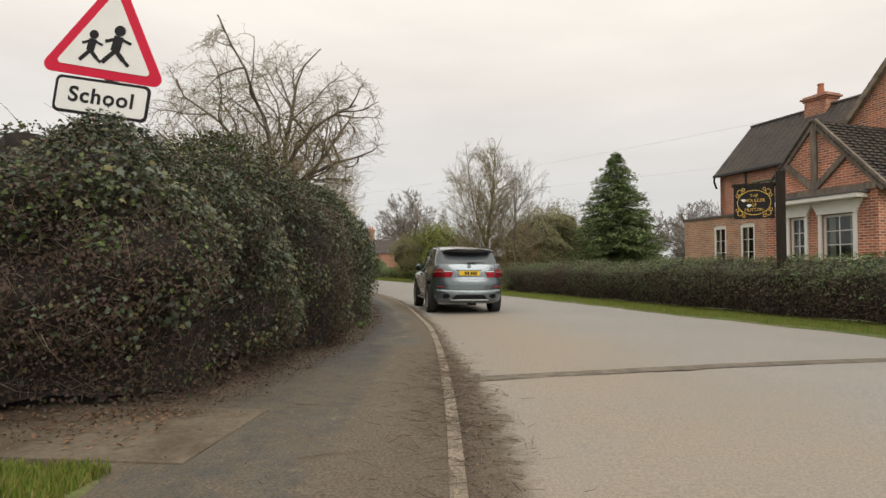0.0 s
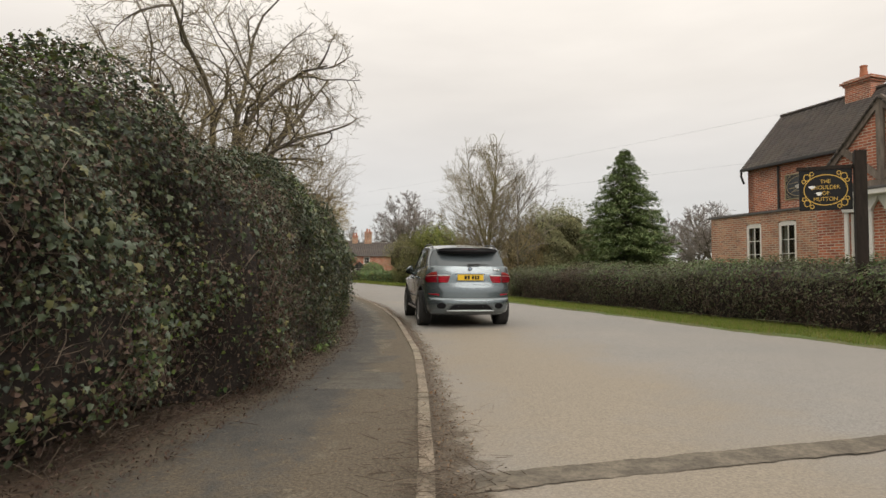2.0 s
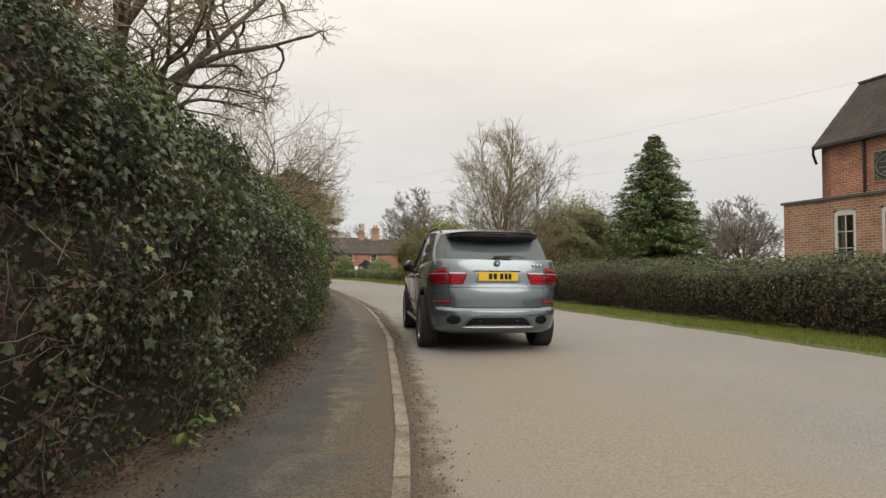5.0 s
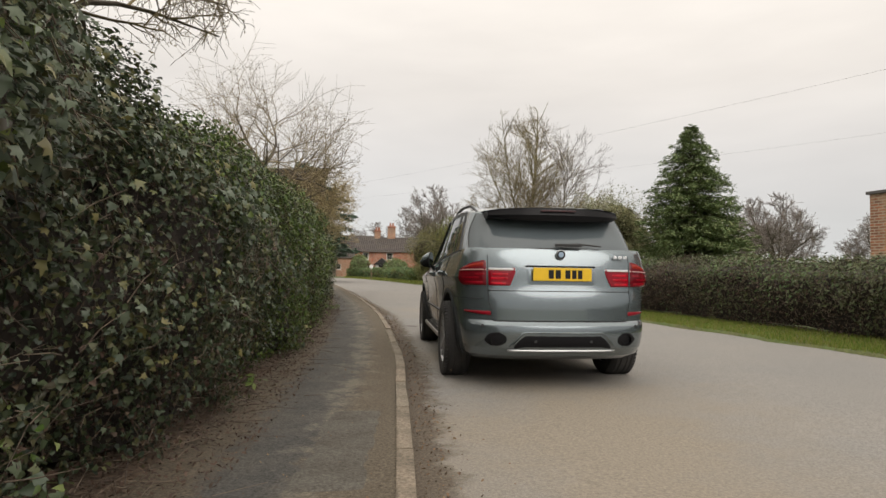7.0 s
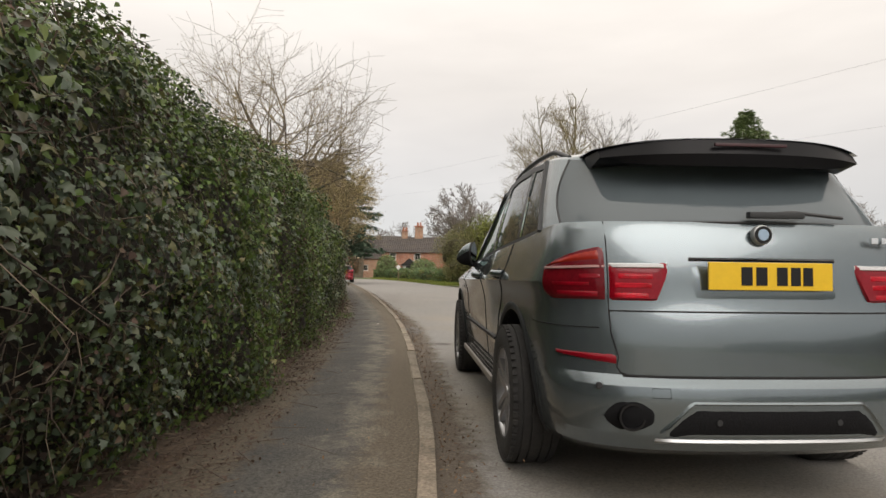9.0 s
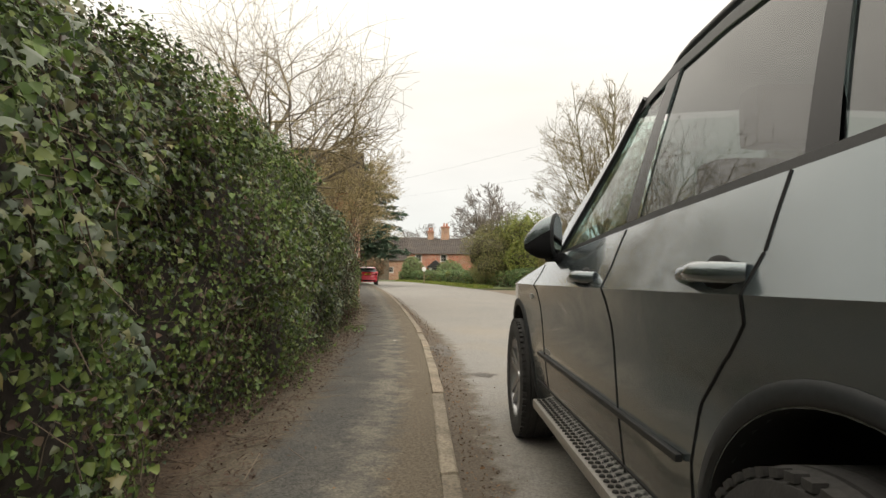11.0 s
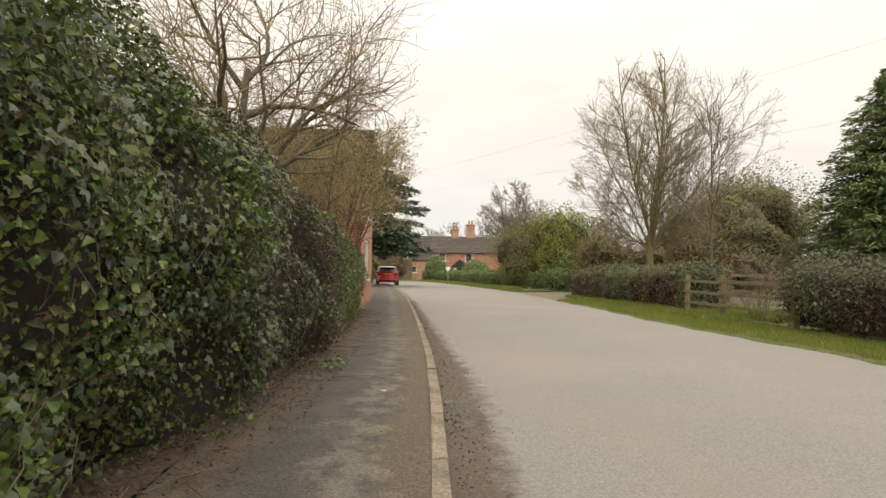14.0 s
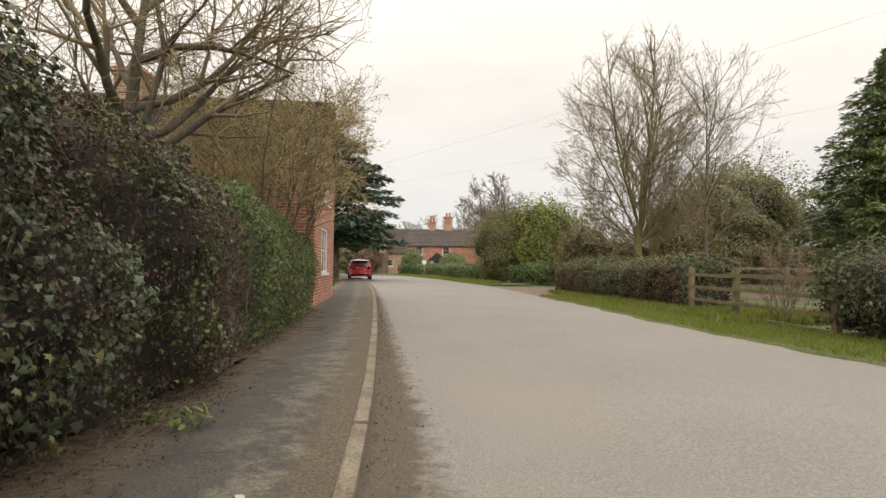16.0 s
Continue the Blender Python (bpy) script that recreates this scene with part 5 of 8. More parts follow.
def window(parent, x0, x1, z0, z1, y, cols=2, rows=3, frame=0.06, sash=WHITE, inside=True, arch=0.0, at=None):
    """A painted casement set in an opening, its face at y: frame, glazing bars, panes, sill, and the dim room behind."""
    bm = bmesh.new()
    box(bm, x0, x0 + frame, y, y + 0.08, z0, z1)
    box(bm, x1 - frame, x1, y, y + 0.08, z0, z1)
    box(bm, x0 + frame, x1 - frame, y, y + 0.08, z0, z0 + frame)
    box(bm, x0 + frame, x1 - frame, y, y + 0.08, z1 - frame, z1)
    if arch:
        n = 8
        pts = [(x0, z1)] + [(x0 + (x1 - x0) * (k / n), z1 + arch * math.sin(math.pi * k / n)) for k in range(1, n)] + [(x1, z1)]
        prism(bm, pts, y - 0.012, y + 0.07)
    w = part("window", bm, sash, parent, "white painted window", at)
    bm = bmesh.new()
    b = 0.022
    for k in range(1, cols):
        x = x0 + frame + (x1 - x0 - 2 * frame) * k / cols
        box(bm, x - b / 2, x + b / 2, y + 0.012, y + 0.05, z0 + frame, z1 - frame)
    for k in range(1, rows):
        z = z0 + frame + (z1 - z0 - 2 * frame) * k / rows
        box(bm, x0 + frame, x1 - frame, y + 0.014, y + 0.048, z - b / 2, z + b / 2)
    if bm.verts:
        part("glazing_bars", bm, sash, w)
    else:
        bm.free()
    p = part("pane", boxed(x0 + frame, x1 - frame, y + 0.028, y + 0.033, z0 + frame, z1 - frame), GLASS, w)
    p.visible_shadow = False
    part("sill", boxed(x0 - 0.05, x1 + 0.05, y - 0.07, y + 0.05, z0 - 0.06, z0 - 0.001, 0.008), sash, w)
    if inside:
        bm = bmesh.new()
        box(bm, x0, x1, y + 0.3, y + 0.32, z0, z1)
        part("room_behind", bm, ROOM, w)
        cx = (x1 - x0) * 0.2
        for a, c in ((x0 + frame, x0 + frame + cx), (x1 - frame - cx, x1 - frame)):
            bm = bmesh.new()
            box(bm, a, c, y + 0.14, y + 0.15, z0 + frame, z1 - frame)
            part("curtain", bm, CURTAIN, w)
    return w


def roof_slope(name, a, b, c, d, parent, mat=ROOF, row=0.15, thick=0.05, seed=1):
    """Overlapping tile courses between the eave a-b and the ridge d-c."""
    a, b, c, d = (np.array(p, float) for p in (a, b, c, d))
    up = ((d - a) + (c - b)) / 2
    n = np.cross(b - a, up)
    n /= np.linalg.norm(n)
    rows = max(3, int(np.linalg.norm(up) / row))
    r = np.random.default_rng(seed)
    verts, faces = [], []

    def slab(p, q, s, t, lift0, lift1):
        k = len(verts)
        for w, lf in ((p, lift0), (q, lift0), (s, lift1), (t, lift1)):
            verts.append(w + n * lf)
        for w in (p, q, s, t):
            verts.append(w - n * 0.02)
        for f in ((0, 1, 2, 3), (0, 4, 5, 1), (1, 5, 6, 2), (2, 6, 7, 3), (3, 7, 4, 0)):
            faces.append([k + i for i in f])

    for i in range(rows):
        f0, f1 = i / rows, min(1, (i + 1.12) / rows)
        p, q = a + (d - a) * f0, b + (c - b) * f0
        t, s = a + (d - a) * f1, b + (c - b) * f1
        cols = max(1, int(np.linalg.norm(q - p) / 0.3))
        for j in range(cols):
            u0, u1 = j / cols, (j + 1) / cols
            lf = 0.026 + r.uniform(-0.006, 0.007)
            slab(p + (q - p) * u0, p + (q - p) * u1, t + (s - t) * u1, t + (s - t) * u0, lf, 0.008)
    return link(name, mesh_np(name, np.array(verts), np.array(faces)), mat, parent)


def chimney(parent, x, y, z0, z1, wx, wy, pots=1, mat=BRICK):
    bm = bmesh.new()
    box(bm, x - wx / 2, x + wx / 2, y - wy / 2, y + wy / 2, z0, z1)
    c = part("chimney", uv_metres(bm), mat, parent)
    bm = bmesh.new()
    for k, (e, h0, h1) in enumerate(((0.05, 0.0, 0.09), (0.12, 0.09, 0.17), (0.04, 0.17, 0.24))):
        box(bm, x - wx / 2 - e, x + wx / 2 + e, y - wy / 2 - e, y + wy / 2 + e, z1 + h0, z1 + h1, None, 0.008)
    part("cap", uv_metres(bm), BRICK, c, "corbelled brick cap")
    for k in range(pots):
        bm = bmesh.new()
        bmesh.ops.create_cone(bm, cap_ends=True, segments=16, radius1=0.15, radius2=0.11, depth=0.5, matrix=Matrix.Translation((x + (k - (pots - 1) / 2) * 0.4, y, z1 + 0.49)))
        bmesh.ops.create_cone(bm, cap_ends=True, segments=16, radius1=0.13, radius2=0.13, depth=0.06, matrix=Matrix.Translation((x + (k - (pots - 1) / 2) * 0.4, y, z1 + 0.72)))
        part("pot", bm, TERRACOTTA, c, "terracotta chimney pot", smooth=False)
    return c


# the inn
inn = tagged(empty("inn", pose(10.02, 27.65, 0, 0, 0, -70)), "red brick village inn with dark tiled roofs and a timbered gable", "house")
wing_holes = [(1.62, 2.26, 1.3, 2.92), (2.93, 3.6, 1.3, 2.92)]
wall("wall", [(0, -0.1), (4.3, -0.1), (4.3, 3.25), (0, 3.25)], 0, 0.25, BRICK_OLD, inn, wing_holes, "weathered brick wall of the flat-roofed wing")
part("side_wall", uv_metres(boxed(0.0, 0.25, 0.25, 3.2, -0.1, 3.25)), BRICK_OLD, inn)
part("coping", boxed(-0.06, 4.36, -0.07, 0.32, 3.25, 3.33, 0.01), COPING, inn, "dark coping along the wall top")
part("flat_roof", boxed(0.25, 4.3, 0.25, 3.2, 2.95, 3.05), COPING, inn)
for h in wing_holes:
    window(inn, h[0], h[1], h[2], h[3] - 0.06, 0.03, 2, 3, 0.085, arch=0.09)
# two-storey range behind
wall("wall", [(-1.27, -0.1), (5.2, -0.1), (5.2, 5.6), (-1.27, 5.6)], 3.2, 3.5, BRICK, inn)
wall("gable_wall", [(0, -0.1), (4.3, -0.1), (4.3, 5.6), (2.15, 8.0), (0, 5.6)], 0, 0.3, BRICK, inn).matrix_basis = pose(-1.27, 7.5, 0, 0, 0, -90)
roof_slope("roof", (-1.45, 3.0, 5.62), (7.2, 3.0, 5.62), (7.2, 5.35, 8.15), (-1.45, 5.35, 8.15), inn, seed=2)
roof_slope("roof", (7.2, 7.7, 5.62), (-1.45, 7.7, 5.62), (-1.45, 5.35, 8.15), (7.2, 5.35, 8.15), inn, seed=3)
part("ridge_tiles", boxed(-1.45, 7.2, 5.25, 5.45, 8.13, 8.22, 0.03), ROOF, inn)
part("bargeboard", boxed(-1.48, -1.44, 3.0, 3.08, 5.4, 5.62), BLACK_PAINT, inn)
part("gutter", boxed(-1.4, 5.1, 2.88, 3.02, 5.5, 5.62, 0.03), BLACK_PAINT, inn, "black gutter under the eaves")
bm = bmesh.new()
bmesh.ops.create_cone(bm, cap_ends=True, segments=10, radius1=0.045, radius2=0.045, depth=5.3, matrix=Matrix.Translation((0.25, 3.13, 2.85)))
bmesh.ops.create_cone(bm, cap_ends=True, segments=10, radius1=0.045, radius2=0.045, depth=0.4, matrix=Matrix.Translation((-1.42, 3.05, 5.2)) @ pose(0, 0, 0, 25, 0, 0))
part("drainpipe", bm, BLACK_PAINT, inn)
chimney(inn, 2.15, 5.35, 7.5, 8.42, 0.98, 0.72)
# painted oval board on the upper wall
BOARD_BLUE = material("faded_blue_black_paint", (0.022, 0.026, 0.034), 0.5, grain=0.3, scale=14, stain=(0.06, 0.062, 0.062), stain_scale=3.0, stain_amount=0.6)
BOARD_PALE = material("faded_gilt_paint", (0.30, 0.25, 0.14), 0.6, grain=0.25, scale=20)
board = part("wall_board", boxed(0.55, 1.81, 3.165, 3.198, 4.12, 5.04, 0.01), BLACK_PAINT, inn, "black board with an oval painting and pale frame")
bm = bmesh.new()
for a_, b_, c_, d_ in ((0.52, 1.84, 4.08, 4.12), (0.52, 1.84, 5.04, 5.08), (0.52, 0.56, 4.12, 5.04), (1.80, 1.84, 4.12, 5.04)):
    box(bm, a_, b_, 3.150, 3.199, c_, d_)
part("frame", bm, BOARD_PALE, board, "pale faded frame")
bm = bmesh.new()
bmesh.ops.create_cone(bm, cap_ends=True, segments=40, radius1=1, radius2=1, depth=0.012)
bmesh.ops.transform(bm, matrix=pose(1.18, 3.162, 4.58, 90) @ Matrix.Diagonal((0.585, 0.40, 1, 1)), verts=bm.verts)
part("oval", bm, BOARD_BLUE, board)
bm = bmesh.new()
for k in range(40):
    p_, q_ = (2 * math.pi * (k + e) / 40 for e in (0, 1))
    prism(bm, [(1.18 + a * math.cos(t), 4.58 + b * math.sin(t)) for a, b, t in ((0.585, 0.40, p_), (0.585, 0.40, q_), (0.56, 0.378, q_), (0.56, 0.378, p_))], 3.152, 3.157)
part("oval_rim", bm, BOARD_PALE, board)
for sx_ in (-1, 1):
    for sz_ in (-1, 1):
        bm = bmesh.new()
        for rr_, ox_, oz_ in ((0.055, 0.53, 0.37), (0.03, 0.43, 0.41), (0.03, 0.57, 0.27)):
            for k in range(14):
                p_, q_ = (2 * math.pi * (k + e) / 14 for e in (0, 1))
                prism(bm, [(1.18 + sx_ * ox_ + a * math.cos(t), 4.58 + sz_ * oz_ + a * math.sin(t)) for a, t in ((rr_, p_), (rr_, q_), (rr_ - 0.014, q_), (rr_ - 0.014, p_))], 3.158, 3.164)
        part("scroll", bm, BOARD_PALE, board)
for x0_, x1_, z0_, z1_, w_ in ((0.70, 1.62, 4.52, 4.54, 0.022), (0.72, 1.08, 4.70, 4.72, 0.018), (1.15, 1.64, 4.62, 4.74, 0.022), (0.85, 1.5, 4.40, 4.38, 0.016), (0.80, 1.12, 4.34, 4.52, 0.022)):
    bm = bmesh.new()
    d_ = Vector((x1_ - x0_, z1_ - z0_)).normalized()
    n_ = Vector((-d_.y, d_.x)) * w_ / 2
    prism(bm, [(x0_ + n_.x, z0_ + n_.y), (x1_ + n_.x, z1_ + n_.y), (x1_ - n_.x, z1_ - n_.y), (x0_ - n_.x, z0_ - n_.y)], 3.150, 3.155)
    part("painted_streak", bm, BOARD_PALE, board)
bm = bmesh.new()
prism(bm, [(1.15 + 0.17 * math.cos(t) * (1 + 0.2 * math.sin(3 * t)), 4.56 + 0.085 * math.sin(t)) for t in np.linspace(0, 6.28, 17)[:-1]], 3.147, 3.1495)
part("pale_patch", bm, CURTAIN, board)
# timbered gable with the bay window
gx0, gx1, gy = 5.95, 9.6, -2.19
gm = (gx0 + gx1) / 2
wall("gable_wall", [(gx0 + 0.1, -0.1), (gx1 - 0.1, -0.1), (gx1 - 0.1, 3.35), (gm, 5.35), (gx0 + 0.1, 3.35)], gy, gy + 0.25, BRICK, inn, [(6.93, 7.43, 1.0, 2.72), (7.96, 8.86, 1.0, 2.72)], "red brick gable wall with timber framing")
part("side_wall", uv_metres(boxed(gx0 + 0.1, gx0 + 0.35, gy + 0.25, 1.997, -0.1, 3.35)), BRICK, inn)
part("side_wall", uv_metres(boxed(gx1 - 0.35, gx1 - 0.1, gy + 0.25, 1.997, -0.1, 3.35)), BRICK, inn)
bm = bmesh.new()


def beam(bm, p, q, w, y0, y1):
    d = Vector((q[0] - p[0], 0, q[1] - p[1]))
    n = Vector((-d.z, 0, d.x)).normalized() * w / 2
    pts = [Vector((p[0], 0, p[1])) + n, Vector((q[0], 0, q[1])) + n, Vector((q[0], 0, q[1])) - n, Vector((p[0], 0, p[1])) - n]
    prism(bm, [(v.x, v.z) for v in pts], y0, y1)


beams = [((gx0 - 0.12, 3.28), (gm + 0.02, 5.47), 0.2), ((gx1 + 0.12, 3.28), (gm - 0.02, 5.47), 0.2), ((gx0 + 0.1, 3.38), (gx1 - 0.1, 3.38), 0.18), ((gm, 3.45), (gm, 5.3), 0.17), ((gm - 0.02, 3.5), (gm - 0.95, 4.35), 0.15), ((gm + 0.02, 3.5), (gm + 0.95, 4.35), 0.15)]
bm.free()
for k, (p, q, w) in enumerate(beams):
    bm = bmesh.new()
    beam(bm, p, q, w, gy - 0.07 - 0.004 * k, gy + 0.05)
    part("beam", bm, DARK_TIMBER, inn, "grey weathered oak beam" if k == 0 else "")
roof_slope("roof", (gx0 - 0.22, gy - 0.12, 3.2), (gx0 - 0.22, 2.4, 3.2), (gm, 2.4, 5.5), (gm, gy - 0.12, 5.5), inn, seed=4).data.flip_normals()
roof_slope("roof", (gx1 + 0.22, 2.4, 3.2), (gx1 + 0.22, gy - 0.12, 3.2), (gm, gy - 0.12, 5.5), (gm, 2.4, 5.5), inn, seed=5).data.flip_normals()
part("cornice", boxed(6.55, 9.25, gy - 0.42, gy - 0.002, 3.08, 3.2, 0.02), WHITE, inn, "white moulded cornice over the windows")
part("bay_roof", boxed(6.5, 9.3, gy - 0.45, gy - 0.003, 3.2, 3.27, 0.02), COPING, inn)
for x0, x1 in ((6.93, 7.43), (7.96, 8.86)):
    window(inn, x0, x1, 1.02, 2.70, gy + 0.05, 2, 4, 0.06)
    bm = bmesh.new()
    box(bm, x0 - 0.10, x0 - 0.002, gy - 0.06, gy - 0.002, 0.95, 2.72, None, 0.01)
    box(bm, x1 + 0.002, x1 + 0.10, gy - 0.06, gy - 0.002, 0.95, 2.72, None, 0.01)
    prism(bm, [(x0 - 0.11, 2.722), (x1 + 0.11, 2.722), (x1 + 0.12, 2.78), (x1 + 0.24, 2.98), (x1 + 0.26, 3.08), (x0 - 0.26, 3.08), (x0 - 0.24, 2.98), (x0 - 0.12, 2.78)], gy - 0.10, gy - 0.002)
    part("window_surround", bm, WHITE, inn)
# taller cross wing
wall("gable_wall", [(5.2, -0.1), (12.0, -0.1), (12.0, 5.6), (8.6, 9.62), (5.2, 5.6)], 2.0, 2.3, BRICK, inn)
roof_slope("roof", (5.0, 1.85, 5.4), (5.0, 8.0, 5.4), (8.6, 8.0, 9.68), (8.6, 1.85, 9.68), inn, seed=6).data.flip_normals()
roof_slope("roof", (12.2, 8.0, 5.4), (12.2, 1.85, 5.4), (8.6, 1.85, 9.68), (8.6, 8.0, 9.68), inn, seed=7).data.flip_normals()
bm = bmesh.new()
beam(bm, (4.98, 5.38), (8.62, 9.72), 0.17, 1.8, 1.997)
beam(bm, (12.22, 5.38), (8.58, 9.72), 0.17, 1.81, 1.996)
part("bargeboard", bm, KERB, inn, "pale verge of the gable")

# cottage by the path
cot = tagged(empty("brick_cottage", pose(-6.95, 34.7, 0, 0, 0, 106)), "red brick cottage standing on the footpath, half hidden by shrubs", "house")
ch = [(1.5, 3.3, 0.82, 2.05), (1.9, 3.5, 2.75, 3.6)]
wall("gable_wall", [(0, -0.1), (5.0, -0.1), (5.0, 3.8), (2.5, 5.5), (0, 3.8)], 0, 0.25, BRICK, cot, ch)
wall("wall", [(-9.0, -0.1), (0, -0.1), (0, 3.8), (-9.0, 3.8)], 0, 0.25, BRICK, cot).matrix_basis = pose(0.0, 0.002, 0, 0, 0, -90)
part("back_wall", uv_metres(boxed(4.75, 5.0, 0.25, 9.0, -0.1, 3.8)), BRICK, cot)
part("far_wall", uv_metres(boxed(0.0, 5.0, 9.0, 9.25, -0.1, 3.8)), BRICK, cot)
roof_slope("roof", (-0.25, -0.18, 3.65), (-0.25, 9.3, 3.65), (2.5, 9.3, 5.55), (2.5, -0.18, 5.55), cot, seed=8).data.flip_normals()
roof_slope("roof", (5.25, 9.3, 3.65), (5.25, -0.18, 3.65), (2.5, -0.18, 5.55), (2.5, 9.3, 5.55), cot, seed=9).data.flip_normals()
for h in ch:
    window(cot, h[0], h[1], h[2], h[3], 0.03, 3, 2, 0.07)
chimney(cot, 2.5, 5.15, 4.6, 5.95, 0.7, 0.7, 0, BRICK_OLD)


# far cottages
def far_cottage(name, label, m, length, depth, eave, ridge, wins, roof_mat=ROOF, wall_mat=BRICK, chims=(), porch=None):
    t = tagged(empty(name, m), label, "house")
    hs = [(x - 0.5, x + 0.5, z, z + 1.05) for x, z in wins]
    wall("wall", [(0, -0.1), (length, -0.1), (length, eave), (0, eave)], 0, 0.25, wall_mat, t, hs)
    wall("gable_wall", [(0, -0.1), (depth, -0.1), (depth, eave), (depth / 2, ridge - 0.1), (0, eave)], 0, 0.25, wall_mat, t).matrix_basis = pose(-0.002, depth, 0, 0, 0, -90)
    wall("gable_wall", [(0, -0.1), (depth, -0.1), (depth, eave), (depth / 2, ridge - 0.1), (0, eave)], 0, 0.25, wall_mat, t).matrix_basis = pose(length + 0.002, 0.25, 0, 0, 0, 90)
    roof_slope("roof", (-0.3, -0.3, eave - 0.12), (length + 0.3, -0.3, eave - 0.12), (length + 0.3, depth / 2, ridge), (-0.3, depth / 2, ridge), t, roof_mat, row=0.35, seed=11)
    roof_slope("roof", (length + 0.3, depth + 0.3, eave - 0.12), (-0.3, depth + 0.3, eave - 0.12), (-0.3, depth / 2, ridge), (length + 0.3, depth / 2, ridge), t, roof_mat, row=0.35, seed=12)
    for h in hs:
        window(t, *h, 0.06, 2, 2, 0.08)
    for x, z1, w in chims:
        chimney(t, x, depth / 2, ridge - 0.8, z1, w, 0.7, 2, BRICK_OLD)
    if porch:
        x = porch
        part("porch_wall", boxed(x - 0.9, x + 0.9, -1.5, -0.01, -0.1, 2.0), WHITE, t)
        bm = bmesh.new()
        prism(bm, [(x - 1.25, 1.95), (x + 1.25, 1.95), (x, 3.0)], -1.7, -0.02)
        part("porch_roof", bm, BLACK_PAINT, t, "black gabled porch roof")
        part("porch_door", boxed(x - 0.45, x + 0.45, -1.54, -1.502, 0.0, 1.9, 0.01), BLACK_PAINT, t)
    return t


far_cottage("red_cottage", "long red brick cottage with a slate roof and black porch", pose(-19.6, 95.5, 0, 0, 0, 4), 16, 6.5, 4.0, 6.3, [(5.2, 2.75), (1.6, 2.75), (10.2, 2.75), (2.2, 0.8), (7.4, 0.8)], chims=((2.95, 7.1, 0.85), (5.1, 7.8, 1.15)), porch=4.2)
far_cottage("pale_cottage", "pale rendered cottage with a tiled roof", pose(-38, 112, 0, 0, 0, -8), 11, 6, 3.4, 6.4, [(2.0, 1.2), (5.0, 1.2), (8.0, 1.2)], THATCH, KERB)
far_cottage("tiled_cottage", "cottage with a broad brown tiled roof", pose(-29, 112, 0, 0, 0, 10), 10, 7, 3.4, 7.6, [(2.5, 1.2), (6.0, 1.2)], ROOF, BRICK_OLD)
far_cottage("garden_shed", "small dark timber shed behind the hedge", pose(1.2, 62.0, 0, 0, 0, 20), 2.6, 2.2, 1.7, 2.5, [], ROOF, DARK_TIMBER)

# ---- signs, fence, cables ----
def text_mesh(s, size, mat, parent, at, depth=0.002, spacing=1.0, name="lettering", align="CENTER", bold=0.0):
    cu = bpy.data.curves.new(name, "FONT")
    cu.body, cu.size, cu.extrude, cu.align_x, cu.align_y, cu.space_character = s, size, depth, align, "CENTER", spacing
    cu.offset = bold
    tmp = bpy.data.objects.new("tmp", cu)
    scene.collection.objects.link(tmp)
    me = bpy.data.meshes.new_from_object(tmp.evaluated_get(bpy.context.evaluated_depsgraph_get()))
    bpy.data.objects.remove(tmp)
    return link(name, me, mat, parent, "", at)


def rounded(w, h, r, n=6):
    out = []
    for cx, cy, a0 in ((w / 2 - r, h / 2 - r, 0), (-w / 2 + r, h / 2 - r, 90), (-w / 2 + r, -h / 2 + r, 180), (w / 2 - r, -h / 2 + r, 270)):
        for k in range(n + 1):
            a = radians(a0 + 90 * k / n)
            out.append((cx + r * math.cos(a), cy + r * math.sin(a)))
    return out


def tri_plate(side, r, n=6):
    h = side * math.sqrt(3) / 2
    c = [(0, h * 2 / 3), (-side / 2, -h / 3), (side / 2, -h / 3)]
    out = []
    for (x, y), a0 in zip(c, (30, 150, 270)):
        d = math.hypot(x, y)
        cx, cy = x * (1 - 2 * r / d), y * (1 - 2 * r / d)
        for k in range(n + 1):
            a = radians(a0 + 120 * k / n)
            out.append((cx + r * math.cos(a), cy + r * math.sin(a)))
    return out


sign = tagged(empty("school_sign", pose(-2.405, 7.13, -0.36, 0, 0, 6)), "red triangular school warning sign on a grey post", "road sign")
bm = bmesh.new()
bmesh.ops.create_cone(bm, cap_ends=True, segments=20, radius1=0.038, radius2=0.038, depth=2.75, matrix=Matrix.Translation((0, 0.05, 1.51)))
part("post", bm, GALV, sign, "grey steel post", smooth=False)
lean = pose(0, 0, 2.47, 0, 8, 0)
bm = bmesh.new()
prism(bm, tri_plate(0.75, 0.045), -0.002, 0.004)
tri = part("warning_plate", bm, SIGN_RED, sign, "white triangle with a red border", lean)
bm = bmesh.new()
prism(bm, tri_plate(0.56, 0.02), -0.0055, -0.0025)
part("white_field", bm, SIGN_WHITE, tri)
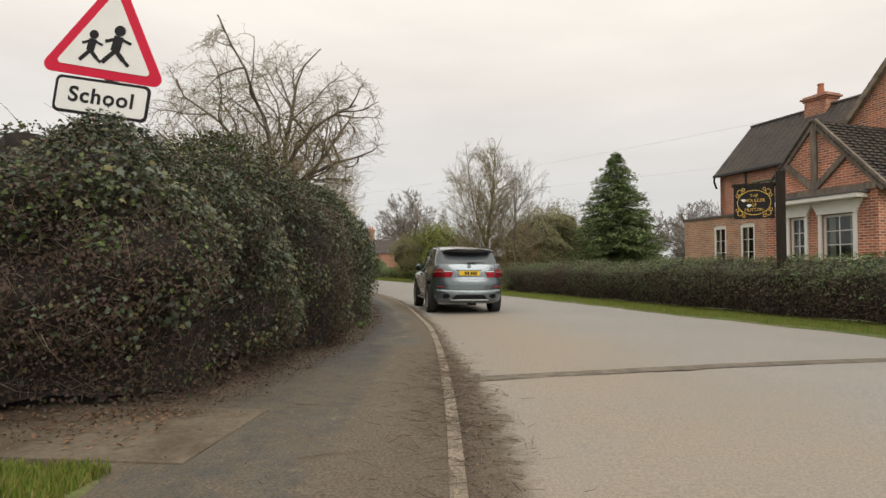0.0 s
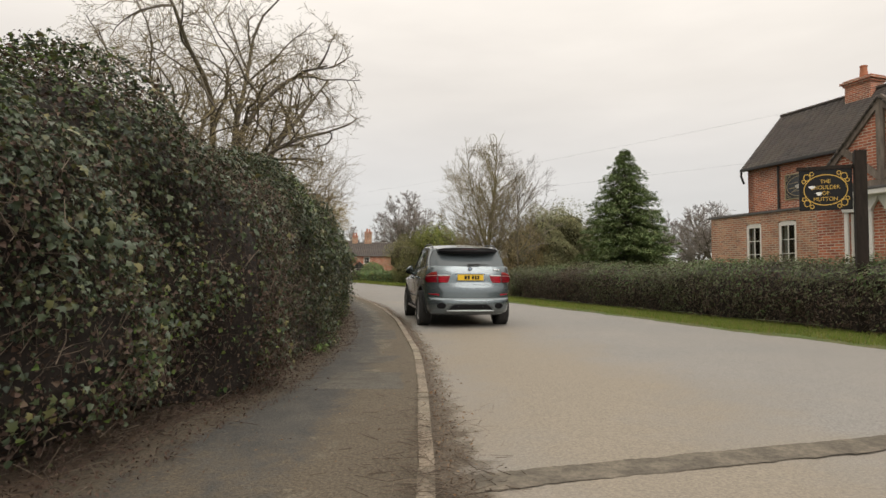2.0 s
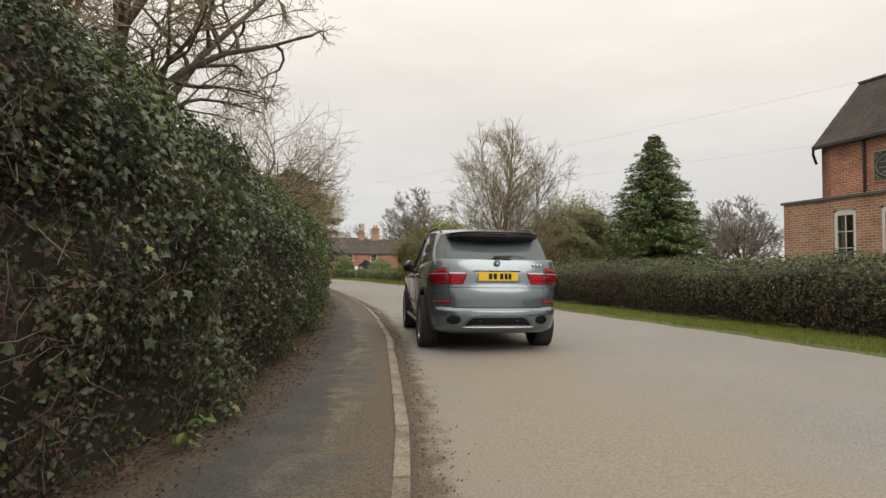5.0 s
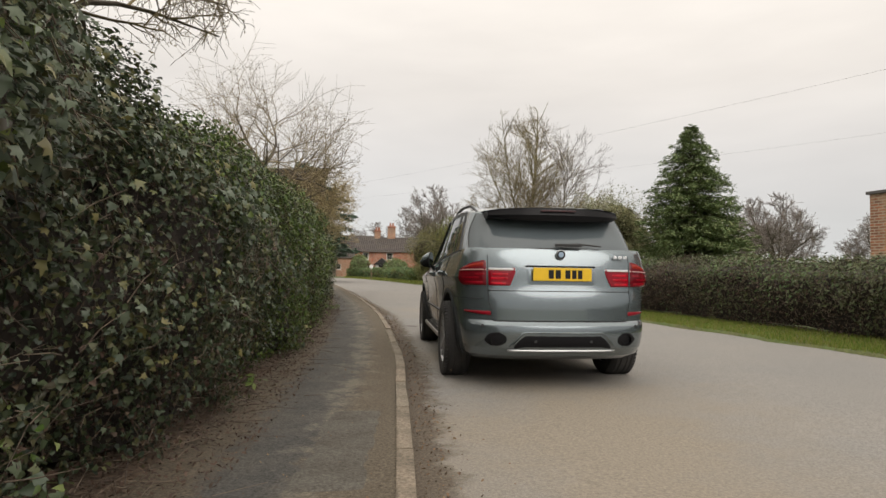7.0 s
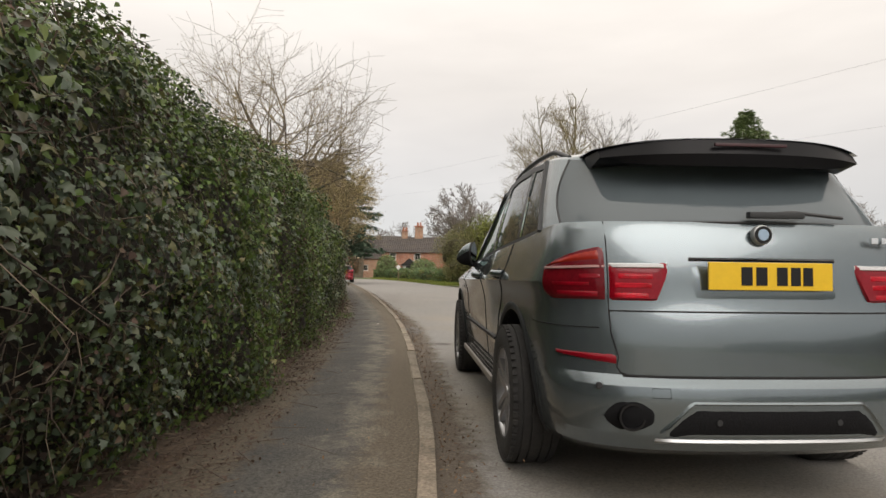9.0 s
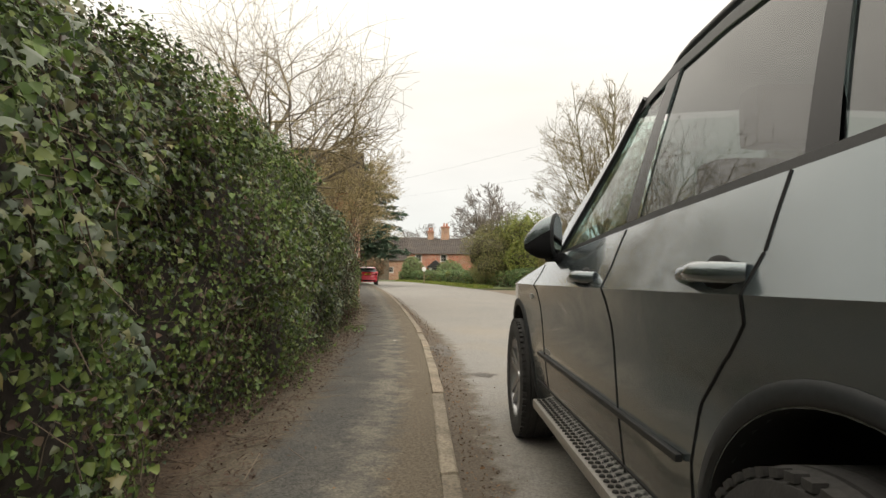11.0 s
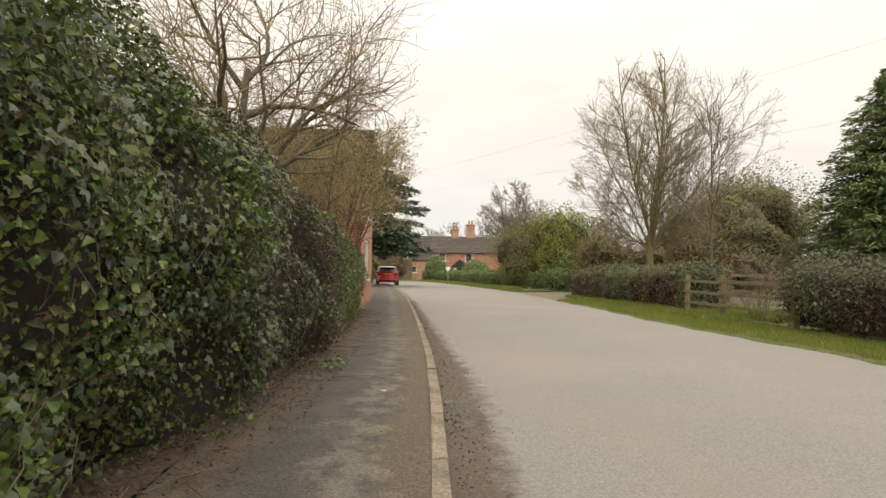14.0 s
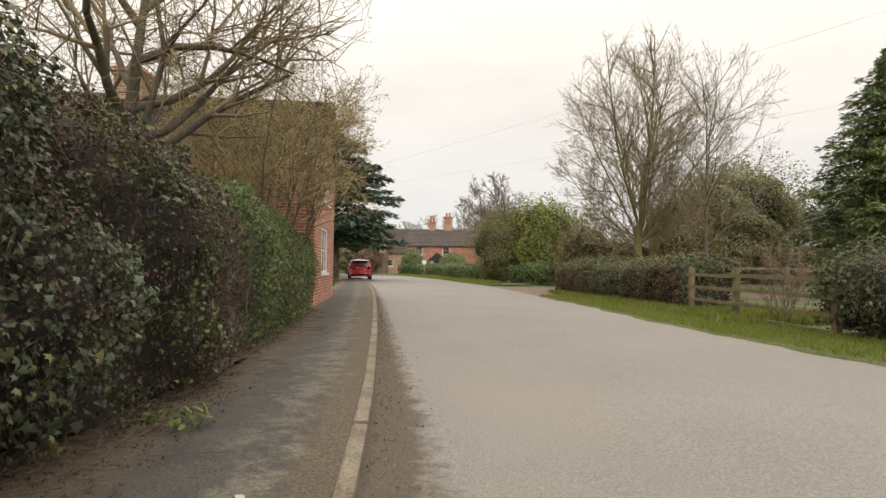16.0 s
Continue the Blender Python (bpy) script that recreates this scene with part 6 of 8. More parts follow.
for name, x, z, k, f in (("dark_shape", -0.085, -0.045, 0.8, 1), ("dark_shape", 0.06, -0.02, 1.0, 1)):
    bm = bmesh.new()
    prism(bm, [(x + 0.033 * k * math.cos(a), z + 0.105 * k + 0.033 * k * math.sin(a)) for a in np.linspace(0, 6.28, 17)[:-1]], -0.0085, -0.0056)
    for p, q, w in (((0, 0.07), (-0.01, -0.02), 0.055), ((-0.01, -0.02), (-0.075, -0.10), 0.026), ((-0.005, -0.02), (0.045, -0.07), 0.028), ((0.045, -0.07), (0.08, -0.10), 0.02), ((0.0, 0.06), (0.075, 0.035), 0.018), ((0.0, 0.06), (-0.075, 0.03), 0.018)):
        d = Vector((q[0] - p[0], q[1] - p[1])).normalized()
        n = Vector((-d.y, d.x)) * w / 2
        prism(bm, [(x + k * (c[0] + s * n.x), z + k * (c[1] + s * n.y)) for c, s in ((p, 1), (q, 1), (q, -1), (p, -1))], -0.0085 - w * 0.01, -0.0056)
    part(name, bm, SIGN_BLACK, tri)
bm = bmesh.new()
prism(bm, rounded(0.55, 0.222, 0.036), -0.002, 0.004)
name_plate = part("name_plate", bm, SIGN_BLACK, sign, "white plate with a dark border", pose(-0.028, 0, 2.135, 0, 7, 0))
bm = bmesh.new()
prism(bm, rounded(0.515, 0.186, 0.025), -0.0055, -0.0025)
part("white_field", bm, SIGN_WHITE, name_plate)
text_mesh("School", 0.126, SIGN_BLACK, name_plate, pose(0, -0.007, 0.0, 90), 0.001, 1.12, bold=0.003)
bm = bmesh.new()
for z in (2.14, 2.3, 2.55):
    box(bm, -0.06, 0.06, 0.005, 0.02, z - 0.015, z + 0.015)
    box(bm, -0.045, 0.045, 0.02, 0.092, z - 0.012, z + 0.012)
part("clip", bm, GALV, sign)
sign.scale = (1.28, 1.28, 1.28)

# the inn's hanging sign
inn_sign = tagged(empty("inn_sign", pose(7.75, 16.25, -0.03, 0, 0, -24)), "black and gold inn sign hung from a dark timber post", "pub sign")
bm = bmesh.new()
box(bm, -0.11, 0.11, -0.11, 0.11, 0, 3.42, None, 0.02)
part("post", bm, POST_TIMBER, inn_sign, "thick dark timber post")
bm = bmesh.new()
box(bm, -1.16, -0.11, -0.045, 0.045, 3.10, 3.17, None, 0.01)
part("arm", bm, POST_TIMBER, inn_sign)
bm = bmesh.new()
box(bm, -1.12, -0.14, -0.03, 0.03, 2.34, 3.10, None, 0.012)
board = part("board", bm, SIGN_BLACK, inn_sign, "black sign board with gilt border and lettering")


def ring_band(bm, pts, w, y):
    n = len(pts)
    for i in range(n):
        p, q = Vector(pts[i]), Vector(pts[(i + 1) % n])
        d = (q - p).normalized()
        m_ = Vector((-d.y, d.x)) * w / 2
        prism(bm, [tuple(p + m_), tuple(q + m_), tuple(q - m_), tuple(p - m_)], y - 0.003, y)


bm = bmesh.new()
ring_band(bm, [(-0.63 + 0.40 * math.cos(a), 2.72 + 0.285 * math.sin(a)) for a in np.linspace(0, 2 * math.pi, 41)[:-1]], 0.016, -0.0305)
for sx in (-1, 1):
    for sz in (-1, 1):
        for rr, ox, oz in ((0.06, 0.34, 0.245), (0.035, 0.40, 0.17), (0.035, 0.25, 0.31)):
            ring_band(bm, [(-0.63 + sx * ox + rr * math.cos(a), 2.72 + sz * oz + rr * math.sin(a)) for a in np.linspace(0, 2 * math.pi, 15)[:-1]], 0.014, -0.031)
part("gilt_border", bm, GOLD, board)
for s, z, size in (("THE", 2.875, 0.105), ("SHOULDER", 2.765, 0.105), ("OF", 2.655, 0.105), ("MUTTON", 2.545, 0.105)):
    text_mesh(s, size, GOLD, board, pose(-0.63, -0.033, z, 90), 0.001, 1.0)
bm = bmesh.new()
for x, z, a, b in ((-0.88, 2.775, 0.06, 0.03), (-0.75, 2.65, 0.055, 0.035)):
    prism(bm, [(x + a * math.cos(t) * (1 + 0.3 * math.sin(3 * t)), z + b * math.sin(t)) for t in np.linspace(0, 6.28, 15)[:-1]], -0.037, -0.0345)
part("peeled_paint", bm, SIGN_WHITE, board)
inn_sign.scale = (0.865, 0.865, 1.01)

# wooden post-and-rail fence between the hedges
fence = tagged(empty("wooden_fence"), "weathered post-and-rail fence between the hedges", "fence")
fp = [(1.75, 36.7), (2.14, 34.75), (2.74, 32.0)]
for x, y in fp:
    bm = bmesh.new()
    box(bm, -0.055, 0.055, -0.055, 0.055, -0.02, 1.08, None, 0.012)
    part("post", bm, FENCE_WOOD, fence, "", pose(x, y, 0, 0, 1.2, 10))
for (xa, ya), (xb, yb) in zip(fp, fp[1:]):
    L, a = math.hypot(xb - xa, yb - ya), math.degrees(math.atan2(yb - ya, xb - xa))
    for z in (0.10, 0.36, 0.64, 0.92):
        bm = bmesh.new()
        box(bm, -0.05, L + 0.05, -0.085, -0.057, z - 0.036, z + 0.036, None, 0.006)
        part("rail", bm, FENCE_WOOD, fence, "", pose(xa, ya, 0, 0, 0.6, a))
back = tagged(empty("wooden_fence"), "wooden field fence behind the lane", "fence")
for k in range(9):
    bm = bmesh.new()
    box(bm, -0.06, 0.06, -0.06, 0.06, -0.02, 1.2, None, 0.012)
    part("post", bm, FENCE_WOOD, back, "", pose(3.0 + 2.2 * k, 46.5 - 0.35 * k, 0, 0, 0, 5))
for z in (0.45, 0.8, 1.12):
    bm = bmesh.new()
    box(bm, 2.9, 21, -0.09, -0.06, z - 0.05, z + 0.05, None, 0.006)
    part("rail", bm, FENCE_WOOD, back, "", pose(-0.05, 46.95, 0, 0, 0, -9))

# bollard-like marker post far down the lane
mark = tagged(empty("marker_post", pose(-13.1, 76, 0)), "small white-topped marker post on the verge", "post")
part("post", boxed(-0.06, 0.06, -0.06, 0.06, 0, 1.35, 0.01), FENCE_WOOD, mark)
bm = bmesh.new()
bmesh.ops.create_cone(bm, cap_ends=True, segments=16, radius1=0.22, radius2=0.22, depth=0.04, matrix=Matrix.Translation((0, -0.08, 1.55)) @ pose(0, 0, 0, 90))
box(bm, -0.02, 0.02, -0.075, -0.061, 1.2, 1.4)
part("disc", bm, SIGN_WHITE, mark)


def cable(p, q, sag, r=0.005):
    segs = []
    p, q = np.array(p, float), np.array(q, float)
    pts = [p + (q - p) * t - np.array([0, 0, sag * 4 * t * (1 - t)]) for t in np.linspace(0, 1, 25)]
    segs = [(*a, *b, r, r) for a, b in zip(pts, pts[1:])]
    v, f = tubes(np.array(segs))
    return tagged(link("overhead_cable", mesh_np("overhead_cable", v, f), CABLE), "thin black overhead cable", "cable", group="overhead cables")


cable((-15, 73, 8.9), (37, 28, 8.9), 0.4)
cable((-20, 70, 9.1), (20, 27.5, 8.9), 0.5)


# ---- parked cars ----
def car_paint(name, colour, flake=0.75, rough=0.32):
    return material(name, colour, rough, flake, grain=0.05, scale=400, stain=tuple(c * 0.82 for c in colour), stain_scale=1.1, stain_amount=0.5, coat=1.0)


PAINT = car_paint("grey_metallic_paint", (0.152, 0.184, 0.197), 0.72, 0.24)
RED_PAINT = car_paint("red_car_paint", (0.60, 0.008, 0.035), 0.2, 0.35)
TRIM = material("black_trim", (0.018, 0.019, 0.02), 0.5, grain=0.2, scale=90, bump=0.15)
GLOSS_BLACK = material("gloss_black", (0.010, 0.010, 0.011), 0.25, grain=0.1, scale=20, spec=0.3)
SPOILER_BLACK = material("spoiler_black", (0.008, 0.008, 0.009), 0.3, grain=0.1, scale=20, spec=0.12)
UNDER = material("underbody", (0.012, 0.012, 0.012), 0.9, grain=0.3, scale=20)
RUBBER = material("tyre_rubber", (0.028, 0.027, 0.026), 0.85, grain=0.25, scale=60, bump=0.3, stain=(0.06, 0.055, 0.048), stain_scale=4, stain_amount=0.5)
ALLOY = material("alloy", (0.42, 0.42, 0.43), 0.35, 0.85, grain=0.12, scale=30, stain=(0.24, 0.23, 0.22), stain_scale=6, stain_amount=0.4)
CHROME = material("chrome", (0.75, 0.75, 0.76), 0.12, 1.0, grain=0.03, scale=20)
MIRROR = material("mirror_glass_grey", (0.30, 0.32, 0.33), 0.05, 1.0)
SILVER = material("silver_trim", (0.42, 0.43, 0.43), 0.38, 0.8, grain=0.06, scale=60)
LAMP_RED = material("red_lens", (0.44, 0.003, 0.014), 0.2, grain=0.2, scale=60, coat=0.06, spec=0.2, stain=(0.24, 0.002, 0.006), stain_scale=9, stain_amount=0.8)
LAMP_DARK = material("dark_red_lens", (0.12, 0.004, 0.008), 0.12, grain=0.2, scale=60, coat=0.06, spec=0.2, stain=(0.10, 0.004, 0.008), stain_scale=9, stain_amount=0.8)
LAMP_MID = material("crimson_lens", (0.21, 0.003, 0.010), 0.18, grain=0.15, scale=60, coat=0.1, spec=0.25, stain=(0.16, 0.003, 0.008), stain_scale=12, stain_amount=0.6)
MESH_BLACK = material("black_bumper_plastic", (0.011, 0.011, 0.012), 0.8, grain=0.3, scale=120, bump=0.5, spec=0.12)
LAMP_AMBER = material("amber_red_lens", (0.23, 0.018, 0.010), 0.14, grain=0.15, scale=40, coat=0.06, spec=0.2)
LAMP_BRAKE = material("unlit_brake_lens", (0.035, 0.004, 0.006), 0.3, grain=0.1, scale=40)
LAMP_WHITE = material("clear_lens", (0.60, 0.59, 0.59), 0.15, grain=0.1, scale=60, coat=0.25)
LAMP_STRIP = material("pink_lens_strip", (0.38, 0.22, 0.21), 0.2, grain=0.1, scale=60, coat=0.06, spec=0.2)
PLATE = material("yellow_plate", (0.72, 0.46, 0.012), 0.4, grain=0.05, scale=30)
SEAT = material("dark_leather", (0.035, 0.033, 0.031), 0.55, grain=0.2, scale=60, bump=0.2)
CAR_GLASS = glass_material("car_glass", (0.80, 0.92, 0.87), 0.06, 0.0, 0.05)
# blue-grey film colour imitates the sky mirrored in the rear screen
REAR_GLASS = glass_material("rear_screen_glass", (0.5, 0.58, 0.60), 0.9, 0.34, 0.09, (0.25, 0.30, 0.325))
CAR_GLASS_DARK = glass_material("tinted_car_glass", (0.5, 0.56, 0.55), 0.72, 0.07, 0.15)
# body-coloured lip made dark, as its shaded underside looks
ARCH_SHADE = material("shaded_arch_lip", (0.030, 0.033, 0.036), 0.45, grain=0.15, scale=60, spec=0.3)
STEP = material("brushed_step", (0.40, 0.38, 0.35), 0.4, 0.7, grain=0.15, scale=50)

ZS = [0.27, 0.31, 0.38, 0.47, 0.54, 0.57, 0.595, 0.61, 0.70, 0.80, 0.86, 0.925, 0.955, 0.995, 1.03, 1.065, 1.08]
WZ = [0.84, 0.870, 0.893, 0.905, 0.912, 0.915, 0.917, 0.919, 0.924, 0.930, 0.937, 0.953, 0.968, 0.937, 0.916, 0.893, 0.883]
RZ = [0.16, 0.07, 0.02, 0.0, 0.002, 0.010, 0.030, 0.048, 0.051, 0.054, 0.072, 0.087, 0.094, 0.105, 0.120, 0.142, 0.160]
FZ = [4.70, 4.78, 4.82, 4.84, 4.85, 4.85, 4.85, 4.85, 4.845, 4.815, 4.76, 4.65, 4.56, 4.40, 4.20, 3.92, 3.70]
REAR_R, REAR_P, FRONT_R, FRONT_P = 0.46, 3.0, 0.85, 2.5


def rear_r(z):
    """How far round the back corner runs: tighter towards the belt."""
    return np.interp(z, [0.88, 1.06], [REAR_R, 0.27])


def slice_x(y, z):
    """Half width of the lower body at length y and base height z."""
    w, a, b = np.interp(z, ZS, WZ), np.interp(z, ZS, RZ), np.interp(z, ZS, FZ)
    u = np.clip(1 - (y - a) / rear_r(z), 0, 1)
    v = np.clip(1 - (b - y) / FRONT_R, 0, 1)
    low = np.clip((0.86 - z) / 0.3, 0, 1)
    flare = 0.020 * low * (np.exp(-(((y - 0.99) / 0.42) ** 4)) + np.exp(-(((y - 3.92) / 0.42) ** 4)))
    taper = 0.925 + 0.055 * np.clip((y - 0.35) / 1.3, 0, 1)
    return taper * (w + flare) * (np.clip(1 - u**REAR_P, 0, 1)) ** (1 / REAR_P) * (np.clip(1 - v**FRONT_P, 0, 1)) ** (1 / FRONT_P)


def lift(y, z):
    """The belt rises to the back."""
    return z + 0.16 * np.clip((3.4 - y) / 3.1, 0, 1) * np.clip((z - 0.93) / 0.15, 0, 1)


def arc(l, z):
    """A point of the shell l metres round from the middle of the back, to the left, at base height z, and its outward normal."""
    a = float(np.interp(z, ZS, RZ))
    tt = np.linspace(0, 1, 140)
    y = a + float(rear_r(z)) * tt**2.6
    x = -slice_x(y, z)
    s = np.r_[0, np.cumsum(np.hypot(np.diff(x), np.diff(y)))]
    if l > s[-1]:
        yy = y[-1] + (l - s[-1])
        p, d = Vector((-float(slice_x(yy, z)), yy, float(lift(yy, z)))), Vector((0, 1, 0))
    else:
        px, py = np.interp(l, s, x), np.interp(l, s, y)
        k = min(len(s) - 2, max(0, int(np.searchsorted(s, l)) - 1))
        d = Vector((x[k + 1] - x[k], y[k + 1] - y[k], 0)).normalized()
        p = Vector((px, py, float(lift(py, z))))
    return p, Vector((-d.y, d.x, 0))


def up_z(z):
    """The base height that the rising belt lifts to z at the back."""
    return z if z <= 0.93 else (z + 0.992) / 2.0667


def arc_patch(bm, l0, l1, top, bot, off=0.006, nl=10, nz=5, mirror=False, thick=0.012):
    """A plate on the shell between l0 and l1, from bot(l) to top(l), standing off by off, its rim turned in."""
    grid = []
    for i in range(nl + 1):
        l = l0 + (l1 - l0) * i / nl
        row = []
        for j in range(nz + 1):
            z = bot(l) + (top(l) - bot(l)) * j / nz
            rim = i in (0, nl) or j in (0, nz)
            p, n = arc(abs(l), z)
            if l < 0:
                p, n = Vector((-p.x, p.y, p.z)), Vector((-n.x, n.y, n.z))
            q = p - n * (-off)
            if rim:
                q = p - n * (thick if thick > off else 0) * 0.3
            if mirror:
                q = Vector((-q.x, q.y, q.z))
            row.append(bm.verts.new(q))
        grid.append(row)
    for i in range(nl):
        for j in range(nz):
            f = [grid[i][j], grid[i + 1][j], grid[i + 1][j + 1], grid[i][j + 1]]
            bm.faces.new(f if not mirror else f[::-1])


def fold(bm, name, mat, parent, label="", angle=35):
    ob = part(name, bm, mat, parent, label, smooth=True)
    ob.data.set_sharp_from_angle(angle=radians(angle))
    return ob


def tube_line(bm, pts, r, sides=6):
    """A thin tube through points."""
    rings = []
    for i, p in enumerate(pts):
        d = (pts[min(i + 1, len(pts) - 1)] - pts[max(i - 1, 0)]).normalized()
        ref = Vector((0, 0, 1)) if abs(d.z) < 0.9 else Vector((1, 0, 0))
        u = d.cross(ref).normalized()
        v = d.cross(u)
        rings.append([bm.verts.new(p + (u * math.cos(a) + v * math.sin(a)) * r) for a in (2 * math.pi * k / sides for k in range(sides))])
    for a, b in zip(rings, rings[1:]):
        for k in range(sides):
            bm.faces.new((a[k], a[(k + 1) % sides], b[(k + 1) % sides], b[k]))
    bm.faces.new(rings[0][::-1])
    bm.faces.new(rings[-1])


def revolve(bm, prof, seg=48, inward=1):
    """Turn the profile (r, x) about the x axis."""
    rings = [[bm.verts.new((x, r * math.cos(2 * math.pi * k / seg), r * math.sin(2 * math.pi * k / seg))) for k in range(seg)] for r, x in prof]
    fs = []
    for a, b in zip(rings, rings[1:]):
        for k in range(seg):
            fs.append(bm.faces.new((a[k], a[(k + 1) % seg], b[(k + 1) % seg], b[k])))
    return fs


def rail_z(y):
    return np.interp(y, [0.36, 0.5, 0.8, 1.2, 1.6, 1.95, 2.2, 2.4, 3.0], [1.53, 1.565, 1.61, 1.645, 1.66, 1.65, 1.615, 1.57, 1.50])


def side_point(y, f, sink=0.0):
    """The cabin's side: f from the belt (0) to the roof rail (1)."""
    zb = float(lift(y, 1.08)) - 0.004
    zr = float(rail_z(y))
    z = zb + (zr - zb) * f
    xb, xr = min(0.885, float(slice_x(y, 1.08)) - 0.002), 0.725 - 0.05 * max(0, (0.9 - y) / 0.5) ** 2
    x = xb + (xr - xb) * (0.82 * f + 0.18 * f * f) - sink
    return Vector((-x, y, z))


def back_y(f):
    """How far forward the middle of the rear screen lies at height f."""
    return 0.158 + 0.272 * f**1.05


def back_x(y, f):
    """Half width of the cabin's rounded back at length y and height f."""
    wide = min(0.885, (0.925 + 0.055 * min(1, max(0, (y - 0.35) / 1.3))) * 0.883 - 0.002)
    wide += (0.725 - wide) * (0.82 * f + 0.18 * f * f)
    u = min(1, max(0, 1 - (y - back_y(f)) / (0.50 - 0.10 * f)))
    return wide * max(0, 1 - u**2.5) ** 0.4


def back_z(y, f):
    zb, zr = float(lift(y, 1.08)) - 0.004, float(rail_z(y))
    return zb + (zr - zb) * f + 0.02 * math.sin(math.pi * f) * max(0, 1 - (y - 0.12) / 0.6)


def back_at(x, f):
    """The point of the rounded back at half width x."""
    lo, hi = back_y(f), back_y(f) + 0.5 - 0.1 * f
    for _ in range(30):
        mid = (lo + hi) / 2
        lo, hi = (mid, hi) if back_x(mid, f) < x else (lo, mid)
    return lo


def screen_edge(f):
    """Half width of the rear screen."""
    return 0.765 - 0.095 * f + 0.03 * math.sin(math.pi * f)


def side_patch(bm, y0, y1, f0=0.0, f1=1.0, sink=0.0, n=8, mirror=False):
    """Between two raking lines, each (y at the belt, y at the rail)."""
    grid = []
    for j in range(n + 1):
        f = f0 + (f1 - f0) * j / n
        row = []
        for i in range(n + 1):
            u = i / n
            y = (y0[0] + (y0[1] - y0[0]) * f) * (1 - u) + (y1[0] + (y1[1] - y1[0]) * f) * u
            p = side_point(y, f, sink)
            row.append(bm.verts.new((-p.x if mirror else p.x, p.y, p.z)))
        grid.append(row)
    for j in range(n):
        for i in range(n):
            q = [grid[j][i], grid[j][i + 1], grid[j + 1][i + 1], grid[j + 1][i]]
            bm.faces.new(q[::-1] if not mirror else q)


def wheel(parent, x, y, side, steer=0.0):
    w = part("wheel", bmesh.new(), RUBBER, parent, "", pose(x, y, 0.365, 0, 0, steer))
    bm = bmesh.new()
    o = side            # outward way along x
    prof = [(0.235, -0.115), (0.262, -0.122), (0.31, -0.128), (0.345, -0.12), (0.362, -0.095)]
    for g in (-0.075, -0.03, 0.03, 0.075):
        prof += [(0.367, g - 0.012), (0.367, g - 0.005), (0.358, g - 0.004), (0.358, g + 0.004), (0.367, g + 0.005)]
    prof += [(0.362, 0.095), (0.345, 0.12), (0.31, 0.128), (0.262, 0.122), (0.235, 0.115)]
    revolve(bm, [(r, v * o) for r, v in prof], 56)
    for k in range(56):          # shoulder blocks
        a = 2 * math.pi * k / 56
        box(bm, 0.098, 0.121, -0.012, 0.012, 0.350, 0.364, Matrix.Rotation(a, 4, "X") @ Matrix.Diagonal((o, 1, 1, 1)))
    bmesh.ops.recalc_face_normals(bm, faces=bm.faces)
    fold(bm, "tyre", RUBBER, w, "black treaded tyre")
    bm = bmesh.new()
    revolve(bm, [(0.236, -0.1 * o), (0.222, -0.02 * o), (0.218, 0.06 * o), (0.232, 0.107 * o), (0.243, 0.118 * o), (0.246, 0.108 * o), (0.238, -0.1 * o)], 48)
    for k in range(5):
        a = 2 * math.pi * k / 5 + 0.2
        for s in (-1, 1):
            vs = box(bm, 0.060, 0.092, -0.017, 0.017, 0.045, 0.232)
            for v in vs:
                t = (v.co.z - 0.045) / 0.187
                v.co.y += s * (0.020 + 0.022 * t)
                v.co.x += 0.018 * t
                v.co.x *= o
            bmesh.ops.rotate(bm, verts=vs, cent=(0, 0, 0), matrix=Matrix.Rotation(a, 3, "X"))
    revolve(bm, [(0.0, 0.098 * o), (0.034, 0.098 * o), (0.036, 0.092 * o), (0.06, 0.090 * o), (0.075, 0.075 * o), (0.075, 0.04 * o)], 24)
    bmesh.ops.recalc_face_normals(bm, faces=bm.faces)
    fold(bm, "rim", ALLOY, w, "five double-spoke alloy rim")
    bm = bmesh.new()
    revolve(bm, [(0.0, 0.01 * o), (0.17, 0.01 * o), (0.17, -0.015 * o), (0.0, -0.015 * o)], 32)
    bmesh.ops.recalc_face_normals(bm, faces=bm.faces)
    part("brake_disc", bm, ALLOY, w)
    bm = bmesh.new()
    revolve(bm, [(0.0, -0.03 * o), (0.233, -0.03 * o), (0.233, -0.1 * o), (0.0, -0.1 * o)], 24)
    part("wheel_back", bm, UNDER, w)
    return w


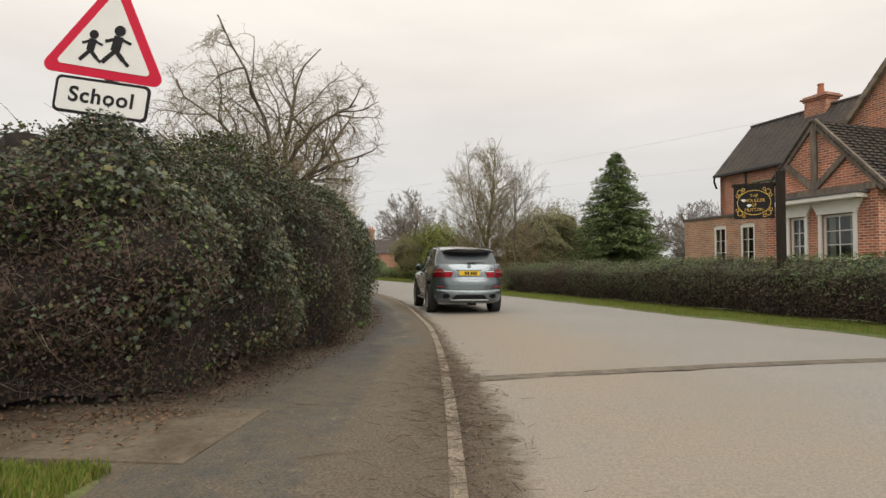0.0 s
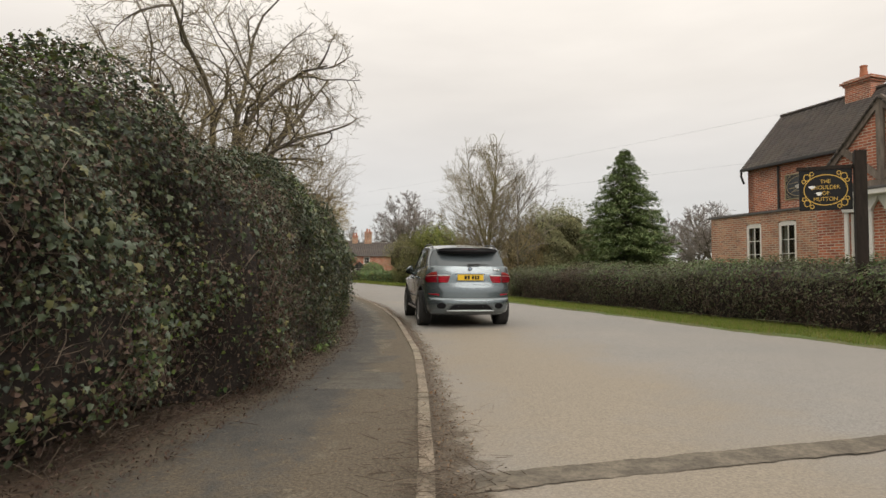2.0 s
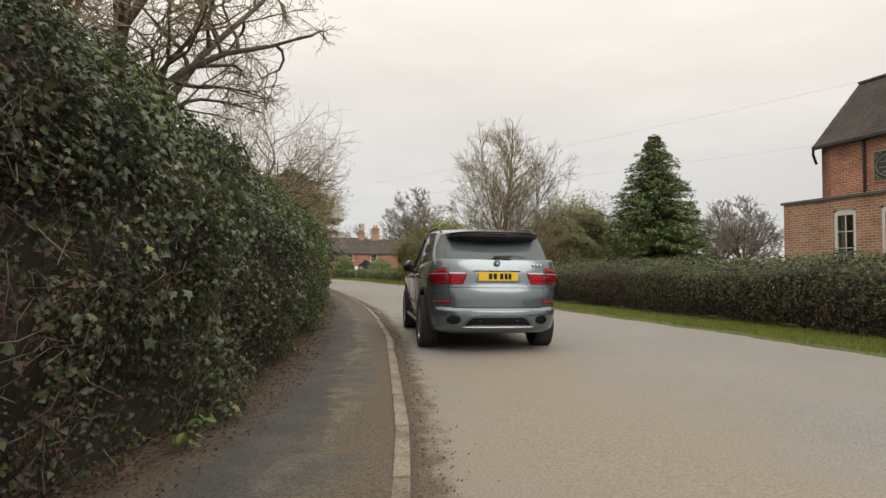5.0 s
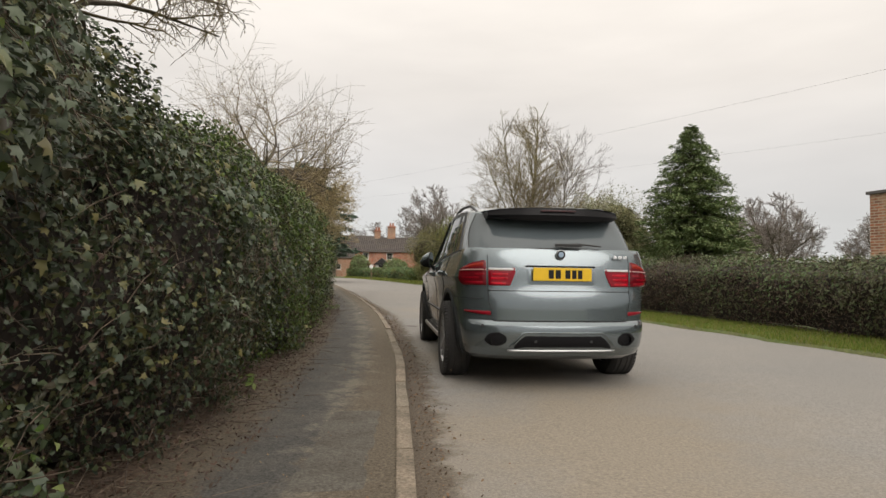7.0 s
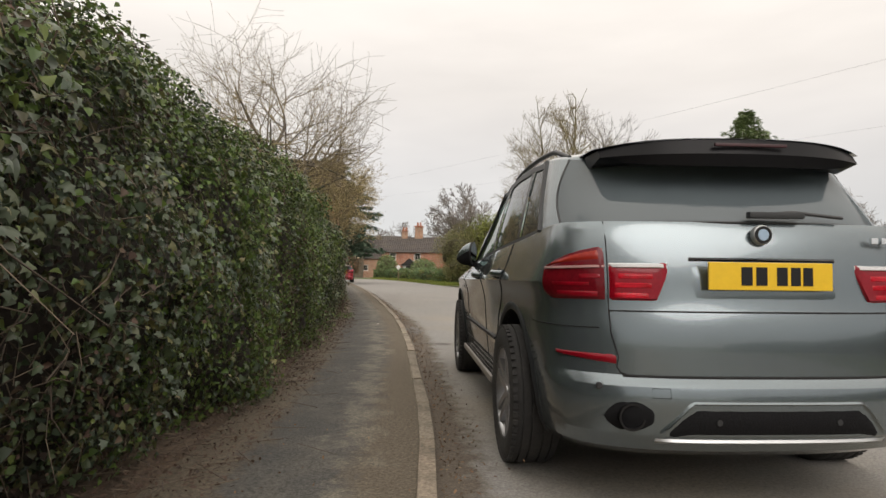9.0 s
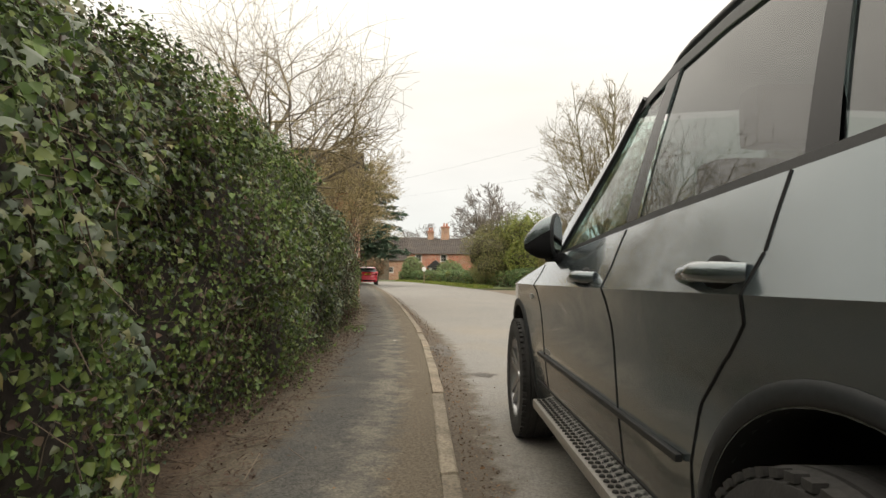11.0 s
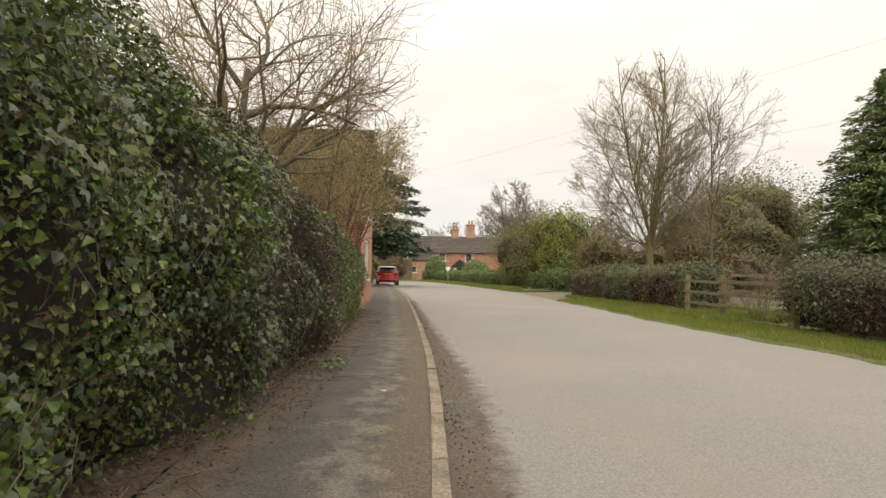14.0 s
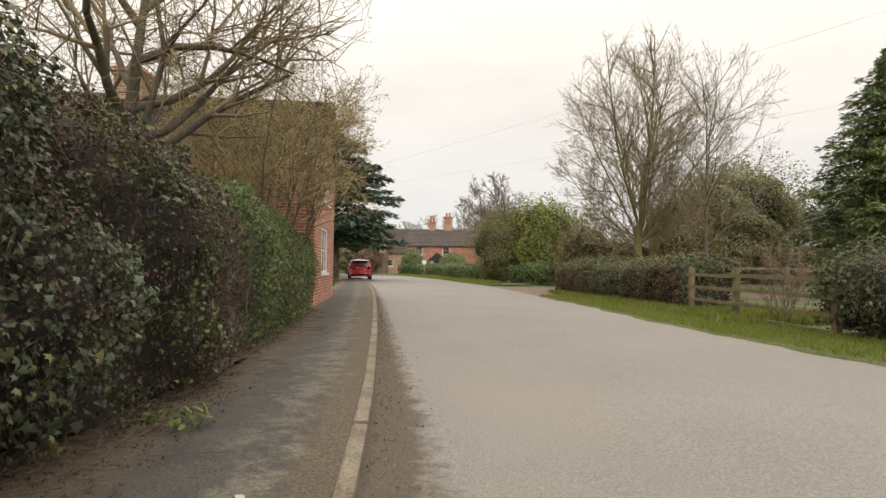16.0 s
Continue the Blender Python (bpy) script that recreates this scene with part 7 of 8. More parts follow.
def make_car(name, label, m, paint, detail=True):
    c = tagged(empty(name, m), label, "car")
    # lower body
    ys_ = []
    for z in ZS:
        a, b = np.interp(z, ZS, RZ), np.interp(z, ZS, FZ)
        rear = a + float(rear_r(z)) * np.linspace(0, 1, 15) ** 2.4
        front = b - FRONT_R * np.linspace(1, 0, 19) ** 2.2
        mid = np.linspace(rear[-1], front[0], 40)[1:-1]
        ys_.append(np.r_[rear, mid, front])
    bm = bmesh.new()
    rings = []
    for z, y in zip(ZS, ys_):
        x = slice_x(y, z)
        half = [(-xx, yy) for xx, yy in zip(x, y)]
        ring = half + [(xx, yy) for xx, yy in zip(x[-2:0:-1], y[-2:0:-1])]
        rings.append([bm.verts.new((p[0], p[1], float(lift(p[1], z)))) for p in ring])
    n = len(rings[0])
    for a, b in zip(rings, rings[1:]):
        for k in range(n):
            bm.faces.new((a[k], b[k], b[(k + 1) % n], a[(k + 1) % n]))
    bm.faces.new(rings[0])
    top = bm.faces.new(rings[-1][::-1])
    bmesh.ops.recalc_face_normals(bm, faces=bm.faces)
    # bonnet: lift the middle of the top sheet ahead of the screen a little
    body = part("body", bm, [paint, UNDER], c, "")
    cut = bmesh.new()
    for y in (0.99, 3.92):
        for s in (-1, 1):
            bmesh.ops.create_cone(cut, cap_ends=True, segments=48, radius1=0.435, radius2=0.425, depth=0.6, matrix=Matrix.Translation((s * 0.86, y, 0.385)) @ Matrix.Rotation(radians(90 * s), 4, "Y") @ Matrix.Rotation(radians(180), 4, "X"))
    cme = bpy.data.meshes.new("cut")
    for f in cut.faces:
        f.material_index = 1
    cut.to_mesh(cme)
    cut.free()
    cme.materials.append(paint)
    cme.materials.append(UNDER)
    cutter = bpy.data.objects.new("cut", cme)
    scene.collection.objects.link(cutter)
    body.parent = None
    md = body.modifiers.new("arches", "BOOLEAN")
    md.object, md.operation, md.solver = cutter, "DIFFERENCE", "EXACT"
    done = bpy.data.meshes.new_from_object(body.evaluated_get(bpy.context.evaluated_depsgraph_get()))
    body.modifiers.clear()
    bpy.data.objects.remove(cutter)
    body.data = done
    body.parent = c
    done.polygons.foreach_set("use_smooth", [True] * len(done.polygons))
    done.set_sharp_from_angle(angle=radians(17))

    # cabin
    breaks = {"q": ((0.60, 0.86), (1.06, 1.14)), "p1": ((1.06, 1.14), (1.14, 1.20)), "r": ((1.14, 1.20), (1.90, 1.87)), "b": ((1.90, 1.87), (2.01, 1.96)), "f": ((2.01, 1.96), (2.95, 2.18)), "a": ((2.95, 2.18), (3.32, 2.36))}
    for s in (False, True):
        for k in ("a",):
            bm = bmesh.new()
            side_patch(bm, *breaks[k], mirror=s)
            fold(bm, "pillar", paint, c)
        for k in ("p1", "b"):
            bm = bmesh.new()
            side_patch(bm, *breaks[k], sink=0.001, mirror=s)
            fold(bm, "pillar", GLOSS_BLACK, c)
        for k, nm in (("q", "quarter_window"), ("r", "rear_window"), ("f", "front_window")):
            bm = bmesh.new()
            side_patch(bm, *breaks[k], f0=0.03, f1=0.93, sink=0.008, mirror=s)
            gl = fold(bm, nm, CAR_GLASS if k == "f" else CAR_GLASS_DARK, c)
            gl.visible_shadow = False
        bm = bmesh.new()
        for f0, f1, sk in ((-0.01, 0.035, -0.004), (0.92, 1.0, 0.0)):
            side_patch(bm, (0.60, 0.86), (2.95, 2.18), f0, f1, sk, 24, s)
        fold(bm, "window_trim", TRIM, c, "black window trim")
        # raking edges of the door glass
        for y0, y1 in ((2.95, 2.18), (0.60, 0.86)):
            bm = bmesh.new()
            pts = [side_point(y0 + (y1 - y0) * f, f, -0.001) for f in np.linspace(0, 1, 12)]
            tube_line(bm, [Vector((-p.x if s else p.x, p.y, p.z)) for p in pts], 0.013)
            part("seal", bm, TRIM, c)
    # roof
    bm = bmesh.new()
    ry = np.r_[0.425, 0.43, 0.45, 0.48, 0.52, 0.58, 0.66, 0.76, np.linspace(0.86, 2.36, 20)]
    grid = []
    for y in ry:
        zr = float(rail_z(y))
        xr = -side_point(y, 1.0).x if y > 0.85 else back_x(y, 1.0)
        grid.append([bm.verts.new((xr * math.sin(math.pi / 2 * t), y, zr + 0.062 * (math.cos(math.pi / 2 * t) ** 1.0))) for t in np.linspace(-1, 1, 21)])
    for a, b in zip(grid, grid[1:]):
        for k in range(20):
            bm.faces.new((a[k], a[k + 1], b[k + 1], b[k]))
    fold(bm, "roof", paint, c)
    # screens
    bm = bmesh.new()
    lo, hi = [], []
    for t in np.linspace(-1, 1, 15):
        lo.append(Vector((0.84 * t, 3.66 - 0.34 * t * t, 1.06)))
        yy = 2.36
        hi.append(Vector((0.70 * t, yy + 0.06 * (1 - t * t), float(rail_z(yy)) + 0.055 * (1 - t * t))))
    g2 = [[bm.verts.new(lo[k].lerp(hi[k], f) + Vector((0, 0.02, 0.03)) * math.sin(math.pi * f)) for k in range(15)] for f in np.linspace(0, 1, 8)]
    for a, b in zip(g2, g2[1:]):
        for k in range(14):
            bm.faces.new((a[k], b[k], b[k + 1], a[k + 1]))
    ws = fold(bm, "windscreen", CAR_GLASS, c)
    ws.visible_shadow = False
    bm = bmesh.new()
    g2 = []
    for f in np.linspace(0.0, 1, 12):
        row = []
        for t in np.linspace(-1, 1, 33):
            x = screen_edge(f) * math.sin(math.pi / 2 * t) ** 1
            y = back_at(abs(x), f)
            row.append(bm.verts.new((x, y, back_z(y, f))))
        g2.append(row)
    for a, b in zip(g2, g2[1:]):
        for k in range(32):
            bm.faces.new((a[k], a[k + 1], b[k + 1], b[k]))
    rg = fold(bm, "rear_screen", REAR_GLASS, c, "", 60)
    rg.visible_shadow = False
    rim = [(screen_edge(0) * math.sin(math.pi / 2 * t), 0.0) for t in np.linspace(-1, 1, 29)]
    rim = [(-screen_edge(f), f) for f in np.linspace(1, 0.03, 12)] + rim + [(screen_edge(f), f) for f in np.linspace(0.03, 1, 12)]
    bm = bmesh.new()
    tube_line(bm, [Vector((x, back_at(abs(x), f) - 0.002, back_z(back_at(abs(x), f), f) + 0.004 * (f == 0))) for x, f in rim], 0.0055)
    part("screen_seal", bm, TRIM, c)
    # painted corners between the screen and the side windows
    for s in (-1, 1):
        bm = bmesh.new()
        rows_ = []
        for f in np.linspace(0, 1, 14):
            y0, y1 = back_at(screen_edge(f), f), 0.60 + 0.26 * f
            rows_.append([bm.verts.new((s * back_x(y, f), y, back_z(y, f))) for y in (y0 + (y1 - y0) * t**1.6 for t in np.linspace(0, 1, 18))])
        for a, b in zip(rows_, rows_[1:]):
            for k in range(17):
                bm.faces.new((a[k], a[k + 1], b[k + 1], b[k]) if s > 0 else (a[k], b[k], b[k + 1], a[k + 1]))
        fold(bm, "rear_pillar", paint, c, "", 60)
    # spoiler
    bm = bmesh.new()
    prof = []
    for t in np.linspace(-1, 1, 23):
        e = abs(t) ** 4
        x = 0.61 * t
        y0 = 0.20 + 0.10 * t * t + 0.06 * e
        prof.append([bm.verts.new(v) for v in ((x, y0, 1.487 + 0.05 * e), (x, y0 - 0.015, 1.54), (x, y0 + 0.01, 1.608 - 0.03 * e), (x, 0.62, 1.645 - 0.06 * t * t), (x, 0.55, 1.56 - 0.02 * e), (x, y0 + 0.12, 1.515))])
    for i, (a, b) in enumerate(zip(prof, prof[1:])):
        for k in range(6):
            bm.faces.new((a[k], a[(k + 1) % 6], b[(k + 1) % 6], b[k]))
    bm.faces.new(prof[0][::-1])
    bm.faces.new(prof[-1])
    bmesh.ops.recalc_face_normals(bm, faces=bm.faces)
    sp = fold(bm, "spoiler", SPOILER_BLACK, c, "gloss black roof spoiler")
    part("brake_light", boxed(-0.16, 0.16, 0.178, 0.19, 1.57, 1.584, 0.003), LAMP_BRAKE, sp)
    bm = bmesh.new()
    g2 = []
    for t in np.linspace(-1, 1, 21):
        e = abs(t) ** 4
        g2.append([bm.verts.new((0.63 * t, y, z)) for y, z in ((0.205 + 0.10 * t * t + 0.06 * e, 1.611 - 0.03 * e), (0.40, 1.640 - 0.055 * t * t), (0.64, 1.668 - 0.075 * t * t))])
    for a, b in zip(g2, g2[1:]):
        for k in range(2):
            bm.faces.new((a[k], a[k + 1], b[k + 1], b[k]))
    fold(bm, "spoiler_top", paint, sp)
    # parcel deck and cabin inside
    part("dashboard", boxed(-0.72, 0.72, 3.0, 3.55, 0.9, 1.12, 0.06), SEAT, c)
    for x in (-0.38, 0.38):
        st = part("seat", boxed(x - 0.26, x + 0.26, 1.85, 2.02, 0.9, 1.36, 0.06), SEAT, c)
        part("headrest", boxed(x - 0.14, x + 0.14, 1.86, 1.98, 1.39, 1.58, 0.05), SEAT, st)
    rs_ = part("rear_seat", boxed(-0.66, 0.66, 0.95, 1.12, 1.0, 1.40, 0.06), SEAT, c)
    for x in (-0.4, 0, 0.4):
        part("headrest", boxed(x - 0.13, x + 0.13, 0.95, 1.06, 1.41, 1.56, 0.04), SEAT, rs_)
    bm = bmesh.new()
    bmesh.ops.create_circle(bm, segments=20, radius=0.18)
    pts = [Vector((0.38 + 0.18 * math.cos(a), 2.85 + 0.06 * math.sin(a), 1.12 + 0.17 * math.sin(a))) for a in np.linspace(0, 2 * math.pi, 21)]
    bm.clear()
    tube_line(bm, pts, 0.016)
    part("steering_wheel", bm, TRIM, c)
    for s in (-1, 1):
        for y in (0.99, 3.92):
            wheel(c, s * 0.822, y, s)
    # roof rails
    for s in (-1, 1):
        bm = bmesh.new()
        pts = []
        for f in np.linspace(0, 1, 20):
            y = 0.66 + 1.6 * f
            h = 0.052 * min(1, 6 * f, 6 * (1 - f)) - 0.012
            pts.append(Vector((s * (-side_point(y, 1.0).x - 0.055), y, float(rail_z(y)) + 0.022 + h)))
        tube_line(bm, pts, 0.014, 8)
        fold(bm, "roof_rail", TRIM, c, "black roof rail", 60)
    # lamps
    for s in (False, True):
        def outer_top(l):
            return up_z(1.138 - 0.10 * ((l - 0.652) / 0.31) ** 1.6)

        def outer_bot(l):
            return up_z(0.905 + 0.055 * max(0, (l - 0.88) / 0.08) ** 2)

        def inner_bot(l):
            return up_z(0.905 + 0.13 * max(0, min(1, (0.455 - l) / 0.055)) ** 1.3)

        lamp = bmesh.new()
        arc_patch(lamp, 0.652, 0.955, outer_top, outer_bot, 0.010, 14, 8, s)
        lp = fold(lamp, "tail_lamp", LAMP_DARK, c, "dark red wrap-round tail lamp", 50)
        lamp = bmesh.new()
        arc_patch(lamp, 0.662, 0.93, lambda l: outer_top(l) - 0.006, lambda l: up_z(1.062 - 0.03 * (l - 0.67)), 0.013, 12, 3, s)
        fold(lamp, "indicator", LAMP_AMBER, lp, "", 50)
        lamp = bmesh.new()
        arc_patch(lamp, 0.655, 0.945, lambda l: up_z(1.056 - 0.03 * (l - 0.67)), lambda l: up_z(1.040 - 0.03 * (l - 0.67)), 0.018, 8, 4, s)
        fold(lamp, "light_strip", LAMP_STRIP, lp, "", 50)
        for z0, z1, l0, l1 in ((0.916, 0.955, 0.665, 0.88), (0.962, 0.985, 0.70, 0.90), (0.992, 1.022, 0.665, 0.77)):
            lamp = bmesh.new()
            arc_patch(lamp, l0, l1, lambda l: up_z(z1), lambda l: up_z(z0), 0.0125, 8, 4, s)
            fold(lamp, "lamp_segment", LAMP_MID, lp, "", 50)
        lamp = bmesh.new()
        arc_patch(lamp, 0.40, 0.644, lambda l: up_z(1.066), inner_bot, 0.010, 14, 8, s)
        li = fold(lamp, "inner_lamp", LAMP_MID, c, "bright red inner tail lamp", 50)
        lamp = bmesh.new()
        arc_patch(lamp, 0.404, 0.640, lambda l: up_z(1.062), lambda l: up_z(1.040), 0.018, 8, 4, s)
        fold(lamp, "light_strip", LAMP_WHITE, li, "", 50)
        for z0, z1, l0, l1 in ((0.914, 0.950, 0.47, 0.635), (0.953, 0.987, 0.455, 0.635), (0.990, 1.026, 0.45, 0.62)):
            lamp = bmesh.new()
            arc_patch(lamp, l0, l1, lambda l: up_z(z1), lambda l: up_z(z0), 0.0125, 8, 4, s)
            fold(lamp, "lamp_segment", LAMP_RED, li, "", 50)
        lamp = bmesh.new()
        arc_patch(lamp, 0.615, 0.91, lambda l: 0.692, lambda l: 0.648 + 0.10 * max(0, l - 0.615) ** 1.0, 0.006, 12, 4, s)
        fold(lamp, "reflector", LAMP_MID, c, "red reflector strip", 50)
        # bumper corner recess, its shade given by a flat black plate, and exhaust
        bm = bmesh.new()
        arc_patch(bm, 0.49, 0.70, lambda l: 0.452 + 0.076 * math.sqrt(max(0, 1 - ((l - 0.585) / 0.096) ** 2)), lambda l: 0.45 - 0.072 * math.sqrt(max(0, 1 - ((l - 0.585) / 0.096) ** 2)), 0.003, 28, 4, s)
        rc = fold(bm, "exhaust_recess", MESH_BLACK, c, "", 50)
        p, nrm = arc(0.58, 0.45)
        bm = bmesh.new()
        for r0, r1, d0, d1 in ((0.050, 0.054, -0.06, 0.004),):
            pr = [(0.04, d0), (r0, d0), (r1, d1), (r1 - 0.008, d1), (r0 - 0.012, d1 - 0.05), (0.0, d1 - 0.06)]
            revolve(bm, pr, 28)
        bmesh.ops.recalc_face_normals(bm, faces=bm.faces)
        xx = -p.x if s else p.x
        fold(bm, "exhaust", GLOSS_BLACK, rc, "dark exhaust tailpipe").matrix_basis = Matrix.Translation((xx, p.y - 0.012, 0.452)) @ Matrix.Rotation(radians(-90), 4, "Z")
    # lower bumper insert, skid strip, plate recess
    bm = bmesh.new()
    arc_patch(bm, -0.44, 0.44, lambda l: 0.497 - 1.15 * max(0, abs(l) - 0.345), lambda l: 0.372, 0.006, 32, 4)
    fold(bm, "bumper_insert", MESH_BLACK, c, "black textured bumper insert", 50)
    bm = bmesh.new()
    arc_patch(bm, -0.475, 0.475, lambda l: 0.522 - 1.05 * max(0, abs(l) - 0.355), lambda l: 0.503 - 1.15 * max(0, abs(l) - 0.345), 0.009, 36, 2)
    fold(bm, "insert_frame", paint, c, "painted ridge round the bumper insert", 50)
    bm = bmesh.new()
    tube_line(bm, [arc(l, z)[0] for l, z in ((0.43, 0.53), (0.50, 0.53), (0.50, 0.566), (0.43, 0.566), (0.43, 0.53))], 0.0016, 5)
    part("tow_flap_seam", bm, UNDER, c)
    for x_ in (-0.69, -0.24, 0.24, 0.69):
        bm = bmesh.new()
        pz = 0.566 if abs(x_) > 0.5 else 0.44
        sp_, sn_ = arc(abs(x_) * 1.02, pz)
        bmesh.ops.create_cone(bm, cap_ends=True, segments=14, radius1=0.014, radius2=0.012, depth=0.012, matrix=Matrix.Translation((math.copysign(sp_.x, x_), sp_.y - 0.004, pz)) @ pose(0, 0, 0, 90))
        part("parking_sensor", bm, TRIM, c)
    bm = bmesh.new()
    arc_patch(bm, -0.48, 0.48, lambda l: 0.366, lambda l: 0.345, 0.014, 24, 2)
    fold(bm, "skid_strip", SILVER, c, "satin silver bumper strip", 50)
    bm = bmesh.new()
    arc_patch(bm, -0.315, 0.315, lambda l: up_z(1.082), lambda l: up_z(0.905) + 0.6 * max(0, abs(l) - 0.285), 0.004, 24, 3)
    pr_ = fold(bm, "plate_recess", paint, c, "", 50)
    pl = part("number_plate", boxed(-0.26, 0.26, 0.050, 0.060, 0.957, 1.069, 0.003), PLATE, pr_, "yellow plate with dark bars")
    for k, (x, w_) in enumerate(((-0.102, 0.056), (-0.040, 0.056), (0.046, 0.054), (0.103, 0.05), (0.155, 0.05))):
        part("bar", boxed(x - w_ / 2 + 0.005, x + w_ / 2 - 0.005, 0.0478, 0.0502, 0.976, 1.050), SIGN_BLACK, pl)
    # black strip: the tailgate grip, with the shadow under it put into the colour
    bm = bmesh.new()
    arc_patch(bm, -0.315, 0.315, lambda l: up_z(1.088), lambda l: up_z(1.072), 0.012, 14, 2)
    fold(bm, "tailgate_grip", GLOSS_BLACK, c, "", 50)
    # round badge and small script as plain shapes
    p, nrm = arc(0.0, 1.045)
    bm = bmesh.new()
    revolve(bm, [(0.0, 0.012), (0.037, 0.012), (0.041, 0.008), (0.043, -0.01)], 28)
    bmesh.ops.recalc_face_normals(bm, faces=bm.faces)
    bd = fold(bm, "badge", SILVER, c, "round silver badge")
    bd.matrix_basis = Matrix.Translation((0, 0.112, 1.185)) @ Matrix.Rotation(radians(-90), 4, "Z")
    bm = bmesh.new()
    revolve(bm, [(0.0, 0.0135), (0.036, 0.0135), (0.037, 0.011)], 24)
    part("badge_ring", bm, SIGN_BLACK, bd)
    bm = bmesh.new()
    revolve(bm, [(0.0, 0.0150), (0.023, 0.0150), (0.024, 0.0134)], 24)
    part("badge_centre", bm, material("badge_blue", (0.30, 0.40, 0.52), 0.4, grain=0.1, scale=40), bd)
    for x, w_ in ((0.50, 0.03), (0.545, 0.03), (0.59, 0.03)):
        part("script_bar", boxed(x - w_ / 2, x + w_ / 2, 0.118, 0.136, 1.155, 1.180, 0.002), CHROME, c)
    # wiper
    bm = bmesh.new()
    box(bm, -0.04, 0.20, 0.125, 0.160, 1.258, 1.285, None, 0.008)
    tube_line(bm, [Vector((-0.02, 0.15, 1.27)), Vector((0.15, 0.140, 1.285)), Vector((0.38, 0.150, 1.265))], 0.008)
    fold(bm, "wiper", TRIM, c, "black rear wiper")
    # seams: tailgate, doors
    def seam(name, pts, r=0.003):
        bm = bmesh.new()
        tube_line(bm, pts, r, 5)
        part(name, bm, UNDER, c)
    for s in (-1, 1):
        seam("tailgate_seam", [Vector((s * -a.x, a.y, a.z)) for a in ([arc(0.645, z)[0] for z in np.linspace(1.08, 0.80, 8)] + [arc(0.644 - 0.006 * k, 0.78 - 0.02 * k)[0] for k in range(6)] + [arc(0.622, 0.64)[0], arc(0.606, 0.618)[0], arc(0.57, 0.606)[0]])])
        seam("bumper_seam", [Vector((s * -a.x, a.y, a.z)) for a in [arc(l, 0.795) [0] for l in np.linspace(0.69, 1.16, 10)]], 0.003)
        for y0, y1 in ((3.18, 3.10), (1.96, 1.95)):
            seam_line = np.unique(np.r_[np.linspace(0.42, 1.075, 24), ZS[3:15]])[::-1]
            seam("door_seam", [Vector((s * (float(slice_x(y0, z)) + 0.001), y0 + (y1 - y0) * (1.075 - z) / 0.655, float(lift(y0, z)))) for z in seam_line if 0.42 <= z <= 1.075], 0.0022)
        ydoor = [(1.16, 1.075), (1.16, 1.0), (1.20, 0.92), (1.30, 0.84), (1.40, 0.74), (1.46, 0.6), (1.48, 0.44)]
        yz = [(float(np.interp(-z, [-q[1] for q in ydoor], [q[0] for q in ydoor])), float(z)) for z in np.unique(np.r_[np.linspace(0.44, 1.075, 26), ZS[3:15]])[::-1] if 0.44 <= z <= 1.075]
        seam("door_seam", [Vector((s * (float(slice_x(y, z)) + 0.001), y, float(lift(y, z)))) for y, z in yz])
        seam("sill_seam", [Vector((s * float(slice_x(y, 0.44)), y, 0.44)) for y in np.linspace(1.48, 3.40, 14)], 0.005)
    seam("tailgate_seam", [arc(abs(l), 0.865)[0] if l >= 0 else Vector((-arc(-l, 0.865)[0].x, arc(-l, 0.865)[0].y, 0.865)) for l in np.linspace(-0.65, 0.65, 20)], 0.004)
    seam("tailgate_seam", [arc(abs(l), 0.606)[0] if l >= 0 else Vector((-arc(-l, 0.606)[0].x, arc(-l, 0.606)[0].y, 0.606)) for l in np.linspace(-0.60, 0.60, 20)], 0.006)
    for s in (-1, 1):
        # arch lips: shade on the down-turned edge is put into their dark colour
        for y in (0.99, 3.92):
            bm = bmesh.new()
            rows_ = []
            for a in np.linspace(-14, 194, 34):
                row = []
                for rad_, out in ((0.474, 0.001), (0.466, 0.007), (0.444, 0.009), (0.434, 0.002), (0.430, -0.03)):
                    yy, zz = y + rad_ * math.cos(radians(a)), 0.385 + rad_ * math.sin(radians(a))
                    row.append(bm.verts.new((s * (float(slice_x(yy, min(1.0, max(0.28, zz)))) + out), yy, zz)))
                rows_.append(row)
            for a, b in zip(rows_, rows_[1:]):
                for q in range(4):
                    bm.faces.new((a[q], a[q + 1], b[q + 1], b[q]) if s > 0 else (a[q], b[q], b[q + 1], a[q + 1]))
            fold(bm, "wheel_arch", ARCH_SHADE, c, "wheel arch lip, coloured dark as if in shade", 40)
        # mirrors: a housing lofted outwards, black bowl below, painted cap above, glass to the back
        def housing(f, a, grow_=1.0):
            """A mirror folded back: f from the tip to the rim, a round the section from the outer side over the top."""
            fat = math.sin(math.pi / 2 * min(1.0, 0.10 + 1.15 * f)) ** 0.75
            cx, cz = math.cos(a), math.sin(a)
            cx, cz = math.copysign(abs(cx) ** 0.8, cx), math.copysign(abs(cz) ** 0.85, cz)
            u, w = 0.15 * (1 - f), 0.078 * fat * grow_ * cx
            return Vector((s * (0.907 + 0.88 * u + 0.47 * w), 2.785 + 0.47 * u - 0.88 * w, 1.145 + 0.04 * f + 0.096 * fat * grow_ * cz))

        mr = None
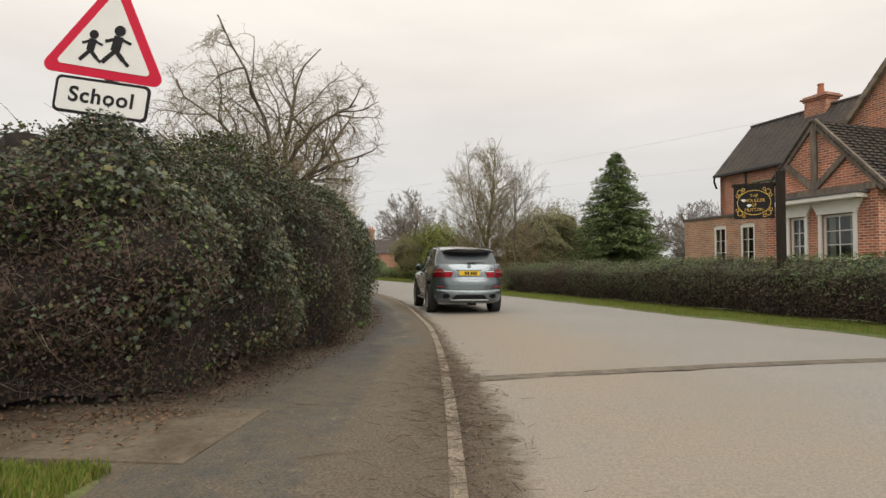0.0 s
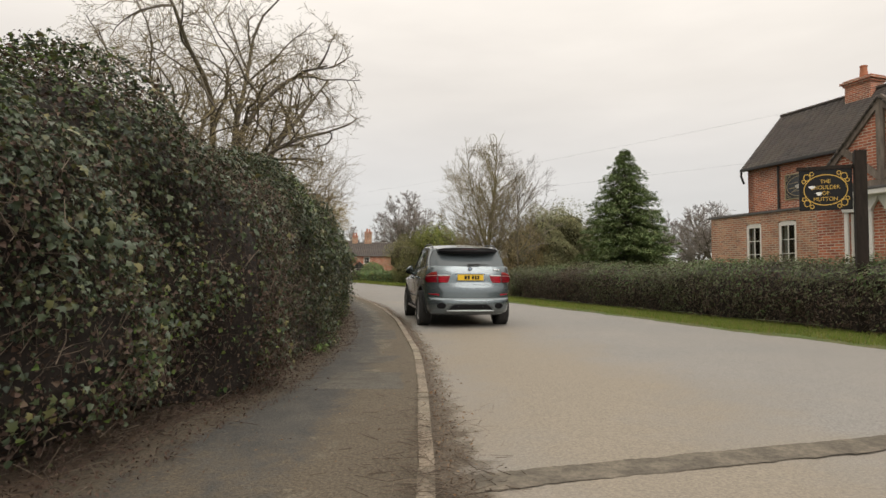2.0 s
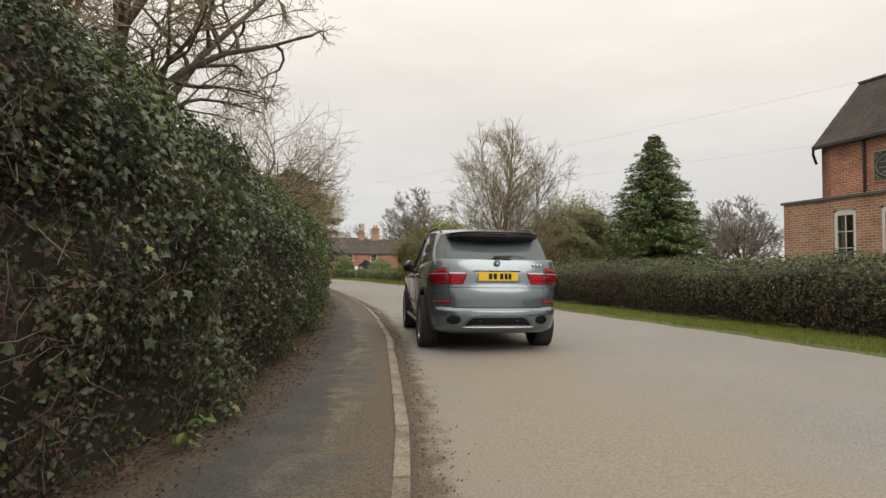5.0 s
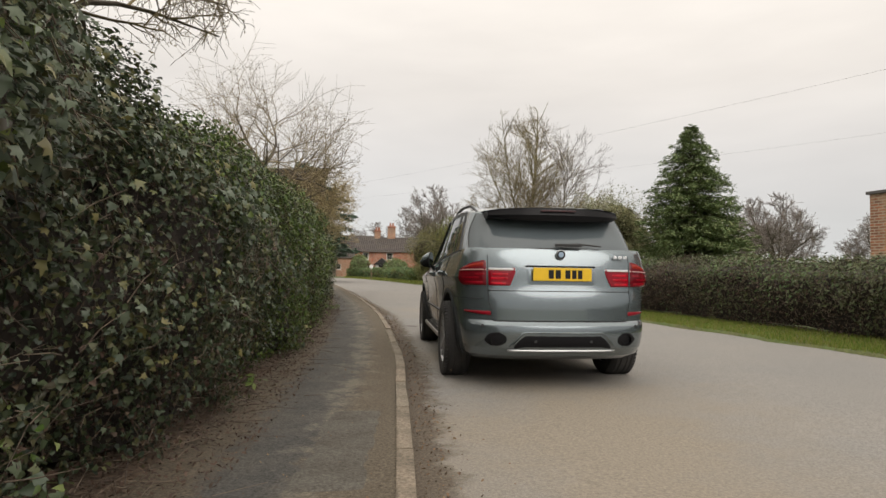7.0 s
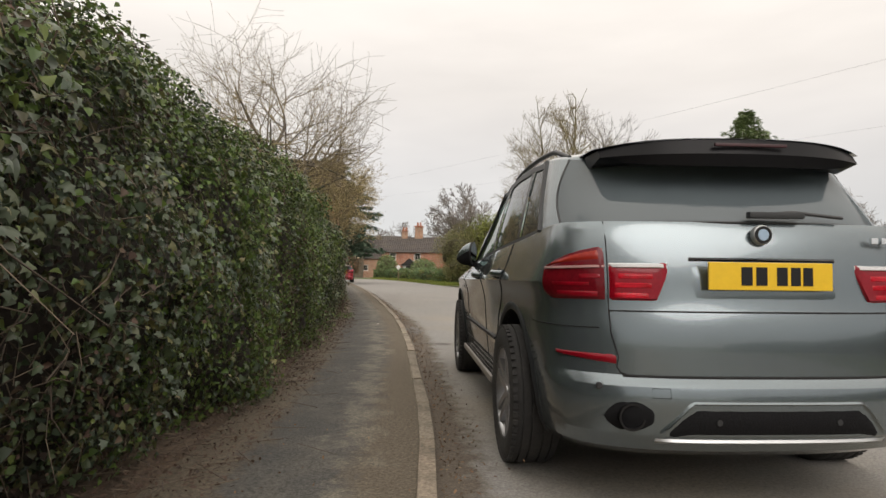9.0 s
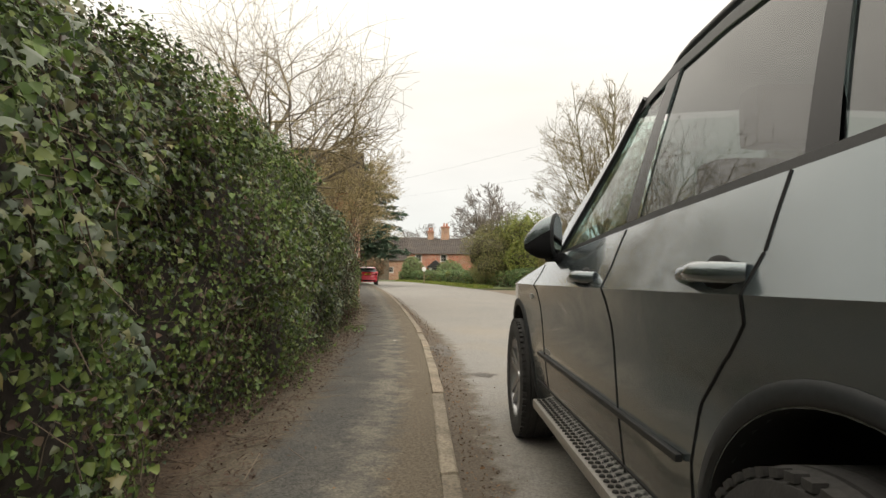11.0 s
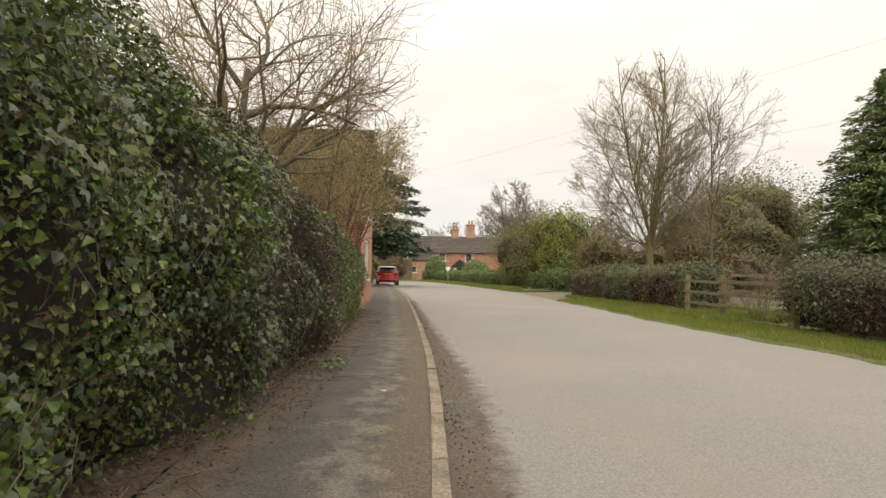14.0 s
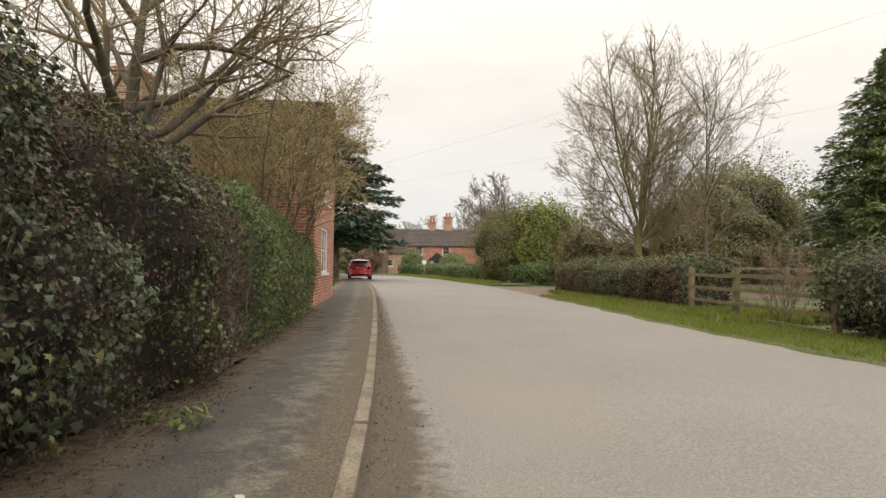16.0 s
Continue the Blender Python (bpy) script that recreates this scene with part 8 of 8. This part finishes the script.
        for nm, mt, top, grow_, lb in (("mirror", paint, True, 1.0, "folded door mirror with a painted cap"), ("mirror_bowl", MESH_BLACK, False, 0.985, "black lower half")):
            bm = bmesh.new()
            fs_ = [0, 0.04, 0.1, 0.2, 0.35, 0.5, 0.65, 0.8, 0.9, 0.93]
            rows_ = []
            for f in fs_:
                seam = -0.10 + 0.28 * f
                a0, a1 = (seam, math.pi - seam) if top else (math.pi - seam - 0.04, 2 * math.pi + seam + 0.04)
                rows_.append([bm.verts.new(housing(f, a, grow_)) for a in np.linspace(a0, a1, 21)])
            for a, b in zip(rows_, rows_[1:]):
                for q in range(20):
                    bm.faces.new((a[q], a[q + 1], b[q + 1], b[q]))
            bm.faces.new(rows_[-1])
            bm.faces.new(rows_[0])
            bmesh.ops.recalc_face_normals(bm, faces=bm.faces)
            ob = fold(bm, nm, mt, c if mr is None else mr, lb, 50)
            mr = mr or ob
        bm = bmesh.new()
        ang_ = np.linspace(0, 2 * math.pi, 33)[:-1]
        rim_ = [[bm.verts.new(housing(f, a, g_)) for a in ang_] for f, g_ in ((0.935, 0.985), (0.94, 1.02), (0.985, 1.015), (1.0, 0.97))]
        for a, b in zip(rim_, rim_[1:]):
            for q in range(32):
                bm.faces.new((a[q], a[(q + 1) % 32], b[(q + 1) % 32], b[q]))
        bm.faces.new(rim_[-1])
        bm.faces.new(rim_[0])
        bmesh.ops.recalc_face_normals(bm, faces=bm.faces)
        fold(bm, "mirror_rim", TRIM, mr, "dark grey rim", 40)
        bm = bmesh.new()
        pane_ = [[bm.verts.new(housing(f, a, 0.86)) for a in ang_] for f in (0.985, 1.02)]
        for q in range(32):
            bm.faces.new((pane_[0][q], pane_[0][(q + 1) % 32], pane_[1][(q + 1) % 32], pane_[1][q]))
        bm.faces.new(pane_[0])
        bm.faces.new(pane_[1])
        bmesh.ops.recalc_face_normals(bm, faces=bm.faces)
        part("mirror_glass", bm, MIRROR, mr)
        bm = bmesh.new()
        box(bm, min(s * 0.86, s * 0.935), max(s * 0.86, s * 0.935), 2.78, 2.95, 1.068, 1.105, None, 0.016)
        part("mirror_foot", bm, MESH_BLACK, mr)
        # handles
        for y in (2.20, 1.29):
            x = s * (float(slice_x(y, 0.965)))
            bm = bmesh.new()
            zz = float(lift(y, 0.970)) + 0.014
            tube_line(bm, [Vector((x - s * 0.012, y - 0.10, zz - 0.002)), Vector((x + s * 0.022, y - 0.078, zz)), Vector((x + s * 0.030, y, zz + 0.002)), Vector((x + s * 0.022, y + 0.07, zz - 0.004)), Vector((x - s * 0.012, y + 0.10, zz - 0.012))], 0.02, 10)
            fold(bm, "door_handle", paint, c, "", 60)
            # near-black bulge painted in for the shade of the cup behind the handle
            bm = bmesh.new()
            bmesh.ops.create_uvsphere(bm, u_segments=16, v_segments=8, radius=1)
            bmesh.ops.transform(bm, matrix=pose(x - s * 0.008, y - 0.01, zz - 0.012) @ Matrix.Diagonal((0.012, 0.07, 0.046, 1)), verts=bm.verts)
            fold(bm, "handle_cup", UNDER, c, "", 60)
        # side repeater
        bm = bmesh.new()
        x = s * (float(slice_x(3.36, 0.885)) + 0.003)
        prism(bm, [(-0.03, 0.011), (0.03, 0.011), (0.008, -0.016), (-0.008, -0.016)], -0.006, 0.006)
        part("side_repeater", bm, LAMP_WHITE, c, "small clear side repeater", pose(x, 3.36, 0.893, 0, 0, 90))
        # door moulding and step
        part("door_moulding", boxed(-0.012, 0.004, 1.50, 3.26, 0.592, 0.610, 0.004), TRIM, c, "", pose(s * 0.902, 0, 0))
        part("script_bar", boxed(-0.006, 0.008, 2.98, 3.10, 0.625, 0.645, 0.002), SILVER, c, "", pose(s * 0.898, 0, 0))
        bm = bmesh.new()
        box(bm, min(s * 0.76, s * 0.935), max(s * 0.76, s * 0.935), 1.50, 3.28, 0.318, 0.362, None, 0.015)
        stp = part("running_board", bm, STEP, c, "brushed metal running board with rubber studs")
        bm = bmesh.new()
        for k in range(38):
            for j in range(3):
                bmesh.ops.create_cone(bm, cap_ends=True, segments=8, radius1=0.011, radius2=0.009, depth=0.006, matrix=Matrix.Translation((s * (0.862 + 0.024 * j), 1.54 + 0.0455 * k, 0.365)))
        tagged(part("stud", bm, RUBBER, stp), kind="stuff")
    return c


suv = make_car("parked_suv", "grey metallic estate car with black spoiler parked on the lane", pose(0.568, 16.80, 0, 0, 0, 10.6), PAINT)
suv.scale = (1, 0.967, 1)
red = make_car("red_hatchback", "bright red hatchback parked beside the far kerb", pose(-15.97, 65.2, 0, 0, 0, 19), RED_PAINT, False)
red.scale = (1.0, 0.95, 0.94)


# ---- litter, grass, weeds ----
def scatter_leaves(name, label, xy, z, size, mat, up=0.35, seed=1, kind="stuff", category="leaves"):
    r = np.random.default_rng(seed)
    n = len(xy)
    pos = np.concatenate([xy, (z + r.uniform(0.0, 0.02, n))[:, None]], 1)
    nrm = np.tile([0, 0, 1.0], (n, 1)) + up * r.normal(size=(n, 3))
    v, f = leaves(pos, nrm, size * r.uniform(0.5, 1.4, n), OVAL_SHAPE, None, r)
    return tagged(link(name, mesh_np(name, v, f), mat), label, category, kind=kind)


lr = np.random.default_rng(15)
ns = 16000
s_ = lr.uniform(PAVE_EDGE.where_y(6.7), PAVE_EDGE.where_y(34), ns)
off = -0.30 + 0.22 * lr.normal(size=ns) + 0.10 * edge_w(s_, s_ * 0) - 0.12 * np.clip((s_ - PAVE_EDGE.where_y(12)) / 5, 0, 1)
keep = (off < 0.35) & (lr.uniform(size=ns) < np.interp(s_, [PAVE_EDGE.where_y(14), PAVE_EDGE.where_y(19)], [1.0, 0.4]))
scatter_leaves("leaf_litter", "brown dead leaves strewn under the hedge and on the path edge", PAVE_EDGE.at(s_[keep], off[keep]), 0.088, 0.021, BROWN_DARK, 0.5, 16)
ns = 900
s_ = PAVE_EDGE.where_y(5.5) + (PAVE_EDGE.where_y(34) - PAVE_EDGE.where_y(5.5)) * lr.uniform(size=ns) ** 1.5
scatter_leaves("path_litter", "scattered dead leaves on the footpath", PAVE_EDGE.at(s_, lr.uniform(0.0, 1.4, ns) ** 1.2), 0.08, 0.014, BROWN_LEAF, 0.4, 17)
ns = 9000
s_ = lr.uniform(4.0, HEDGE_LINE.length, ns)
scatter_leaves("hedge_litter", "thick brown leaf litter at the foot of the hedge", HEDGE_LINE.at(s_, -0.1 + 0.55 * lr.uniform(size=ns) ** 1.3), 0.09, 0.020, BROWN_DARK, 0.5, 19)
ns = 1500
s_ = lr.uniform(KERB_LINE.where_y(4), KERB_LINE.where_y(34), ns)
scatter_leaves("gutter_litter", "dead leaves and grit in the gutter", KERB_LINE.at(s_, 0.03 + np.abs(0.13 * lr.normal(size=ns))), 0.012, 0.02, BROWN_LEAF, 0.4, 18)

ns = 900
scatter_leaves("slab_litter", "dead leaves blown over the concrete slab", np.stack([-1.5 - 2.2 * lr.uniform(size=ns), 5.75 + 1.1 * lr.uniform(size=ns) ** 0.5], 1), 0.088, 0.03, BROWN_LEAF, 0.4, 20)
# grit, leaves and twigs swept against the kerb
ns = 1500
s_ = KERB_LINE.where_y(7.6) + 1.3 * lr.normal(size=ns)
w_ = -0.02 + 0.2 * lr.normal(size=ns)
a_ = np.concatenate([KERB_LINE.at(s_, w_), np.where(w_ > 0.005, 0.012, 0.09)[:, None]], 1)
ang, ln = lr.uniform(0, 6.28, ns), lr.uniform(0.03, 0.16, ns)
b_ = a_ + np.stack([np.cos(ang) * ln, np.sin(ang) * ln, lr.uniform(0.0, 0.02, ns)], 1)
rr_ = lr.uniform(0.001, 0.0028, ns)[:, None]
v_, f_ = tubes(np.concatenate([a_, b_, rr_, rr_ * 0.6], 1))
tagged(link("gutter_twigs", mesh_np("gutter_twigs", v_, f_), TWIG), "dry twigs swept against the kerb", "twigs", kind="stuff")
ns = 5000
s_ = lr.uniform(KERB_LINE.where_y(4), KERB_LINE.where_y(40), ns)
v_, f_ = leaves(np.concatenate([KERB_LINE.at(s_, 0.02 + np.abs(0.12 * lr.normal(size=ns))), np.full((ns, 1), 0.014)], 1), lr.normal(size=(ns, 3)) + (0, 0, 0.6), 0.012 * lr.uniform(0.4, 1.6, ns), OVAL_SHAPE, None, lr)
tagged(link("gutter_grit", mesh_np("gutter_grit", v_, f_), SOIL), "crumbs of soil and grit in the gutter", "grit", kind="stuff")
scatter_leaves("pale_leaf", "single pale dry leaf lying on the footpath", np.array([[-2.88, 24.38]]), 0.079, 0.07, CURTAIN, 0.05, 22, "", "leaf")

# twigs on the path edge
ns = 2600
s_ = lr.uniform(PAVE_EDGE.where_y(6.6), PAVE_EDGE.where_y(34), ns)
p0 = PAVE_EDGE.at(s_, -0.28 + 0.20 * lr.normal(size=ns))
ang = lr.uniform(0, 6.28, ns)
ln = lr.uniform(0.05, 0.3, ns)
a_ = np.concatenate([p0, lr.uniform(0.085, 0.11, ns)[:, None]], 1)
b_ = a_ + np.stack([np.cos(ang) * ln, np.sin(ang) * ln, lr.uniform(-0.01, 0.05, ns)], 1)
rr_ = lr.uniform(0.0012, 0.0035, ns)[:, None]
v_, f_ = tubes(np.concatenate([a_, b_, rr_, rr_ * 0.6], 1))
tagged(link("twig_litter", mesh_np("twig_litter", v_, f_), TWIG), "dry twigs fallen at the foot of the hedge", "twigs", kind="stuff")
for x, y, a, L in ((-0.55, 5.9, 20, 0.5), (-0.1, 6.2, 60, 0.35), (-0.9, 7.1, -10, 0.45), (0.75, 6.4, 80, 0.2)):
    segs = []
    p = np.array([x, y, 0.083 if x < 0.3 else 0.02])
    for k in range(5):
        q = p + np.array([math.cos(radians(a + 14 * math.sin(k * 2))), math.sin(radians(a + 14 * math.sin(k * 2))), 0]) * L / 5
        segs.append((*p, *q, 0.004 - 0.0006 * k, 0.0034 - 0.0006 * k))
        p = q
    v_, f_ = tubes(np.array(segs))
    tagged(link("fallen_twig", mesh_np("fallen_twig", v_, f_), TWIG), "thin dry twig lying on the ground", "twig", group="fallen twigs")


def blades(name, label, xy, z, size, seed):
    r = np.random.default_rng(seed)
    n = len(xy)
    sz = size * r.uniform(0.5, 1.4, n)
    pos = np.concatenate([xy, (z + 0.42 * sz)[:, None]], 1)
    nrm = r.normal(size=(n, 3)) * (1, 1, 0.2)
    v, f = leaves(pos, nrm, sz, NEEDLE_SHAPE * (0.55, 1, 1), np.tile([0, 0, 1.3], (n, 1)), r)
    return tagged(link(name, mesh_np(name, v, f), GRASS), label, "grass", kind="stuff")


ns = 62000
s_ = ROAD_RIGHT.where_y(9) + (ROAD_RIGHT.where_y(43) - ROAD_RIGHT.where_y(9)) * lr.uniform(size=ns)
off = 0.05 + 1.75 * lr.uniform(size=ns) ** 1.1 + 0.08 * edge_w(s_, s_ * 0 + 4)
blades("verge_grass", "fresh green grass on the verge", ROAD_RIGHT.at(s_, off), 0.03, 0.07, 31)
ns = 26000
s_ = lr.uniform(ROAD_RIGHT.where_y(33), ROAD_RIGHT.where_y(46), ns)
blades("field_grass", "longer grass behind the fence", ROAD_RIGHT.at(s_, 1.0 + 3.5 * lr.uniform(size=ns)), 0.03, 0.14, 32)
ns = 22000
blades("turf_grass", "short green grass beside the path", np.stack([-1.38 - 2.4 * lr.uniform(size=ns), 4.2 + 1.45 * lr.uniform(size=ns) ** 0.8], 1), 0.08, 0.06, 33)
ns = 12000
s_ = lr.uniform(ROAD_RIGHT.where_y(57), ROAD_RIGHT.where_y(92), ns)
blades("far_verge_grass", "green grass under the far hedge", ROAD_RIGHT.at(s_, 0.1 + 1.6 * lr.uniform(size=ns)), 0.03, 0.2, 34)


def weed(x, y, n, spread, seed, mat=IVY_BRIGHT):
    r = np.random.default_rng(seed)
    t = tagged(empty("weed", pose(x, y, 0.085)), "small bright green weed at the foot of the hedge", "weed", group="weeds")
    a = r.uniform(0, 6.28, n)
    d = spread * np.sqrt(r.uniform(size=n))
    pos = np.stack([d * np.cos(a), d * np.sin(a), 0.02 + 0.09 * r.uniform(size=n)], 1)
    nrm = np.stack([np.cos(a) * 0.5, np.sin(a) * 0.5, np.ones(n)], 1) + 0.3 * r.normal(size=(n, 3))
    v, f = leaves(pos, nrm, r.uniform(0.03, 0.07, n), OVAL_SHAPE, np.stack([np.cos(a), np.sin(a), 0 * a], 1), r)
    link("leaves", mesh_np("leaves", v, f), mat, t)
    segs = [(0, 0, 0, *(p * 0.9), 0.002, 0.0015) for p in pos[:: max(1, n // 12)]]
    v, f = tubes(np.array(segs))
    link("stem", mesh_np("stem", v, f), TWIG, t)


for k, (x, y, n, sp) in enumerate(((-3.72, 25.2, 60, 0.16), (-1.48, 12.9, 40, 0.16), (-1.35, 12.5, 24, 0.1), (-3.05, 21.7, 26, 0.1), (-1.9, 16.2, 20, 0.1), (-1.75, 13.9, 30, 0.14), (-2.5, 18.3, 22, 0.1))):
    weed(x, y, n, sp, 100 + k)
